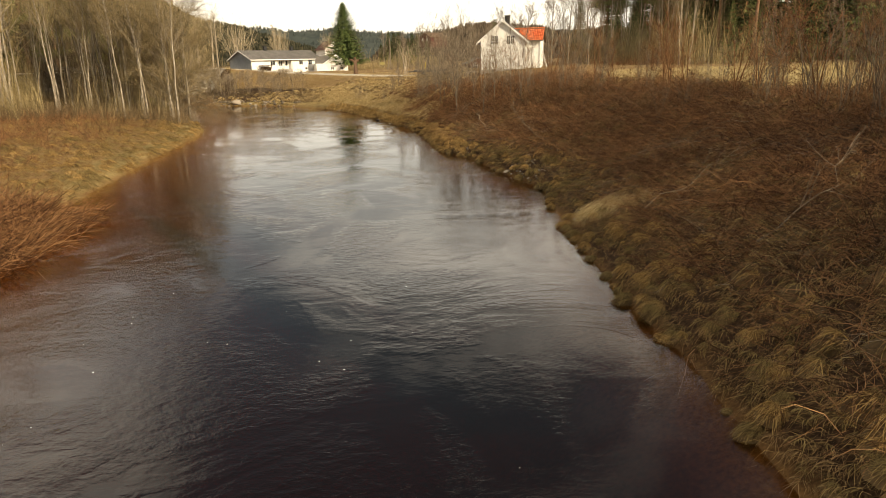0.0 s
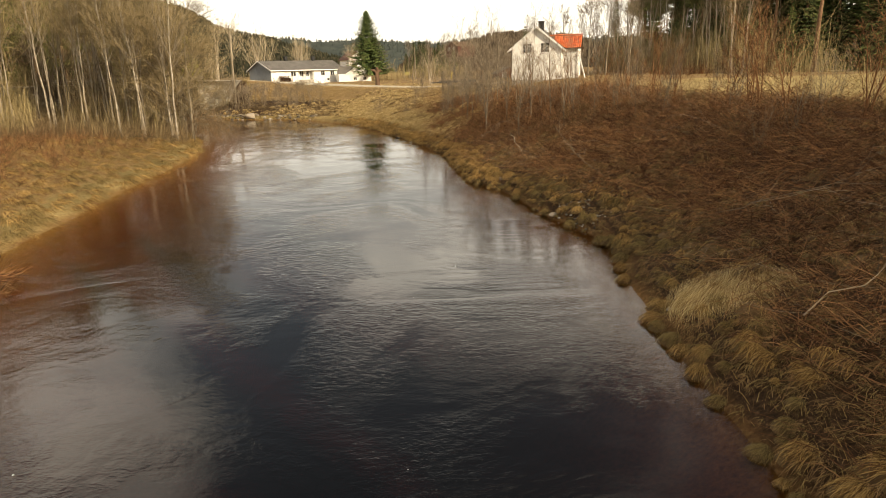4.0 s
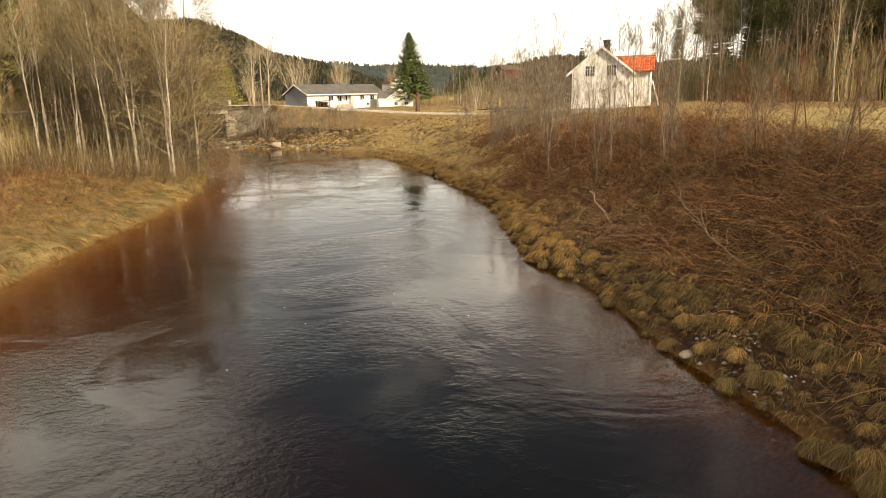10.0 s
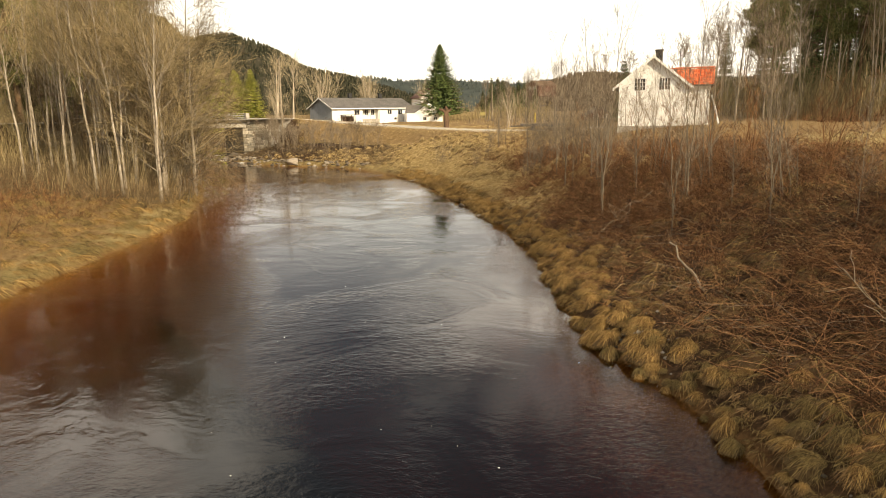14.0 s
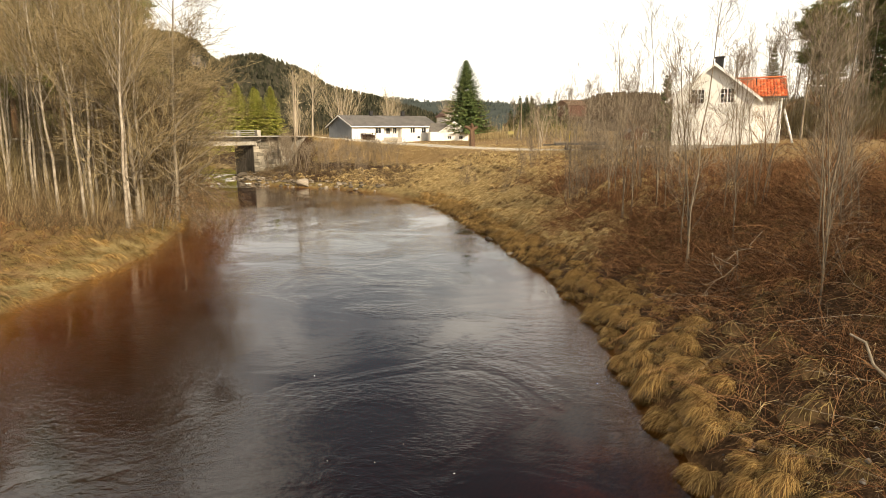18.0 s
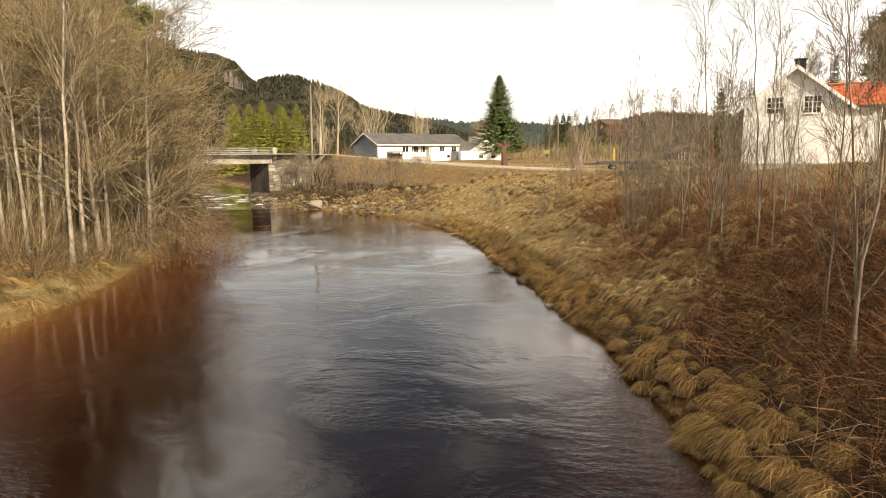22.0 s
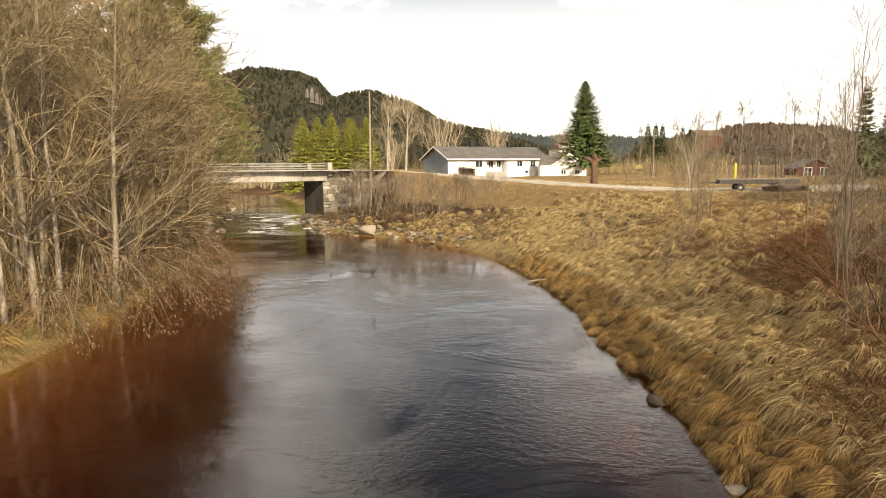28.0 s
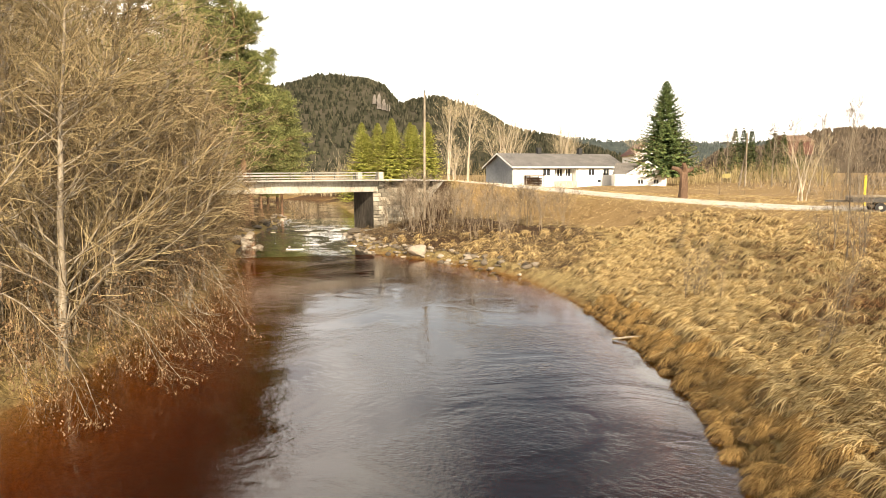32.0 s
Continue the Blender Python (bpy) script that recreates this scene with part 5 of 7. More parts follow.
def spruce_tree(name, label, height, wide, seed, needles, bare=0.08, whorls=34, per=8, sprays=11, fine=1.0):
    r = np.random.default_rng(seed)
    ob = thing(name, label, "tree")
    P, R = stem(height, height * 0.014, r, 0.01, 8, 0.003)
    P[:, 0, 2] -= 0.3
    v, f = tubes(P, R, 7)
    part_of("trunk", mesh_of("trunk", v, f, M["bark_pine"], True), ob)
    rows = []
    for k in range(whorls):
        s = bare + (1 - bare) * (k + r.random() * 0.6) / whorls
        reach = wide * (1 - s) ** 0.95 * (0.88 + 0.2 * r.random())
        if s < 0.12:
            reach *= 0.8 + 1.6 * s
        for j in range(per):
            a = (j + r.random() * 0.7) / per * 6.283 + k * 1.7
            L = reach * (0.8 + 0.3 * r.random()) + 0.12
            rows.append((s * height, a, L))
    rows = np.array(rows)
    n = len(rows)
    t = np.linspace(0, 1, 5)
    droop = np.interp(rows[:, 0] / height, [0, 0.5, 1], [0.42, 0.16, -0.55])
    d = np.stack([np.cos(rows[:, 1]), np.sin(rows[:, 1]), np.zeros(n)], 1)
    B = d[:, None] * (rows[:, 2:3] * t)[:, :, None]
    B[:, :, 2] = rows[:, :1] - rows[:, 2:3] * (droop[:, None] * t - 0.22 * t**3)
    v1, f1 = tubes(B, np.maximum(0.012 * rows[:, 2:3] * (1 - 0.8 * t), 0.004), 3)
    part_of("branchwork", mesh_of("branchwork", v1, f1, M["bark_pine"]), ob, kind="stuff")
    k = np.repeat(np.arange(n), sprays)
    u = np.tile(np.linspace(0.15, 1.0, sprays), n) + r.normal(size=n * sprays) * 0.03
    start, way = along(B[k], np.clip(u, 0, 0.999))
    sgn = np.tile(np.where(np.arange(sprays) % 2, 1.0, -1.0), n)
    side = np.stack([-way[:, 1], way[:, 0], np.zeros(len(way))], 1) * sgn[:, None]
    out = unit(way * 0.75 + side * (0.75 + 0.3 * r.random((len(k), 1))) + np.array([0, 0, -0.35]) + 0.2 * r.normal(size=(len(k), 3)))
    L = (0.22 + 0.32 * rows[k, 2] * (1.05 - u)) * (0.8 + 0.5 * r.random(len(k))) * fine
    nrm = unit(np.cross(out, side) + 0.3 * r.normal(size=(len(k), 3)))
    w = unit(np.cross(out, nrm)) * (L * (0.30 if fine > 0.9 else 0.24))[:, None]
    tip = start + out * L[:, None]
    mid = start + out * (L * 0.45)[:, None] + np.array([0, 0, 0.04])
    V = np.stack([start, mid + w, tip, mid - w], 1).reshape(-1, 3)
    F = np.arange(len(k) * 4).reshape(-1, 4)
    part_of("foliage", mesh_of("foliage", V, F, needles), ob, kind="stuff")
    return ob


def pine_tree(name, label, height, seed, clear=0.35, clumps=150, needles=None, crown=0.2):
    """A Scots pine: limbs in loose storeys, each carrying flat sprays of needle tufts, with gaps between."""
    r = np.random.default_rng(seed)
    ob = thing(name, label, "tree")
    P, R = stem(height, height * 0.013, r, 0.03, 9, 0.006)
    P[:, 0, 2] -= 0.3
    v, f = tubes(P, R, 8)
    part_of("trunk", mesh_of("trunk", v, f, M["bark_pine"], True), ob)
    n = 60
    u = np.sort(clear + (0.985 - clear) * (np.floor(r.random(n) * 15) + 0.35 * r.random(n)) / 15)
    start, _ = along(np.repeat(P, n, 0), u)
    a = r.random(n) * 6.283
    rel = (u - clear) / (1 - clear)
    L = crown * height * (0.35 + 0.95 * (1 - rel) ** 0.8) * (0.55 + 0.6 * r.random(n)) * np.minimum(1, 0.55 + 2.2 * rel)
    t = np.linspace(0, 1, 6)
    B = start[:, None] + (L[:, None] * t)[:, :, None] * np.stack([np.cos(a), np.sin(a), np.zeros(n)], 1)[:, None]
    B[:, :, 2] += L[:, None] * ((-0.12 + 0.55 * rel)[:, None] * t + 0.16 * t**2)
    B[:, 1:] += r.normal(size=(n, 5, 3)) * (0.03 * L)[:, None, None]
    RB = np.maximum(0.022 * L[:, None] * (1 - 0.8 * t), 0.008)
    v, f = tubes(B, RB, 4)
    part_of("limbwork", mesh_of("limbwork", v, f, M["bark_pine"], True), ob, kind="stuff")
    P2, R2 = grow(B, RB, clumps * 2, r, 0.25, 1.0, 0.75, (0.3, 0.55), 0.12, 4, 0.05, thick=0.6)
    v, f = tubes(P2, np.maximum(R2, 0.006), 3)
    part_of("boughwork", mesh_of("boughwork", v, f, M["bark_pine"]), ob, kind="stuff")
    ends = np.concatenate([P2[:, -1], P2[:, 2], B[:, -1], B[:, -2], B[:, -3]])
    k, q = 34, height / 16
    c = np.repeat(ends, k, 0) + r.normal(size=(len(ends) * k, 3)) * np.array([0.26, 0.26, 0.075]) * q
    out = unit(r.normal(size=(len(c), 3)) * np.array([1, 1, 0.6]) + np.array([0, 0, 0.55]))
    w = unit(np.cross(out, r.normal(size=(len(c), 3)))) * 0.026 * q
    tip = c + out * (0.36 * q * (0.7 + 0.6 * r.random(len(c))))[:, None]
    V = np.stack([c - w, c + w, tip], 1).reshape(-1, 3)
    part_of("foliage", mesh_of("foliage", V, np.arange(len(c) * 3).reshape(-1, 3), needles or M["pine"]), ob, kind="stuff")
    return ob


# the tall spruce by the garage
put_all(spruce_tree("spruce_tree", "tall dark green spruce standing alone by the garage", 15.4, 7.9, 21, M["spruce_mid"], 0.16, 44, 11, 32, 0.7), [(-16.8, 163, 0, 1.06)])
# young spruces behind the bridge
young = spruce_tree("spruce_tree", "spruce behind the bridge, sunlight put into its yellow-green colour", 18.0, 8.0, 22, M["spruce_light"], 0.04, 34, 11, 24, 0.8)
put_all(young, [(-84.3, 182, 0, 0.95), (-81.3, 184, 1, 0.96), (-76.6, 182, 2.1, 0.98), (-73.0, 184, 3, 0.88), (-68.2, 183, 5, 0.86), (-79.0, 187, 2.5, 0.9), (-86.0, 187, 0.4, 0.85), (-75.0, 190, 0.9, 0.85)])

# pale bare trees behind the bungalow
pale = bare_tree("bare_tree", "pale leafless birch lit by the sun behind the bungalow", 14.5, 0.2, 31, M["bark_pale"], M["twig_pale"], 22, 110, 700, 0.3, 0.5, 0.3, 0.05, 2, 0.4, 0.009)
put_all(pale, [(-49.5, 160, 0, 1.05), (-52.5, 158, 2, 1.0)])
pale2 = bare_tree("bare_tree", "pale many-stemmed leafless tree behind the bungalow", 12.5, 0.17, 32, M["bark_pale"], M["twig_pale"], 30, 120, 700, 0.2, 0.5, 0.3, 0.10, 4, 0.4, 0.009)
put_all(pale2, [(-45, 165, 0, 1.05), (-43.5, 166, 2.5, 0.95), (-37, 178, 1, 0.95), (-24, 188, 4, 0.8), (-35, 176, 4.4, 0.8), (-64, 188, 1.4, 0.75), (-57, 172, 2.9, 0.7), (-1.3, 114.4, 2.0, 0.42)])

# birches and alders on the grassy bank
birch_a = bare_tree("birch_tree", "slender white-barked birch in the riverside stand", 18.0, 0.125, 41, M["bark_birch"], M["twig_olive"], 36, 170, 1500, 0.4, 0.55, 0.25, 0.05, 1, 0.32, 0.0065, split=True)
put_all(birch_a, [(-24.9, 59.4, 0.4, 0.85), (-29.7, 63.0, 1.4, 1.0), (-26.4, 62.0, 2.4, 0.9), (-28.4, 60.6, 3.4, 0.95), (-31.6, 62.4, 4.9, 1.0), (-27.9, 65.6, 5.9, 1.0), (-34.5, 67.2, 0, 1.0), (-33.7, 69, 2, 1.05), (-30.6, 66.0, 4, 0.95), (-36.8, 66.5, 1, 1.0), (-38.5, 70, 3, 1.1), (-41, 67, 5, 1.05), (-43, 73, 0.7, 1.1), (-46, 69, 2.4, 1.0), (-39.5, 76, 4.4, 1.1)])
birch_b = bare_tree("birch_tree", "twin-stemmed birch with peeling white bark on the grassy bank", 17.0, 0.11, 42, M["bark_birch"], M["twig_olive"], 38, 170, 1500, 0.4, 0.5, 0.25, 0.06, 2, 0.32, 0.0065, split=True)
put_all(birch_b, [(-35.3, 70, 0, 1.0), (-32.0, 68.3, 2, 1.0), (-37.6, 73, 4, 1.1), (-41.5, 78, 1, 1.1), (-48, 77, 3, 1.1), (-45, 84, 5, 1.1), (-51, 72, 0.4, 1.15), (-48, 58, 1.7, 0.9), (-52, 64, 2.7, 1.0), (-55, 56, 3.7, 1.0), (-50, 50, 4.7, 0.9), (-57, 48, 5.7, 0.95), (-46, 62, 0.9, 0.95)])
alder_a = bare_tree("alder_tree", "leaning grey alder with long bare branches over the water", 14.0, 0.15, 43, M["bark_grey"], M["twig_olive"], 54, 320, 3600, 0.10, 0.95, 0.06, 0.12, 1, 0.38, 0.0068, split=True)
put_all(alder_a, [(-27.0, 63.8, 0.6, 1.1), (-28.9, 71.0, 2.4, 1.1), (-33.5, 77.5, 4.0, 0.85), (-31.2, 73.6, 5.2, 0.85), (-37.8, 84, 1.2, 0.72), (-42, 89.5, 3.1, 0.66), (-37, 79, 5.6, 0.9), (-26.2, 66.8, 3.6, 0.85)])
alder_b = bare_tree("alder_tree", "many-stemmed alder thicket with brown catkins at the water's edge", 9.0, 0.075, 44, M["bark_grey"], M["twig_brown"], 70, 340, 3200, 0.1, 0.9, 0.03, 0.13, 5, 0.4, 0.0064, hang=0.05)
put_all(alder_b, [(-50.5, 91, 0.9, 1.1), (-55.5, 95, 2.9, 1.15), (-53, 87, 4.9, 1.2), (-49, 94, 0.2, 1.0), (-52, 98, 1.7, 1.05), (-50, 88, 2.9, 1.15), (-31.2, 76.2, 0.6, 1.05), (-34.7, 80.7, 2.4, 1.0), (-39.2, 87.0, 4.0, 0.9), (-30.0, 71.5, 5.2, 1.0), (-44.5, 94, 3.3, 0.75), (-40, 81, 1.0, 1.1), (-46, 90, 4.1, 0.85), (-28.2, 68.6, 3.1, 0.85), (-43, 86, 2.7, 1.0)])

birch_c = bare_tree("birch_tree", "straight thin birch in the close riverside stand", 16.0, 0.10, 49, M["bark_birch"], M["twig_tan"], 22, 90, 420, 0.5, 0.5, 0.3, 0.02, 1, 0.2, 0.006)
rc = np.random.default_rng(91)
put_all(birch_c, [(-31 - 13 * u + 1.5 * v, 64 + 15 * v + 2 * w, 6.28 * w, 0.85 + 0.3 * u) for u, v, w in rc.random((16, 3))])

# shade trees further back on the left
slim_pine = pine_tree("pine_tree", "slender Scots pine standing beyond the far end of the bridge", 20.0, 54, 0.3, 120, crown=0.13)
put_all(slim_pine, [(-59.6, 105.5, 0.3, 1.3), (-57.4, 111.8, 2.2, 1.05), (-63.5, 104.0, 4.1, 1.35), (-63.0, 112.0, 5.3, 1.15), (-62.5, 118.5, 1.3, 0.9), (-66.0, 99.0, 2.9, 1.3)])
pine_a = pine_tree("pine_tree", "tall Scots pine with olive-green crown behind the alders", 17.0, 51, 0.25, 190, crown=0.26)
put_all(pine_a, [(-69.4, 133.4, 0.7, 1.0), (-73.5, 137.6, 1.9, 1.1), (-70.5, 131.6, 3.4, 0.85), (-66.8, 125.5, 0, 0.8), (-68.5, 127.5, 2, 1.35), (-71, 123, 4, 1.5), (-66.5, 121, 1, 1.1), (-74, 127, 3, 1.45), (-76, 119, 5, 1.5), (-80, 125, 0.5, 1.5), (-80, 104, 2.2, 1.4),
                 (-70, 108, 2.9, 1.25), (-66, 110, 1.1, 1.2), (-84, 96, 4.1, 1.4), (-72, 124, 5.1, 1.15), (-62, 84, 1.9, 1.1), (-70, 80, 3.9, 1.2), (-78, 86, 0.9, 1.3)])
back_birch = bare_tree("birch_tree", "leafless birch in the wood behind the grassy bank", 14, 0.10, 45, M["bark_birch"], M["twig_tan"], 30, 110, 520, 0.15, 0.6, 0.2, 0.06, 3, 0.36, 0.016)
r6 = np.random.default_rng(66)
spots = []
for k in range(120):
    u, w = r6.random(), r6.random()
    y = 22 + 85 * u
    edge = np.interp(y, LEFT_BANK[:, 1], LEFT_BANK[:, 0])
    spots.append((edge - 20 - 75 * w**1.3, y + 6 * w, r6.random() * 6.3, 0.85 + 0.6 * r6.random()))
put_all(back_birch, spots)
# the seven from (20, 3) to (31, -11) are unseen, added to shade the bank
old_spruce = spruce_tree("spruce_tree", "dark spruce of the forest edge; unseen copies by the start shade the bank", 21, 4.2, 23, M["spruce"], 0.06, 40, 9, 20, 0.85)
put_all(old_spruce, [(-72, 60, 0, 0.8), (-80, 72, 1, 0.9), (-88, 66, 2, 1.0), (-76, 45, 3, 0.9), (-66, 42, 4, 0.75), (-92, 84, 5, 1.0), (-84, 50, 0.3, 1.0), (-98, 60, 1.3, 1.1),
                     (20, 3, 0.2, 1.0), (19, -9, 3.2, 1.0), (24, -13, 5.4, 1.1), (15, -10, 0.6, 0.9), (28, -18, 1.6, 1.2), (25, -4, 1.9, 1.1), (31, -11, 3.0, 1.2), (50, 94, 0.3, 1.0), (53, 100, 1.3, 1.1), (55, 91, 2.3, 1.15), (52, 105, 3.3, 1.05), (56, 110, 4.3, 1.15), (50, 112, 5.3, 1.0), (53, 117, 0.8, 1.1), (58, 98, 1.8, 1.2), (60, 107, 2.8, 1.2), (51, 124, 3.8, 1.05), (54, 136, 4.8, 1.1), (53, 145, 5.8, 1.1), (56, 156, 0.1, 1.2), (60, 118, 1.1, 1.2), (62, 131, 2.1, 1.25), (64, 92, 3.1, 1.2), (67, 104, 4.1, 1.25), (52, 96, 1, 1.1), (56, 104, 2, 1.15), (61, 92, 3, 1.2), (58, 86, 4, 1.1), (66, 99, 5, 1.2), (70, 88, 3.3, 1.3),
                     (50, 90, 1.7, 1.1), (47, 98, 1.9, 1.0), (50, 160, 2.7, 1.15), (54, 150, 3.7, 1.2), (50, 140, 4.7, 1.1), (54, 130, 0.2, 1.15), (51, 120, 1.2, 1.1), (57, 114, 2.2, 1.2), (60, 140, 3.2, 1.25), (62, 160, 4.2, 1.2), (46, 172, 5.2, 1.1), (55, 170, 0.6, 1.2), (52, 108, 1.6, 1.1), (64, 126, 2.6, 1.25), (57, 104, 3.6, 1.15)])
# the front row wears the lighter needles to look sunlit
edge_spruce = spruce_tree("spruce_tree", "spruce in the front of the forest, sunlight put into its colour", 18, 4.4, 25, M["spruce_mid"], 0.03, 38, 9, 20, 0.85)
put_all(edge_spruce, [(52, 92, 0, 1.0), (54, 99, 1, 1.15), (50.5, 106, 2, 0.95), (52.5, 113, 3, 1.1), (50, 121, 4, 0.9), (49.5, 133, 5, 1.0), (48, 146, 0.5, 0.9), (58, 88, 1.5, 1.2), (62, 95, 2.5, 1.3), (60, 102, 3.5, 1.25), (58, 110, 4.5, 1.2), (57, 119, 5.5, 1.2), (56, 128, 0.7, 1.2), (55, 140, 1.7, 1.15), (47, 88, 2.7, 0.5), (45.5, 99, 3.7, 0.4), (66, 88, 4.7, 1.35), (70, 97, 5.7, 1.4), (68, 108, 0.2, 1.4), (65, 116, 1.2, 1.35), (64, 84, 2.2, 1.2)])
put_all(pine_tree("pine_tree", "tall pine with orange-brown trunk at the forest edge", 22, 52, 0.5, 150, crown=0.2),
        [(47, 92, 0, 1.0), (49, 85, 1, 1.05), (50, 101, 4, 0.95), (48, 155, 1.6, 1.1), (49, 135, 2.6, 1.1), (50, 126, 3.6, 1.05), (47, 147, 4.6, 1.0), (51, 113, 5.6, 1.1), (48, 118, 0.9, 1.0), (56, 122, 1.9, 1.1), (58, 150, 2.9, 1.15)])
put_all(bare_tree("birch_tree", "tall slender birch at the edge of the forest", 18, 0.13, 46, M["bark_pale"], M["twig_olive"], 24, 110, 620, 0.35, 0.5, 0.3, 0.05, 2, 0.24, 0.011),
        [(43, 160, 0, 1.1), (43, 96, 0.3, 0.85), (42, 90, 1.3, 0.9), (44, 104, 2.7, 0.95), (41, 100, 3.7, 0.8), (39, 87, 4.7, 0.75), (45, 150, 1, 1.15), (45.5, 142, 2, 1.1), (46, 132, 3, 1.1), (44, 166, 4, 1.05), (41, 171, 5, 0.95), (47, 127, 0.5, 1.1), (47, 118, 1.5, 1.1), (36, 165, 2.5, 0.8), (46.5, 137, 3.5, 1.05), (49, 104, 4.5, 1.0), (48, 110, 5.5, 1.1), (44.5, 155, 0.8, 1.05), (47, 122, 1.8, 1.05), (39, 160, 2.8, 0.85), (50, 97, 3.8, 1.05), (45, 146, 4.8, 1.1)])
put_all(bare_tree("bare_tree", "leafless tree behind the farmhouse", 11, 0.14, 47, M["bark_grey"], M["twig_grey"], 30, 120, 700, 0.25, 0.6, 0.2, 0.05, 1, 0.4, 0.010),
        [(22, 96, 0, 1.0), (25, 98, 1, 1.1), (27, 93, 2, 0.9), (19, 100, 3, 0.9), (29, 100, 4, 1.1), (4, 150, 5, 0.8), (-2, 148, 0.4, 0.7), (8, 160, 1.4, 1.0), (14, 152, 2.4, 0.9), (20, 140, 3.4, 1.0), (26, 150, 4.4, 1.0), (2, 175, 1.0, 0.9), (-8, 185, 2.0, 0.8)])
put_all(spruce_tree("spruce_tree", "dark conifer in a group beyond the meadow", 12.0, 3.6, 26, M["spruce"], 0.1, 26, 8, 12), [(-6.5, 192, 0, 0.85), (-3.6, 194, 1, 1.0), (-0.8, 193, 2, 0.8), (2, 195, 3, 0.9), (-5, 197, 4, 1.05), (0.6, 198, 5, 0.95), (-9, 196, 0.5, 0.7), (5, 196, 1.5, 0.75)])
put_all(spruce_tree("spruce_tree", "dark spruce beyond the gravel yard", 9.5, 2.6, 24, M["spruce"], 0.05, 26, 8, 8), [(17, 128, 0, 1.0), (20, 131, 2, 0.8)])


# ---- saplings on the right bank ----
sap_a = bare_tree("sapling", "slender bare birch sapling with upright twigs on the bank", 8.6, 0.030, 61, M["bark_brown"], M["twig_grey"], 38, 150, 520, 0.14, 0.62, 0.3, 0.03, 2, 0.2, 0.0042, "sapling", split=True)
put_all(sap_a, [(2.3, 56.1, 0, 1.0), (3.8, 56.4, 1.2, 1.0), (0.2, 64.4, 2.4, 0.88), (3.2, 47.2, 3.3, 1.05), (-2.4, 86.5, 4.0, 0.62), (1.2, 64.5, 5.0, 0.7), (5.2, 58.5, 0.6, 0.9), (6.2, 44.5, 2.8, 0.9), (7.6, 39.5, 3.9, 0.7), (2.0, 60.0, 4.4, 0.85), (3.8, 61.8, 0.3, 0.8), (5.0, 41.5, 1.1, 0.7), (8.2, 48.5, 2.1, 0.8), (9.0, 43.5, 3.1, 0.75), (7.4, 57, 4.8, 0.8), (-2.3, 83.8, 2.2, 0.78), (-1.6, 84.4, 3.6, 0.68), (-8.2, 80.9, 0.9, 0.36), (-7.5, 81.3, 5.1, 0.3), (-6.9, 80.0, 3.0, 0.26)])
sap_b = bare_tree("sapling", "clump of thin leaning alder stems on the bank", 5.8, 0.027, 62, M["bark_brown"], M["twig_grey"], 46, 150, 700, 0.14, 0.55, 0.25, 0.09, 5, 0.24, 0.004, "sapling")
put_all(sap_b, [(3.3, 60.5, 1, 0.9), (0.9, 62.7, 2, 0.75), (6.6, 51, 3, 0.9), (7.5, 46, 4, 0.85), (8.6, 41, 5, 0.8), (9.8, 36, 0.5, 0.75), (11.5, 32.5, 1.5, 0.75), (14.5, 33.5, 0.4, 0.55), (16.6, 25.8, 2.4, 0.5), (18.8, 18.5, 4.4, 1.0), (12.4, 41.5, 0.7, 0.9), (13.5, 28.5, 2.5, 0.5), (15, 24, 3.5, 0.5), (16.5, 20, 4.5, 0.85),
                 (4.8, 63.5, 0.9, 0.85), (0.6, 66.5, 0.2, 0.8), (2.4, 66.0, 2.2, 0.9), (4.2, 67.5, 5.2, 0.95), (0.2, 62.8, 2.7, 0.6), (6.4, 69.0, 3.7, 1.0), (-3.2, 77, 1.9, 0.5), (3.0, 68, 2.9, 0.8), (6.5, 61.5, 3.9, 0.85), (2.5, 72.5, 4.9, 0.7), (18, 15, 5.9, 0.95), (15.5, 12, 0.2, 0.95), (17.5, 8, 1.2, 1.0), (-4.1, 73.4, 2.2, 0.45), (-1.9, 83.2, 4.2, 0.7), (-7.9, 81.2, 1.1, 0.4), (-3.0, 85.1, 5.2, 0.6)])
sap_c = bare_tree("sapling", "bushy dark sapling with crooked branches at the bank's crest", 4.0, 0.036, 63, M["twig_red"], M["twig_red"], 44, 170, 420, 0.1, 0.75, 0.1, 0.1, 3, 0.5, 0.0045, "sapling")
put_all(sap_c, [(11, 37.8, 0, 0.9), (15.5, 31.5, 0.3, 1.1), (17.6, 24, 2.3, 1.1), (19.4, 17, 4.3, 1.15), (13.2, 39.5, 0.8, 1.1), (17.4, 21.5, 2.8, 1.2), (14.8, 28.8, 4.8, 1.15), (18.4, 13.5, 5.8, 1.2), (12.6, 34, 1, 0.95), (13.8, 30, 2, 0.9), (10.4, 42, 3, 0.9), (9.2, 46, 4, 1.0), (14.6, 26, 5, 0.95), (8.4, 50, 0.5, 0.95), (7.4, 54.5, 1.5, 1.0), (15.2, 21.5, 2.5, 1.1), (6.6, 58, 3.5, 0.9), (4.4, 66.5, 4.5, 0.95), (16.5, 17, 5.5, 1.1)])
sap_d = bare_tree("sapling", "single pale birch sapling with fine upswept twigs on the bank", 8.0, 0.027, 65, M["bark_brown"], M["twig_grey"], 34, 130, 460, 0.16, 0.6, 0.3, 0.04, 1, 0.2, 0.0042, "sapling")
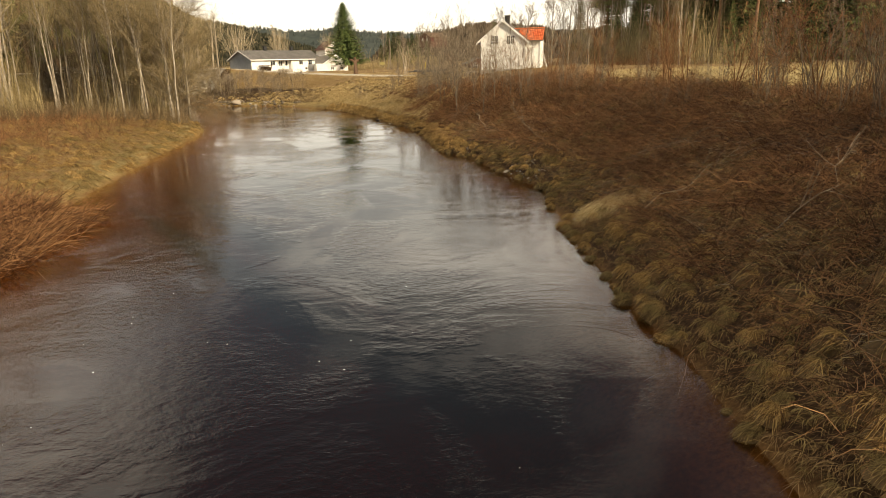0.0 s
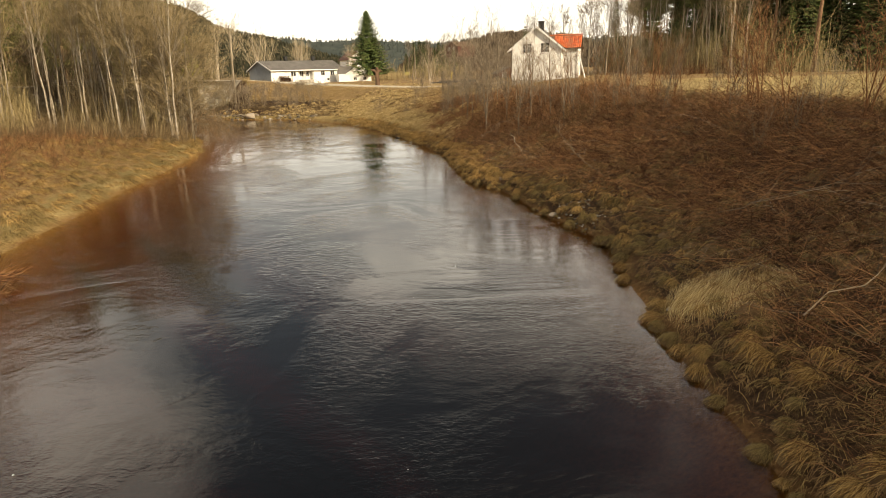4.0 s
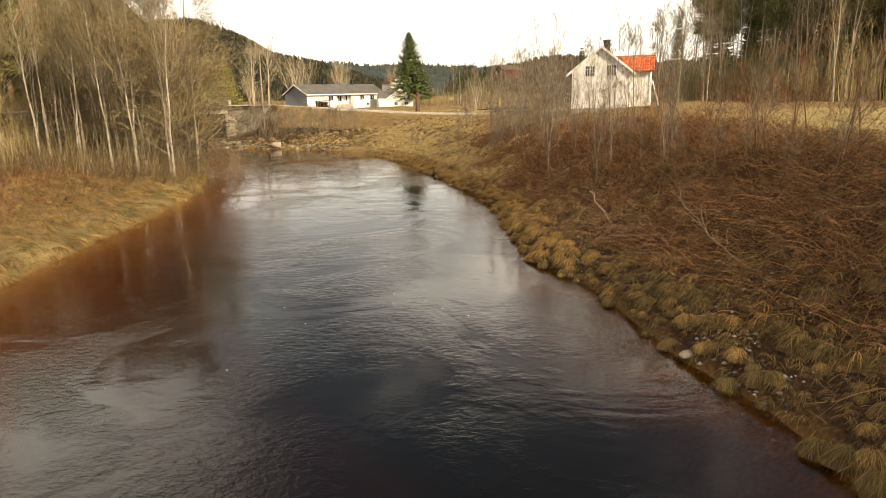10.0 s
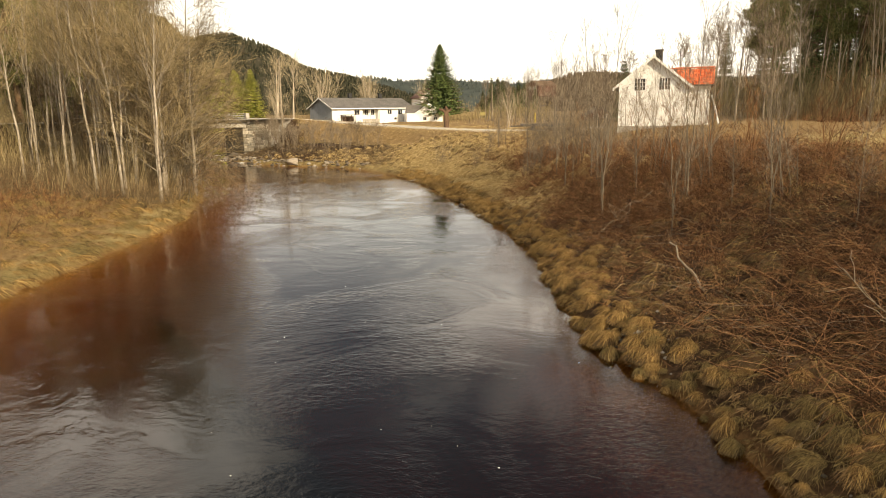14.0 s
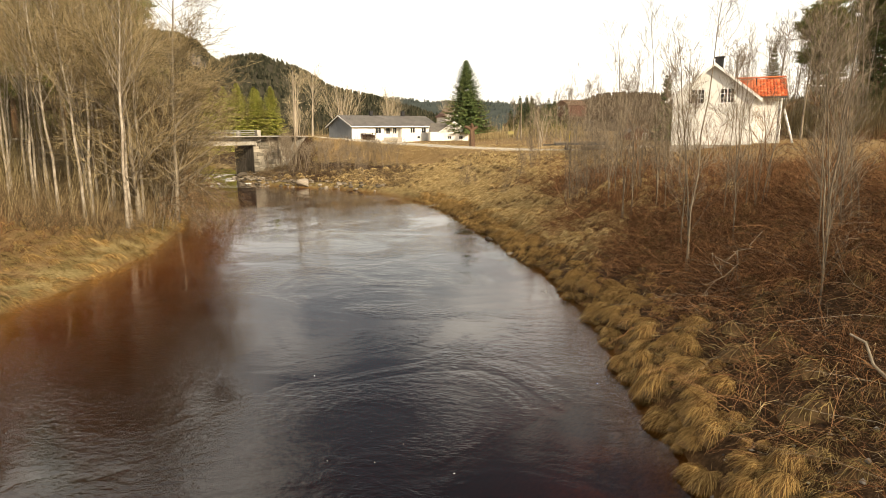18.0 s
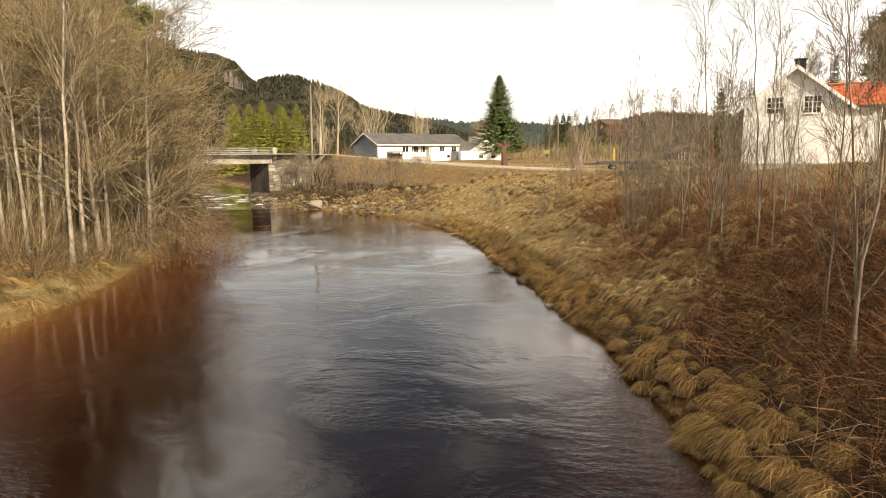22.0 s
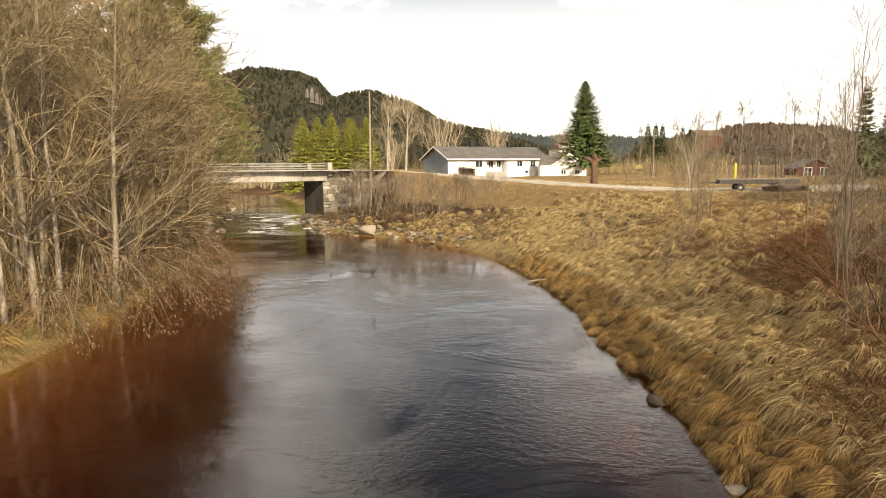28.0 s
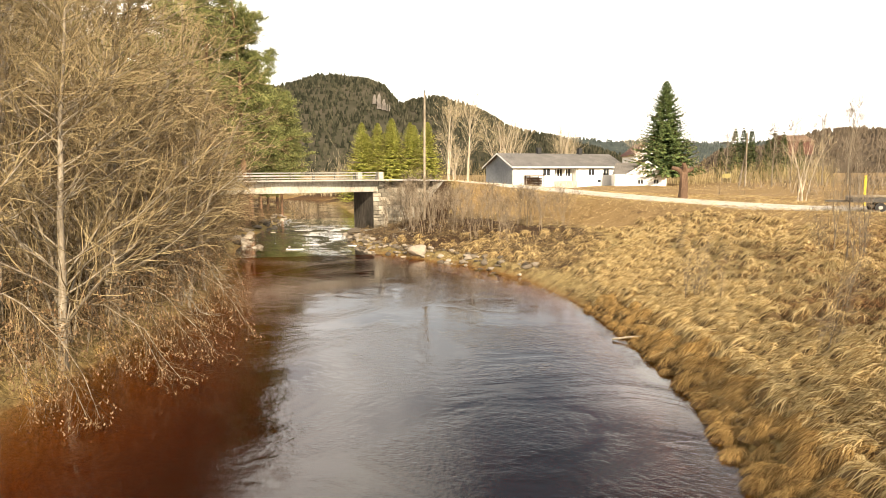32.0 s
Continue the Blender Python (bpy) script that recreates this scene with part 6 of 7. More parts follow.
put_all(sap_d, [(2.5, 61.8, 0, 0.85), (4.0, 55.5, 2, 0.95), (3.5, 49.3, 4, 1.05), (6.3, 45.2, 1.5, 0.9), (4.9, 48.2, 2.5, 0.9), (5.3, 50.9, 4.5, 0.85), (1.9, 67.8, 5.5, 0.7), (0.4, 76.0, 0.1, 0.95), (1.9, 76.5, 1.1, 1.0), (2.7, 74.0, 2.1, 1.05), (1.4, 69.6, 3.1, 0.9), (-0.7, 77.2, 4.1, 0.65), (3.2, 79.0, 5.1, 0.9), (0.9, 72.8, 0.9, 0.8), (2.7, 56.7, 0.8, 1.1), (0.8, 67.5, 4.8, 0.6), (8.8, 36.5, 0.3, 0.6), (10.2, 33.0, 1.3, 0.6), (7.2, 42.0, 2.3, 0.7)])
# tall alder brush on the crest beside the start
tall_brush = bare_tree("alder_shrub", "tall many-stemmed leafless alder brush on the bank's crest", 6.4, 0.04, 66, M["bark_brown"], M["twig_red"], 60, 220, 760, 0.06, 0.5, 0.25, 0.12, 7, 0.3, 0.0055, "shrub")
put_all(tall_brush, [(15.4, 19.5, 0, 0.6), (17.0, 21.0, 1, 0.6), (19.2, 18.4, 2, 0.8), (15.8, 16.2, 3, 1.0), (17.8, 15.2, 4, 1.1), (19.6, 22.5, 5, 0.6), (15.0, 13.0, 0.6, 0.95), (17.0, 11.6, 1.6, 1.05), (14.2, 9.8, 2.6, 0.9), (19.6, 13.2, 3.6, 1.15), (16.4, 7.6, 4.6, 1.0), (13.6, 6.2, 5.6, 0.85), (21.4, 17.4, 0.9, 1.1), (18.0, 25.2, 1.9, 0.45), (20.2, 27.0, 2.9, 0.5), (13.0, 2.6, 3.9, 0.8), (15.6, 3.4, 4.9, 1.0), (11.9, 22.8, 5.9, 0.55), (13.2, 22.7, 1.2, 0.6)])
# brush on the far bank, below the bungalow
put_all(bare_tree("shrub", "leafless grey-brown shrub on the far bank", 3.4, 0.03, 64, M["twig_grey"], M["twig_grey"], 40, 150, 380, 0.1, 0.45, 0.15, 0.14, 7, 0.5, 0.0065, "shrub"),
        [(-32.5, 104.5, 0, 0.9), (-24.1, 103.3, 0.8, 0.95), (-22.0, 105.6, 2.1, 1.05), (-19.0, 105.0, 3.4, 0.95), (-20.6, 104.2, 4.7, 0.9), (-23.2, 106.4, 5.5, 1.0), (-31.0, 109.8, 1.7, 1.0), (-33.9, 108.4, 2.9, 1.2), (-36.6, 110.2, 0.3, 1.4), (-35.4, 112.6, 4.0, 1.5), (-37.6, 112.8, 2.0, 1.2), (-38.4, 110.6, 5.0, 1.0), (-30.5, 103.5, 1, 1.1), (-27.5, 102, 2, 1.0), (-25, 100.8, 3, 0.9), (-34.5, 109, 4, 0.8), (-32, 108, 5, 0.9), (-28.5, 106, 0.5, 1.1), (-33.6, 113, 1.5, 0.9), (-22, 99.5, 2.5, 0.7), (-25.5, 105, 3.5, 0.9),
         (-30, 109.5, 0.9, 1.0), (-26.5, 108.5, 2.2, 1.0), (-23.5, 104, 4.1, 0.8)])


# ---- grass, brush, stones along the banks ----
def scatter(n, x0, x1, y0, y1, r, keep):
    """Random places in a rectangle, thinned by the chance keep(x, y, right distance, left distance)."""
    x, y = x0 + (x1 - x0) * r.random(n), y0 + (y1 - y0) * r.random(n)
    dr, dl = banks(x, y)
    ok = r.random(n) < keep(x, y, dr, dl)
    return x[ok], y[ok]


def tussock_mesh(seed, n=240, wide=0.0062, comb=0.9, reach=(0.15, 0.34)):
    """A mop-headed hummock of sedge: a mound of dead grass, darkened as painted shade, under blades combed over its
    crown towards +x.
    """
    r = np.random.default_rng(seed)
    N = 4 if n > 150 else 3
    t = np.linspace(0, 1, N)
    tall = 0.27 + 0.1 * r.random()
    a = r.random(n) * 6.283
    rad = 0.30 * r.random(n) ** 0.7
    p = np.stack([rad * np.cos(a) - 0.08, rad * np.sin(a)], 1)
    out = a + 0.5 * r.normal(size=n)
    way = np.stack([np.cos(out) + comb, np.sin(out) + 0.25 * r.normal(size=n)], 1)
    way = way / np.maximum(np.hypot(way[:, 0], way[:, 1]), 0.4)[:, None]
    L = reach[0] + reach[1] * r.random(n) ** 1.3
    q = p[:, None] + way[:, None] * (L[:, None] * t)[:, :, None]
    q += np.stack([-way[:, 1], way[:, 0]], 1)[:, None] * (0.13 * r.normal(size=n)[:, None] * t**2)[:, :, None]
    rho = np.hypot(q[..., 0] / 1.12, q[..., 1])
    z = tall * (1 - (rho / 0.45) ** 2) + 0.025 + 0.10 * r.random(n)[:, None] ** 3 * np.sin(np.pi * np.minimum(t + 0.12, 1)) + 0.02 * r.normal(size=n)[:, None]
    P = np.concatenate([q, np.maximum(z, -0.14)[..., None]], -1)
    w = np.interp(t, [0, 0.4, 0.7, 1], [0.8, 1.0, 0.8, 0.15]) * wide
    T = unit(np.gradient(P, axis=1))
    up = np.stack([0.5 * np.cos(a), 0.5 * np.sin(a), np.full(n, 0.9)], 1) + 0.4 * r.normal(size=(n, 3))
    side = unit(np.cross(T, np.broadcast_to(up[:, None], T.shape)))
    V = np.stack([P - side * w[:, None], P + side * w[:, None]], 2).reshape(-1, 3)
    i = np.arange(n * 2 * N).reshape(n, N, 2)
    F = np.stack([i[:, :-1, 0], i[:, :-1, 1], i[:, 1:, 1], i[:, 1:, 0]], -1).reshape(-1, 4)
    # the dark mound below the blades paints the shaded gaps
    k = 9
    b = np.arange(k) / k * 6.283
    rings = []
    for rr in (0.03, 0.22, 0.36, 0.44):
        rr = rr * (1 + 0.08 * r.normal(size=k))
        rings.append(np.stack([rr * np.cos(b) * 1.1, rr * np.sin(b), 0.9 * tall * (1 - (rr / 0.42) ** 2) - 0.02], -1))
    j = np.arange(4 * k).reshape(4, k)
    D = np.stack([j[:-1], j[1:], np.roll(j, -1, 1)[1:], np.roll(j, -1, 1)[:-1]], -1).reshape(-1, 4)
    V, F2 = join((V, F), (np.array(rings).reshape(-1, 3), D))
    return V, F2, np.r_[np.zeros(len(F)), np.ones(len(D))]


def comb_way(x, y, r):
    """The way in which grass lies: down towards the water, wavering from place to place."""
    x, y = np.atleast_1d(np.asarray(x, float)), np.atleast_1d(np.asarray(y, float))
    e = 0.4
    h = lambda u, v: np.maximum(*banks(u, v))
    gx_, gy_ = h(x + e, y) - h(x - e, y), h(x, y + e) - h(x, y - e)
    return np.arctan2(-gy_, -gx_) + 0.9 * waves(x, y, 3.2, 9.0) + 0.4 * r.normal(size=len(x))


tuss = [tussock_mesh(100 + k, 520, 0.0036, 1.1) for k in range(7)]
tuss_me = [mesh_of("tussock", v, f, M["tuft"], False, M["thatch_shade"], k) for v, f, k in tuss]
tuss_moss = [mesh_of("tussock", v, f, M["olive"], False, M["thatch_shade"], k) for v, f, k in tuss]
tuss_low = [tussock_mesh(200 + k, 84, 0.0075, 1.3, (0.22, 0.4)) for k in range(6)]
r7 = np.random.default_rng(77)


def edge_keep(x, y, dr, dl):
    wide = np.interp(y, [26, 33, 39, 43, 47, 55, 62], [2.4, 1.3, 1.2, 2.2, 2.2, 1.9, 3.4])
    return np.where((dr > -0.25) & (dr < wide), np.clip(1.1 - 0.3 * dr, 0.2, 1), 0) * np.where(y < 34, 0.75, 1.0)


# the nearest hummocks along the bank, one by one
bank_grass = thing("sedge_tussocks", "straw-coloured sedge hummocks overhanging the water along the bank", "grass", kind="stuff")
x, y = scatter(36000, -14, 8, -14, 84, r7, lambda x, y, dr, dl: edge_keep(x, y, dr, dl) * np.where((y > 58) & (y < 79), 1, np.where(y < 14, 0.34, np.where(y < 34, 0.52, 0.6))) * np.where(y > 58, 1, np.clip(0.85 + 1.1 * waves(x, y, 2.2, 5.0), 0.1, 1)))
side_d = banks(x, y)[0]
order = np.argsort(side_d + 0.02 * np.abs(y - 42) + 0.5 * r7.random(len(x)))[: min(1200, int(0.92 * len(x)))]
turn = comb_way(x, y, r7)
for n, k in enumerate(order):
    if n and n % 300 == 0:
        bank_grass = thing("sedge_tussocks", "straw-coloured sedge hummocks overhanging the water along the bank", "grass", kind="stuff")
    s = (0.28 + 0.62 * r7.random() ** 1.5) * (1.0 if y[k] > 34 else 0.9)
    m = Matrix.Translation((x[k], y[k], max(float(lay(x[k], y[k])[0]), 0.0) - 0.02)) @ Matrix.Rotation(float(turn[k]), 4, "Z") @ Matrix.Diagonal((s * r7.uniform(0.85, 1.3), s, s * r7.uniform(0.7, 1.2), 1))
    part_of("tussock", (tuss_moss if y[k] < 34 and n % 5 < 3 else tuss_me)[n % 7], bank_grass, m=m)
rest_x, rest_y = np.delete(x, order), np.delete(y, order)


tuft_low = [tussock_mesh(240 + k, 46, 0.009) for k in range(5)]


def many_tussocks(x, y, r, label, material, lo=0.4, hi=0.8, some=tuss_low, name="sedge_tussocks", below=M["thatch_shade"], flat=1.0):
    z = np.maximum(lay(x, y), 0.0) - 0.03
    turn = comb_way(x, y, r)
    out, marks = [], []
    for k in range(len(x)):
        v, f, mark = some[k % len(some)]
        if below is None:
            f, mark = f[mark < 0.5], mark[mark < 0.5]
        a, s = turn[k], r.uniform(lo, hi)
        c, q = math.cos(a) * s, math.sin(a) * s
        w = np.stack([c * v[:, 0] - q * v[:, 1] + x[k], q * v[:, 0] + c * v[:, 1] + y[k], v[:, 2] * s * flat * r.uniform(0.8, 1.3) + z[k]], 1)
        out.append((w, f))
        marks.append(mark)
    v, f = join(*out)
    return tagged(new(name, mesh_of(name, v, f, material, False, below or M["thatch_shade"], np.concatenate(marks))), label, "grass", kind="stuff")


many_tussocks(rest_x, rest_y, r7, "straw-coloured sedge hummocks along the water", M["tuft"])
# hummocky golden grass on the gentle slope below the road, and on the far bank
x, y = scatter(60000, -34, 7, 52, 103, r7, lambda x, y, dr, dl: np.where((dr > 1.2) & (dr < 15), np.clip(1.15 - 0.07 * dr, 0, 1) * np.clip((y - 52) / 8, 0, 1) * np.clip(0.75 + 0.9 * waves(x, y, 3.0, 2.0), 0.15, 1), 0) * np.where(y < 84, 1, 0.5) * np.where((dr > 4.5) & (y < 76), 0.3, 1) * np.where(x < -13, 0.12, 1))
ok = np.hypot((x - 2.2) / 3.2, (y - 71.5) / 6.5) > 0.9
x, y = x[ok], y[ok]
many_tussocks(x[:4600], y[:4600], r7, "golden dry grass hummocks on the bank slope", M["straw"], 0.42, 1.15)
# lower straw tufts on the steep bank and along the left bank
x, y = scatter(7000, -1, 18, -8, 60, r7, lambda x, y, dr, dl: np.where((dr > 1.5) & (dr < 13), 0.16 + 0.3 * (waves(x, y, 3.0, 4) > 0.25), 0))
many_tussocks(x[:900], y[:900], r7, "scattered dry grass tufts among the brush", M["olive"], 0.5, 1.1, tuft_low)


x, y = scatter(26000, 2, 13, -12, 38, r7, lambda x, y, dr, dl: np.where((dr > 0.0) & (dr < 6), np.clip(1.0 - 0.12 * dr, 0, 1), 0))
half = min(1500, len(x) // 2)
many_tussocks(x[:half], y[:half], r7, "small mossy tufts and litter on the wet bank", M["olive"], 0.22, 0.6, tuft_low, "grass_tufts", None)
many_tussocks(x[half : 2 * half], y[half : 2 * half], r7, "small rust-brown tufts and litter on the wet bank", M["rust"], 0.22, 0.6, tuft_low, "grass_tufts", None)
flat_tuft = [tussock_mesh(260 + k, 70, 0.0075, 1.2, (0.25, 0.5)) for k in range(6)]
for m_key, words in (("olive", "low olive grass tufts on the grassy bank"), ("tuft", "yellow-brown grass tufts on the grassy bank"), ("rust", "rust-brown withered tufts on the grassy bank")):
    x, y = scatter(9000, -40, -14, 2, 72, r7, lambda x, y, dr, dl: np.where((dl > -0.1) & (dl < 16), np.clip(1.0 - 0.06 * dl, 0, 1) if m_key != "rust" else np.clip(0.12 * dl, 0, 0.8), 0))
    many_tussocks(x[:900], y[:900], r7, words, M[m_key], 0.35, 1.1, flat_tuft, "grass_tufts", None, 0.7)


def lawn(n, x0, x1, y0, y1, keep, material, label, h, w, r, flat=0.9, name="dry_grass"):
    """Loose blades of dry grass, mostly laid over."""
    x, y = scatter(n, x0, x1, y0, y1, r, keep)
    z = lay(x, y)
    m = len(x)
    a = 3.4 * waves(x, y, 4.0, 2) + 0.5 * r.normal(size=m)
    way = unit(np.stack([np.cos(a) * flat, np.sin(a) * flat, 0.35 + 0.6 * r.random(m)], 1))
    L = h * (0.5 + r.random(m))
    v, f = blades(np.stack([x, y, z - 0.02], 1), way, L, np.full(m, w), 0.35 + 0.5 * r.random(m), r, 3)
    return tagged(new(name, mesh_of(name, v, f, material)), label, "grass", kind="stuff")


lawn(260000, -26, 12, 34, 102, lambda x, y, dr, dl: np.where((dr > 0.3) & (dr < 24), np.clip(1.05 - 0.045 * dr, 0.1, 1), 0) * 0.8 * np.where(y < 58, 0.12, np.where((dr > 8) & (y < 82), 0.35, 1)), M["straw"], "matted dry grass on the bank", 0.8, 0.0065, r7)
lawn(150000, -14, 9, -12, 84, lambda x, y, dr, dl: np.where((dr > -0.1) & (dr < np.where(y < 40, 1.6, 3.0)), np.clip(1.1 - 0.28 * dr, 0, 1), 0) * np.where(y < 34, 0.6, 1), M["tuft"], "loose dry grass hanging between the hummocks", 0.42, 0.0042, r7)
lawn(90000, -1, 14, -12, 48, lambda x, y, dr, dl: np.where((dr > 0.1) & (dr < 7), 0.8, 0), M["rust"], "withered brown litter under the brush", 0.34, 0.0055, r7)
lawn(70000, 0, 20, -10, 62, lambda x, y, dr, dl: np.where((dr > 2.5) & (dr < 14) & (waves(x, y, 3.4, 6.0) > 0.30), 0.9, 0), M["straw"], "patches of pale laid grass between the bushes", 0.7, 0.006, r7)
lawn(60000, -1, 20, -10, 42, lambda x, y, dr, dl: np.where((dr > 0.3) & (dr < 15), 0.35, 0), M["olive"], "matted dead grass under the brush", 0.5, 0.009, r7)
lawn(60000, 8, 60, -5, 100, lambda x, y, dr, dl: np.where((dr > 12) & (dr < 50), np.clip(1.2 - 0.03 * dr, 0.1, 1), 0) * 0.6, M["straw"], "short pale stubble grass of the meadow", 0.28, 0.013, r7)
lawn(60000, -42, -14, 4, 72, lambda x, y, dr, dl: np.where((dl > 0.1) & (dl < 8), np.clip(1.25 - 0.12 * dl, 0.1, 1), 0) * 0.8, M["olive"], "low yellow-olive grass on the grassy bank", 0.34, 0.010, r7)
lawn(190000, -46, -14, 4, 72, lambda x, y, dr, dl: np.where((dl > 1.2) & (dl < 24), np.clip(0.2 * (dl - 0.4), 0, 0.9), 0) * 0.7, M["rust"], "rust-brown withered grass and herbs", 0.42, 0.012, r7)
lawn(90000, -44, 10, 88, 128, lambda x, y, dr, dl: np.where((dr > 1) & (dr < 32), 0.6, 0) * np.where((dr < 10) & (x < -13), 0.2, 1), M["straw"], "brown dry grass between river and road", 0.55, 0.016, r7)
lawn(22000, -45, 15, 118, 170, lambda x, y, dr, dl: np.where(dr > 14, 0.6, 0), M["straw"], "dry lawn between road and bungalow", 0.3, 0.02, r7)


def straw_mat(n, cx, cy, sx, sy, way, r):
    """Long pale straw laid over in one direction on a swell of the bank."""
    u = r.normal(size=(n, 2)) * 0.5
    u = u[np.hypot(u[:, 0], u[:, 1]) < 1]
    x, y = cx + sx * u[:, 0], cy + sy * u[:, 1]
    m = len(x)
    z = np.maximum(lay(x, y), 0) + 0.05 + (0.10 * (1 - (u**2).sum(1)) + 0.09 * np.maximum(waves(x, y, 0.7, 3.0), 0)) * (0.6 + 0.4 * r.random(m))
    a = way + 0.5 * waves(x, y, 0.9, 4.0) + 0.16 * r.normal(size=m)
    d = unit(np.stack([np.cos(a), np.sin(a), 0.10 + 0.2 * r.random(m)], 1))
    v, f = blades(np.stack([x, y, z], 1), d, 0.5 + 0.6 * r.random(m), np.full(m, 0.0042), 0.28 + 0.3 * r.random(m), r, 4)
    tagged(new("straw_mat", mesh_of("straw_mat", v, f, M["straw"])), "pale straw laid over in a thick mat beside the water", "grass", kind="stuff")


straw_mat(4200, 6.7, 13.0, 1.5, 1.3, -1.9, r7)
straw_mat(4000, -11.5, 87.0, 2.2, 2.4, -2.2, r7)


def thicket(n, x0, x1, y0, y1, keep, material, label, length, r, rad=0.006, flat=1.0, name="brush", lift=0.5, bush=12, lean=0.35):
    """A tangle of thin canes: bushes of arching stems from common roots, half fallen towards the water."""
    x, y = scatter(max(8, n // bush), x0, x1, y0, y1, r, keep)
    down = comb_way(x, y, r)
    size = 0.6 + 0.7 * r.random(len(x))
    k = np.repeat(np.arange(len(x)), bush)
    m = len(k)
    x, y = x[k] + 0.20 * length * flat * r.normal(size=m), y[k] + 0.20 * length * flat * r.normal(size=m)
    z = lay(x, y)
    a = r.random(m) * 6.283
    L = length * size[k] * (0.4 + 0.9 * r.random(m))
    d = unit(np.stack([(np.cos(a) + lean * np.cos(down[k])) * flat, (np.sin(a) + lean * np.sin(down[k])) * flat, lift + 0.9 * r.random(m)], 1))
    t = np.linspace(0, 1, 5)
    P = np.stack([x, y, z - 0.05], 1)[:, None] + d[:, None] * (L[:, None] * t)[:, :, None]
    P[:, :, 2] -= (L * (0.15 + 0.65 * r.random(m)))[:, None] * t**2
    P[:, 1:] += r.normal(size=(m, 4, 3)) * (0.035 * L)[:, None, None] * t[None, 1:, None]
    P[:, :, 2] = np.maximum(P[:, :, 2], z[:, None] - 0.05)
    R = rad * (0.6 + 0.8 * r.random(m))[:, None] * (1 - 0.75 * t)
    Q, S = grow(P, R, m * 2, r, 0.2, 0.95, 0.6, (0.25, 0.6), 0.05, 3, 0.08, thick=0.7)
    v, f = join(ribbons(P, R * 1.2, r), ribbons(Q, np.maximum(S, rad * 0.4), r))
    return tagged(new(name, mesh_of(name, v, f, material)), label, "brush", kind="stuff")


thicket(135000, -1, 22, -12, 60, lambda x, y, dr, dl: np.where((dr > np.interp(y, [12, 16, 30, 36, 58], [0.8, 1.8, 1.8, 0.9, 0.9])) & (dr < 13.5), np.clip(1.0 - np.abs(dr - 7) / 9, 0.1, 1), 0) * np.where(y < 36, 1, 0.65), M["twig_red"], "dense tangle of red-brown canes and fallen twigs on the bank", 1.9, r7, 0.0064)
thicket(9000, -1, 22, -12, 48, lambda x, y, dr, dl: np.where((dr > 2.0) & (dr < 13), 0.5, 0), M["twig_grey"], "grey dead branches lying through the brush", 2.4, r7, 0.005, lift=0.1, bush=5)
thicket(42000, -6, 16, 44, 92, lambda x, y, dr, dl: np.where((dr > 6) & (dr < 18), np.clip(1.0 - np.abs(dr - 11) / 7, 0.0, 1), 0) * np.where(y < 82, 1, 0.4), M["twig_red"], "reddish-brown brush under the saplings", 1.5, r7, 0.007)
thicket(26000, -5, 9, 54, 79, lambda x, y, dr, dl: np.where((dr > 4.2) & (dr < 12), np.clip(0.6 + 0.8 * waves(x, y, 4.0, 8.0), 0, 1), 0), M["twig_red"], "low rust-brown bushes on the slope", 1.15, r7, 0.0058)
thicket(16000, -4, 8, 62, 82, lambda x, y, dr, dl: 0.95 * np.exp(-(((x - 2.2) / 2.8) ** 2 + ((y - 71.5) / 5.5) ** 2)), M["twig_red"], "dark rust-brown bushes round the young birches", 1.4, r7, 0.006, lift=0.7)
thicket(9000, 0, 11, 36, 70, lambda x, y, dr, dl: np.where((dr > 3) & (dr < 12), 0.7, 0), M["twig_red"], "upright rust-brown brush among the saplings", 1.4, r7, 0.006, flat=0.45, lift=1.3, bush=7, lean=0.1)
thicket(900, 8, 21, 4, 62, lambda x, y, dr, dl: np.where((dr > 8.5) & (dr < 14), 0.9, 0), M["twig_red"], "upright brown stems along the bank's crest", 2.4, r7, 0.007, flat=0.35, lift=1.6, bush=5, lean=0)
thicket(30000, -50, -16, 10, 64, lambda x, y, dr, dl: np.where((dl > 4) & (dl < 22), np.clip(1.0 - np.abs(dl - 12) / 10, 0.05, 1), 0) * 0.9, M["twig_red"], "low red-brown shrubs on the grassy bank", 1.35, r7, 0.009, flat=0.6, lift=0.8)
thicket(9000, -76, -38, 56, 100, lambda x, y, dr, dl: np.where((dl > 8) & (x < -4 - 0.53 * (y + 6)), 0.9, 0), M["twig_tan"], "tall tan leafless saplings behind the birches", 7.5, r7, 0.012, flat=0.2, lift=1.2, bush=5, lean=0)
thicket(3000, -46, -22, 57, 84, lambda x, y, dr, dl: np.where((dl > 1.5) & (dl < 12), 0.85, 0), M["twig_olive"], "tall thin alder shoots filling the riverside stand", 7.0, r7, 0.009, flat=0.3, lift=1.1, bush=6, lean=0.5)
thicket(6000, -76, -55, 100, 136, lambda x, y, dr, dl: np.where((dl > 1.2) & (dl < 16), 0.9, 0), M["twig_brown"], "brown undergrowth on the shore beyond the bridge", 2.4, r7, 0.012, flat=0.6, lift=0.9)
thicket(46000, -58, -22, 56, 104, lambda x, y, dr, dl: np.where((dl > 0.8) & (dl < 24), 0.8, 0), M["twig_brown"], "dense undergrowth beneath the birches and alders", 2.4, r7, 0.008, flat=0.7, lift=0.9)
thicket(15000, -46, -15, 91, 118, lambda x, y, dr, dl: np.where((dr > 1.2) & (dr < 12), np.clip(1.1 - 0.08 * dr, 0, 1), 0), M["twig_brown"], "leafless brown shrubs above the stones of the far bank", 1.3, r7, 0.010, flat=0.9, lift=0.35)
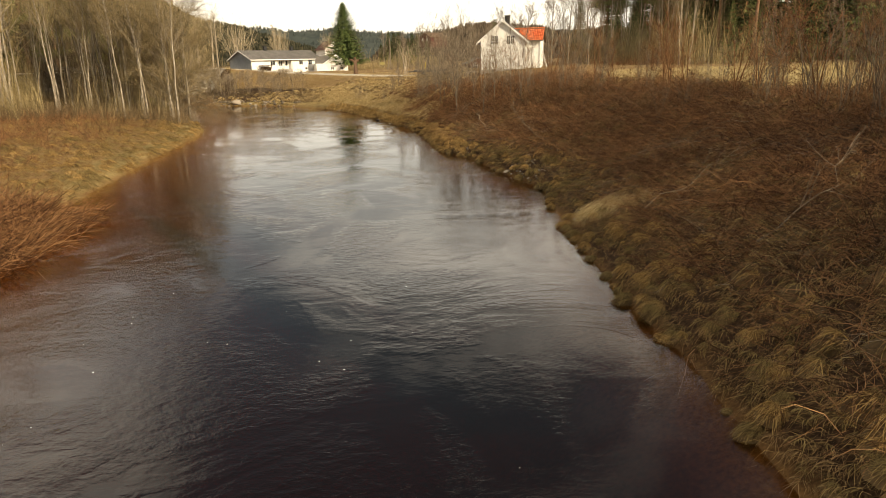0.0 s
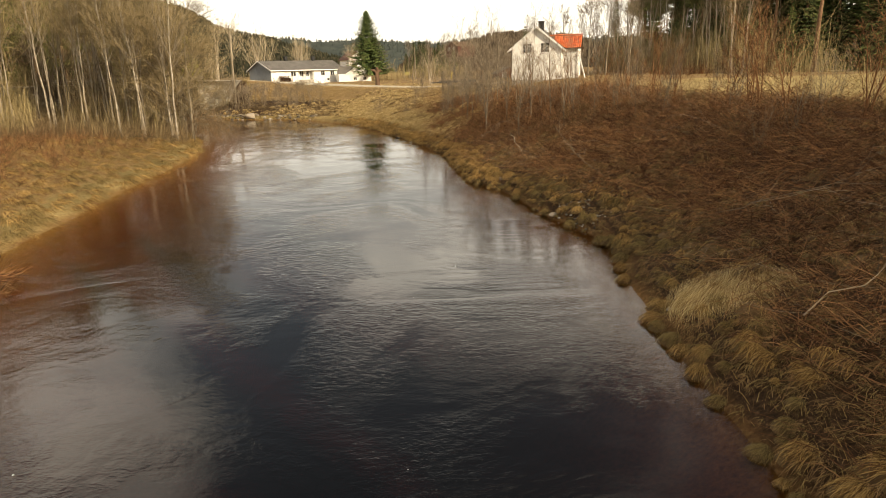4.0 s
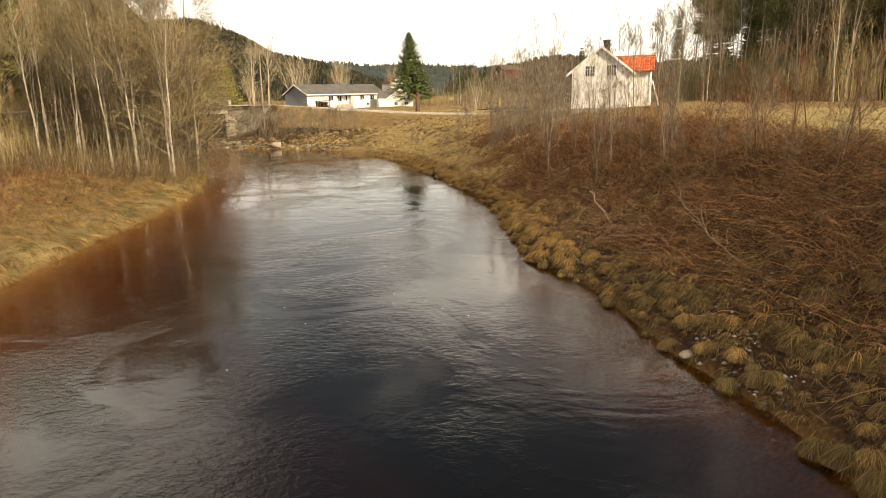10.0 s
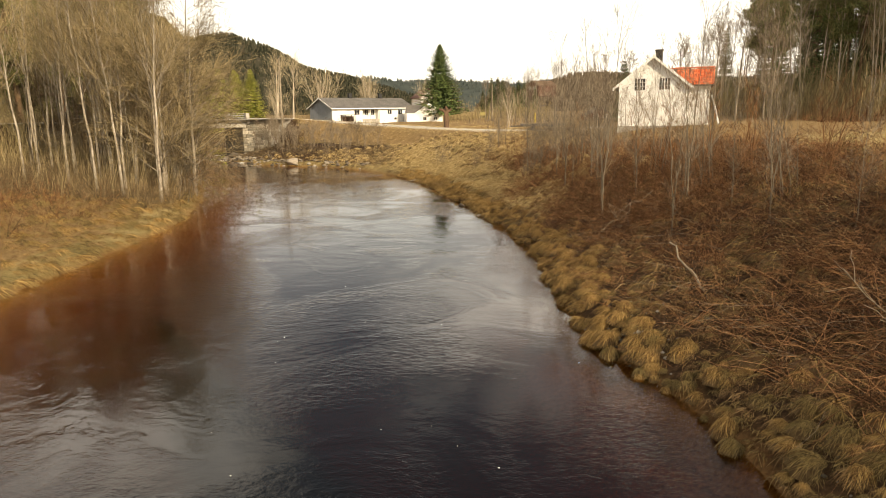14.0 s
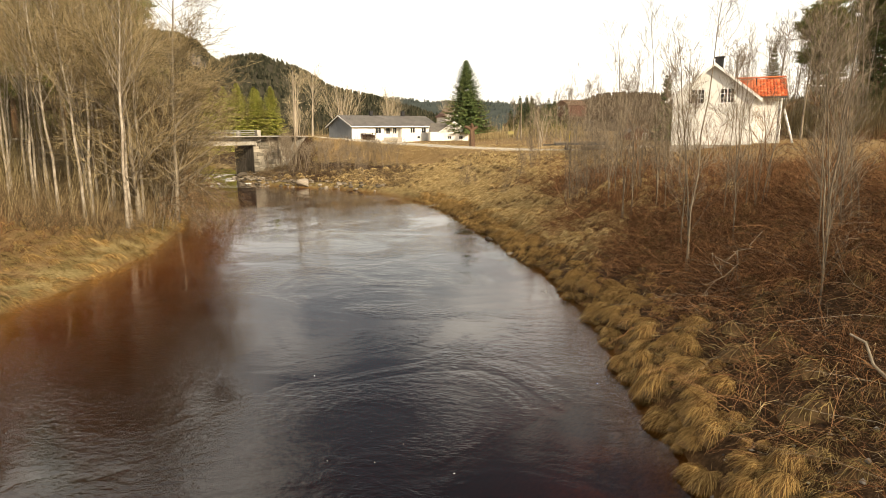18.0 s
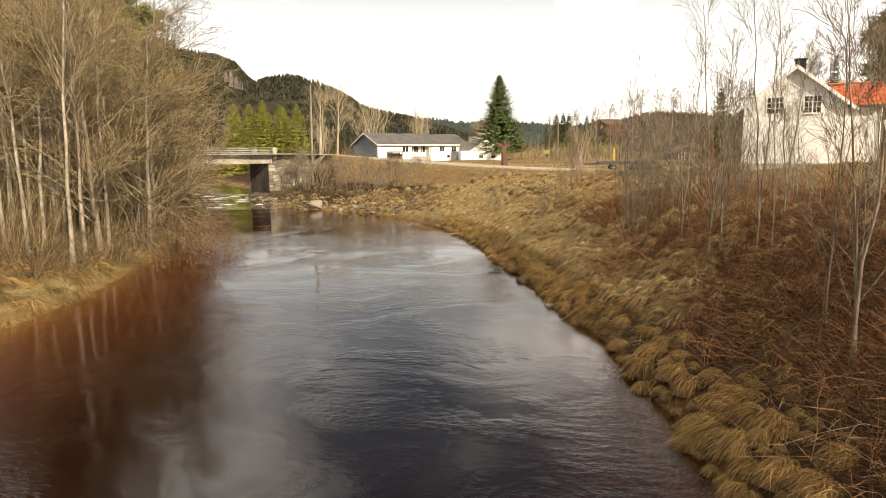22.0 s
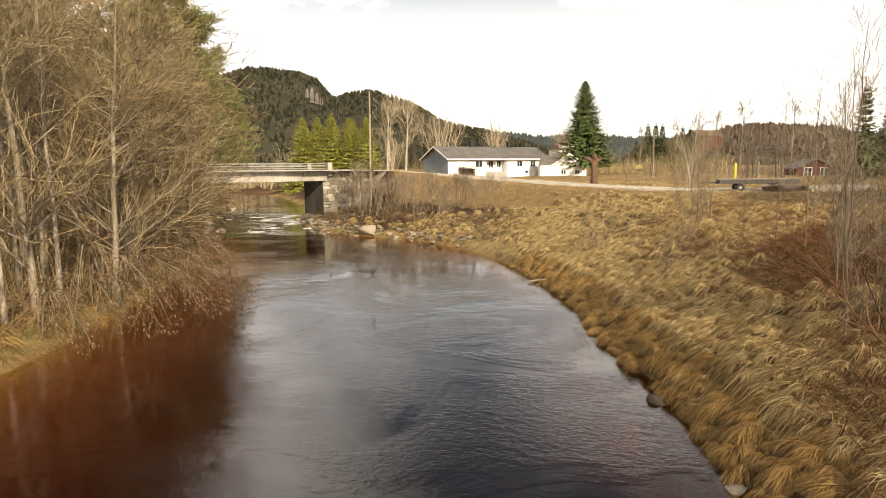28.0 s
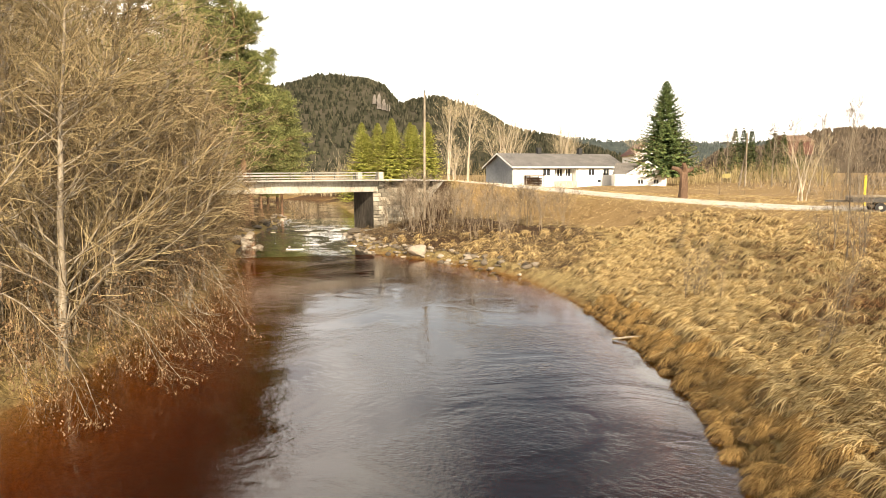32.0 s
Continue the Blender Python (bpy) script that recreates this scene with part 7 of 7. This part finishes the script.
thicket(5200, 37, 52, 84, 160, lambda x, y, dr, dl: np.where(x > 38.5, 0.9, 0), M["twig_tan"], "tall pale leafless trees in the sun before the forest", 10.5, r7, 0.022, flat=0.16, lift=1.3, bush=5, lean=0)
thicket(4200, 40, 56, 78, 165, lambda x, y, dr, dl: np.where(x > 41 + 0.0 * y, 0.9, 0), M["twig_tan"], "tan leafless undergrowth along the forest edge", 4.6, r7, 0.016, flat=0.35, lift=1.3, bush=6, lean=0)
thicket(2600, 24, 46, 76, 110, lambda x, y, dr, dl: np.exp(-(((x - 34) / 6) ** 2 + ((y - 92) / 9) ** 2)), M["twig_red"], "rust-brown willow scrub at the far edge of the meadow", 2.8, r7, 0.014, flat=0.5, lift=1.0, bush=4, lean=0)
thicket(5200, -8, 50, 112, 175, lambda x, y, dr, dl: np.where((dr > 20) & (y > 122 + 0.2 * x), 0.35, 0) * np.where((x > -2), 1, 0.15), M["twig_grey"], "grey-brown scrub beyond the gravel yard", 3.4, r7, 0.018, flat=0.4, lift=1.2, bush=4, lean=0)

thicket(3400, -128, -86, 190, 208, lambda x, y, dr, dl: np.where(dr > 3, 0.9, 0), M["twig_pale"], "pale leafless wood along the far bend of the river", 8.5, r7, 0.03, flat=0.16, lift=1.2, bush=4, lean=0)
thicket(1500, -68, -26, 168, 196, lambda x, y, dr, dl: np.where(dr > 3, 0.9, 0), M["twig_olive"], "brown leafless scrub behind the bungalow", 6.0, r7, 0.022, flat=0.2, lift=1.2, bush=4, lean=0)

thicket(2600, -17, 8, 168, 188, lambda x, y, dr, dl: np.full(len(x), 0.9), M["twig_tan"], "tan leafless scrub along the far edge of the meadow", 4.5, r7, 0.018, flat=0.25, lift=1.2, bush=4, lean=0)

thicket(5000, -68, -44, 78, 104, lambda x, y, dr, dl: np.where(dl > 1.0, 0.9, 0), M["twig_tan"], "leafless scrub beside the far end of the bridge", 3.2, r7, 0.012, flat=0.5, lift=1.0, bush=4, lean=0)
thicket(42000, -3, 8, 43, 64, lambda x, y, dr, dl: np.where((dr > 1.8) & (dr < 8), np.clip(0.8 + 0.5 * waves(x, y, 3.0, 6.0), 0, 1) * np.clip((dr - 1.6) / 1.2, 0, 1), 0), M["twig_red"], "dark rust-brown brush spreading over the tussocks", 1.1, np.random.default_rng(77), 0.006, lift=0.65)


# ---- stones ----
def stone_mesh(seed):
    r = np.random.default_rng(seed)
    bm = bmesh.new()
    bmesh.ops.create_icosphere(bm, subdivisions=2, radius=0.5)
    sx, sy, sz = r.uniform(0.8, 1.3), r.uniform(0.7, 1.0), r.uniform(0.45, 0.7)
    cut = [unit(r.normal(size=3)) for _ in range(6)]
    for v in bm.verts:
        p = np.array(v.co)
        for c in cut:
            over = p @ c - 0.30
            if over > 0:
                p = p - c * over * 0.85
        v.co = (p[0] * sx, p[1] * sy, p[2] * sz)
    me = bpy.data.meshes.new("stone")
    bm.to_mesh(me)
    bm.free()
    me.materials.append(M["stone"])
    return me


stones = [stone_mesh(300 + k) for k in range(8)]


def stone(x, y, size, turn, n, label, group, sink=0.12):
    z = max(float(ground_z(np.array([x]), np.array([y]))[0]), -0.15)
    ob = tagged(new("rock", stones[n % 8]), label, "rock", group)
    ob.matrix_basis = Matrix.Translation((x, y, z + size * (0.25 - sink))) @ Matrix.Rotation(turn, 4, "Z") @ Matrix.Diagonal((size, size, size, 1))


r8 = np.random.default_rng(88)
for k in range(210):
    u = r8.random()
    seg = np.array([(-18.0, 91.2), (-23.4, 95), (-28, 97.2), (-33, 99.3), (-37, 102.3), (-41.4, 107.5), (-44.6, 112.6)])
    s = u * 5.99
    i = int(s)
    p = seg[i] + (s - i) * (seg[i + 1] - seg[i])
    n = unit(np.array([[seg[i + 1][1] - seg[i][1], -(seg[i + 1][0] - seg[i][0])]]))[0]
    off = r8.uniform(-0.3, 1.6)
    stone(p[0] + n[0] * off, p[1] + n[1] * off, 0.24 + 0.5 * r8.random() ** 1.6, r8.random() * 6.3, k, "pale rounded boulder at the foot of the far bank", "stones along the far bank")
stone(-28.7, 97.9, 2.0, 0.4, 3, "large flat boulder at the foot of the far bank", "stones along the far bank")
stone(-41.8, 110.0, 1.8, 1.1, 5, "flat boulder in the water before the abutment", "stones along the far bank")
stone(-43.6, 111.2, 1.5, 2.0, 2, "flat boulder in the water before the abutment", "stones along the far bank")
for k in range(80):
    u = r8.random()
    y = 98 + 34 * u
    x = np.interp(y, LEFT_BANK[:, 1], LEFT_BANK[:, 0]) - r8.uniform(-2.2, 2.5)
    stone(x, y, 0.35 + 0.9 * r8.random() ** 2, r8.random() * 6.3, k, "weathered boulder on the shore under the bridge", "stones under the bridge")
for x, y, s in ((-4.35, 62.0, 0.62), (-3.8, 62.9, 0.5), (-2.95, 57.7, 0.45), (4.9, 13.3, 0.2), (5.2, 13.5, 0.16), (5.25, 13.0, 0.18), (4.4, 24.8, 0.4), (-1.3, 50.3, 0.3)):
    stone(x, y, s, s * 9, int(s * 40), "pale stone at the water's edge", "stones at the water's edge", 0.0)


def pebbles(n, cx, cy, sx, sy, r, label):
    x, y = cx + sx * r.normal(size=n), cy + sy * r.normal(size=n)
    dr, dl = banks(x, y)
    ok = np.maximum(dr, dl) > -0.4
    x, y = x[ok], y[ok]
    z = lay(x, y)
    s = 0.03 + 0.06 * r.random(len(x)) ** 2
    base = np.array([(1, 0, 0), (0, 1, 0), (-1, 0, 0), (0, -1, 0), (0, 0, 0.7), (0, 0, -0.6)], float)
    F0 = np.array([(0, 1, 4), (1, 2, 4), (2, 3, 4), (3, 0, 4), (1, 0, 5), (2, 1, 5), (3, 2, 5), (0, 3, 5)])
    V = np.stack([x, y, z + 0.02], 1)[:, None] + base[None] * s[:, None, None] * (0.7 + 0.6 * r.random((len(x), 6, 1)))
    F = (F0[None] + 6 * np.arange(len(x))[:, None, None]).reshape(-1, 3)
    tagged(new("pebbles", mesh_of("pebbles", V.reshape(-1, 3), F, M["pebble"], True)), label, "pebbles", kind="stuff")


pebbles(220, 5.2, 24.2, 0.9, 1.6, r8, "small pale stones on the muddy shore")
pebbles(110, 7.4, 26.0, 1.4, 1.0, r8, "small pale stones among the sedge")
pebbles(140, 2.2, 34.5, 0.8, 1.4, r8, "small pale stones on the muddy shore")
pebbles(900, -38, 105.5, 4.5, 3.0, r8, "shingle at the foot of the far bank")


# ---- fallen wood ----
def fallen(name, pts, rad, material, label, seed, twigs=10):
    r = np.random.default_rng(seed)
    pts = np.array(pts, float)
    pts[:, 2] += np.maximum(lay(pts[:, 0], pts[:, 1]), 0)
    t = np.linspace(0, 1, 8)
    P = np.stack([np.interp(t, np.linspace(0, 1, len(pts)), pts[:, k]) for k in range(3)], 1)
    P[1:-1] += r.normal(size=(6, 3)) * 0.02 * np.linalg.norm(pts[-1] - pts[0])
    R = rad * (1 - 0.6 * t)
    ob = thing(name, label, "branch")
    v, f = tubes(P[None], R[None], 6)
    part_of("stem", mesh_of("stem", v, f, material, True), ob)
    if twigs:
        Q, S = grow(P[None], R[None], twigs, r, 0.3, 1.0, 0.6, (0.15, 0.4), 0.1, 5, 0.05)
        v, f = tubes(Q, np.maximum(S, 0.006), 4)
        part_of("twig_spray", mesh_of("twig_spray", v, f, material), ob, kind="stuff")


fallen("driftwood", [(-10.6, 77.9, 0.06), (-9.5, 78.0, 0.14), (-8.5, 78.1, 0.2)], 0.05, M["wood_grey"], "bare driftwood branch lying from the bank into the water", 1, 4)
fallen("fallen_branch", [(7.0, 26.4, 0.1), (6.2, 28.2, 1.0), (5.4, 30.0, 2.4)], 0.016, M["twig_grey"], "dead leaning sapling on the bank", 2, 14)
fallen("fallen_branch", [(8.2, 17.5, 0.5), (9.4, 16.0, 0.8), (11.5, 14.0, 1.2)], 0.016, M["twig_grey"], "bare grey branch lying across the brush", 3, 16)
fallen("fallen_branch", [(6.6, 9.5, 0.5), (8.6, 10.0, 0.7), (10.5, 11.4, 0.9)], 0.016, M["twig_grey"], "bare grey branch lying across the brush", 4, 14)
fallen("fallen_branch", [(7.4, 4.2, 0.4), (9.5, 4.9, 0.7), (11.2, 6.5, 1.0)], 0.016, M["twig_grey"], "bare grey branch lying across the brush", 5, 16)
fallen("fallen_branch", [(4.6, 35.6, 0.05), (4.4, 36.8, 0.4), (4.1, 38.0, 1.0)], 0.05, M["wood_grey"], "broken pale branch sticking out of the grass", 6, 0)
fallen("fallen_branch", [(0.6, 57.5, 0.5), (-0.4, 60.0, 1.6), (-1.0, 62.5, 2.6)], 0.035, M["twig_red"], "thin leaning stem above the brush", 7, 12)
fallen("fallen_branch", [(5.4, 47.0, 0.6), (4.0, 44.5, 0.9), (2.6, 42.6, 0.8)], 0.016, M["twig_grey"], "bare grey branch reaching towards the water", 8, 16)
fallen("fallen_branch", [(-29.5, 73.5, 1.6), (-27.2, 73.0, 1.6), (-25.0, 72.0, 1.0)], 0.035, M["bark_grey"], "long bare bough hanging over the water", 10, 26)
fallen("fallen_branch", [(-31.5, 77.0, 2.2), (-29.2, 76.5, 2.1), (-27.0, 75.0, 1.2)], 0.035, M["bark_grey"], "long bare bough hanging over the water", 11, 26)
fallen("brush_heap", [(-17.5, 15.5, 0.3), (-15.8, 16.5, 0.5), (-14.2, 17.6, 0.3)], 0.05, M["twig_red"], "fallen brown bush drooping into the water at the grassy bank", 12, 60)


def leafy_bough(x, y, reach, seed):
    """A thin bough hanging from the bank over the water, with last year's leaves at its tips."""
    r = np.random.default_rng(seed)
    ob = thing("hanging_bough", "thin bare bough with withered leaves hanging over the water", "branch", Matrix.Translation((x, y, 0)), "boughs over the water")
    t = np.linspace(0, 1, 8)
    lift = r.uniform(1.2, 3.2)
    P = np.stack([reach[0] * t, reach[1] * t, lift + 0.7 * np.sin(t * 2.4) - (lift + 0.1) * t**2.2], 1) + r.normal(size=(8, 3)) * 0.05
    P[0, 2] = float(lay(x, y)[0]) - 0.1
    R = 0.028 * (1 - 0.8 * t)
    v, f = tubes(P[None], R[None], 5)
    part_of("stem", mesh_of("stem", v, f, M["bark_grey"], True), ob)
    Q, S = grow(P[None], R[None], 64, r, 0.15, 1.0, 0.7, (0.18, 0.42), -0.18, 5, 0.06)
    Q[..., 2] = np.maximum(Q[..., 2], 0.05)
    v, f = tubes(Q, np.maximum(S, 0.004), 3)
    part_of("twig_spray", mesh_of("twig_spray", v, f, M["twig_brown"]), ob, kind="stuff")
    c = np.repeat(np.concatenate([Q[:, -1], Q[::2, 3]]), 3, 0)
    c = c + r.normal(size=c.shape) * 0.05
    d = unit(np.array([0, 0, -1.0]) + 0.5 * r.normal(size=c.shape)) * (0.06 + 0.07 * r.random((len(c), 1)))
    s = unit(np.cross(d, r.normal(size=c.shape))) * 0.022
    V = np.stack([c, c + d * 0.5 + s, c + d, c + d * 0.5 - s], 1).reshape(-1, 3)
    part_of("withered_leaves", mesh_of("withered_leaves", V, np.arange(len(V)).reshape(-1, 4), M["leaf_brown"]), ob, kind="stuff")


for n, (y, dx, dy) in enumerate(((61.5, 2.2, -0.5), (63.5, 2.8, 0.3), (65.2, 3.0, -0.8), (66.8, 3.4, 0.2), (68.3, 3.2, -0.6), (69.8, 3.8, -0.2), (71.4, 3.4, -1.0), (72.6, 3.6, 0.3), (74.2, 3.0, -0.9), (76.0, 3.2, -0.4), (78.2, 2.8, -0.8), (80.8, 2.6, -0.6))):
    leafy_bough(float(np.interp(y, LEFT_BANK[:, 1], LEFT_BANK[:, 0])) - 0.5, y, (dx * 1.45, dy * 1.6), 700 + n)
    leafy_bough(float(np.interp(y + 0.8, LEFT_BANK[:, 1], LEFT_BANK[:, 0])) - 1.2, y + 0.8, (dx * 1.15, dy - 0.9), 740 + n)
thicket(9000, -18.0, -14.4, 9.0, 17.5, lambda x, y, dr, dl: np.where(dl > -1.4, 0.9, 0), M["twig_red"], "fallen brown bush drooping into the water", 2.0, r8, 0.012, flat=1.0, lift=0.7)


def specks(n, r):
    """Flecks of foam drifting on the open water."""
    cx, cy = r.uniform(-9, 1, 26), r.uniform(-8, 46, 26)
    k = r.integers(0, 26, n)
    x, y = cx[k] + 0.6 * r.normal(size=n), cy[k] + 1.0 * r.normal(size=n)
    a = np.arange(6) / 6 * 6.283
    rad = (0.008 + 0.012 * r.random(n) ** 2)[:, None] * (0.7 + 0.6 * r.random((n, 6)))
    ring = np.stack([x[:, None] + rad * np.cos(a), y[:, None] + rad * np.sin(a), np.full((n, 6), 0.004)], -1)
    top = np.stack([x, y, np.full(n, 0.014)], -1)
    V = np.concatenate([ring, top[:, None]], 1).reshape(-1, 3)
    b = (np.arange(n) * 7)[:, None]
    j = np.arange(6)
    F = np.stack([b + j, b + (j + 1) % 6, np.broadcast_to(b + 6, (n, 6))], -1).reshape(-1, 3)
    tagged(new("foam_flecks", mesh_of("foam_flecks", V, F, M["foam"])), "small white foam flecks drifting on the water", "foam", kind="stuff")


specks(60, r8)
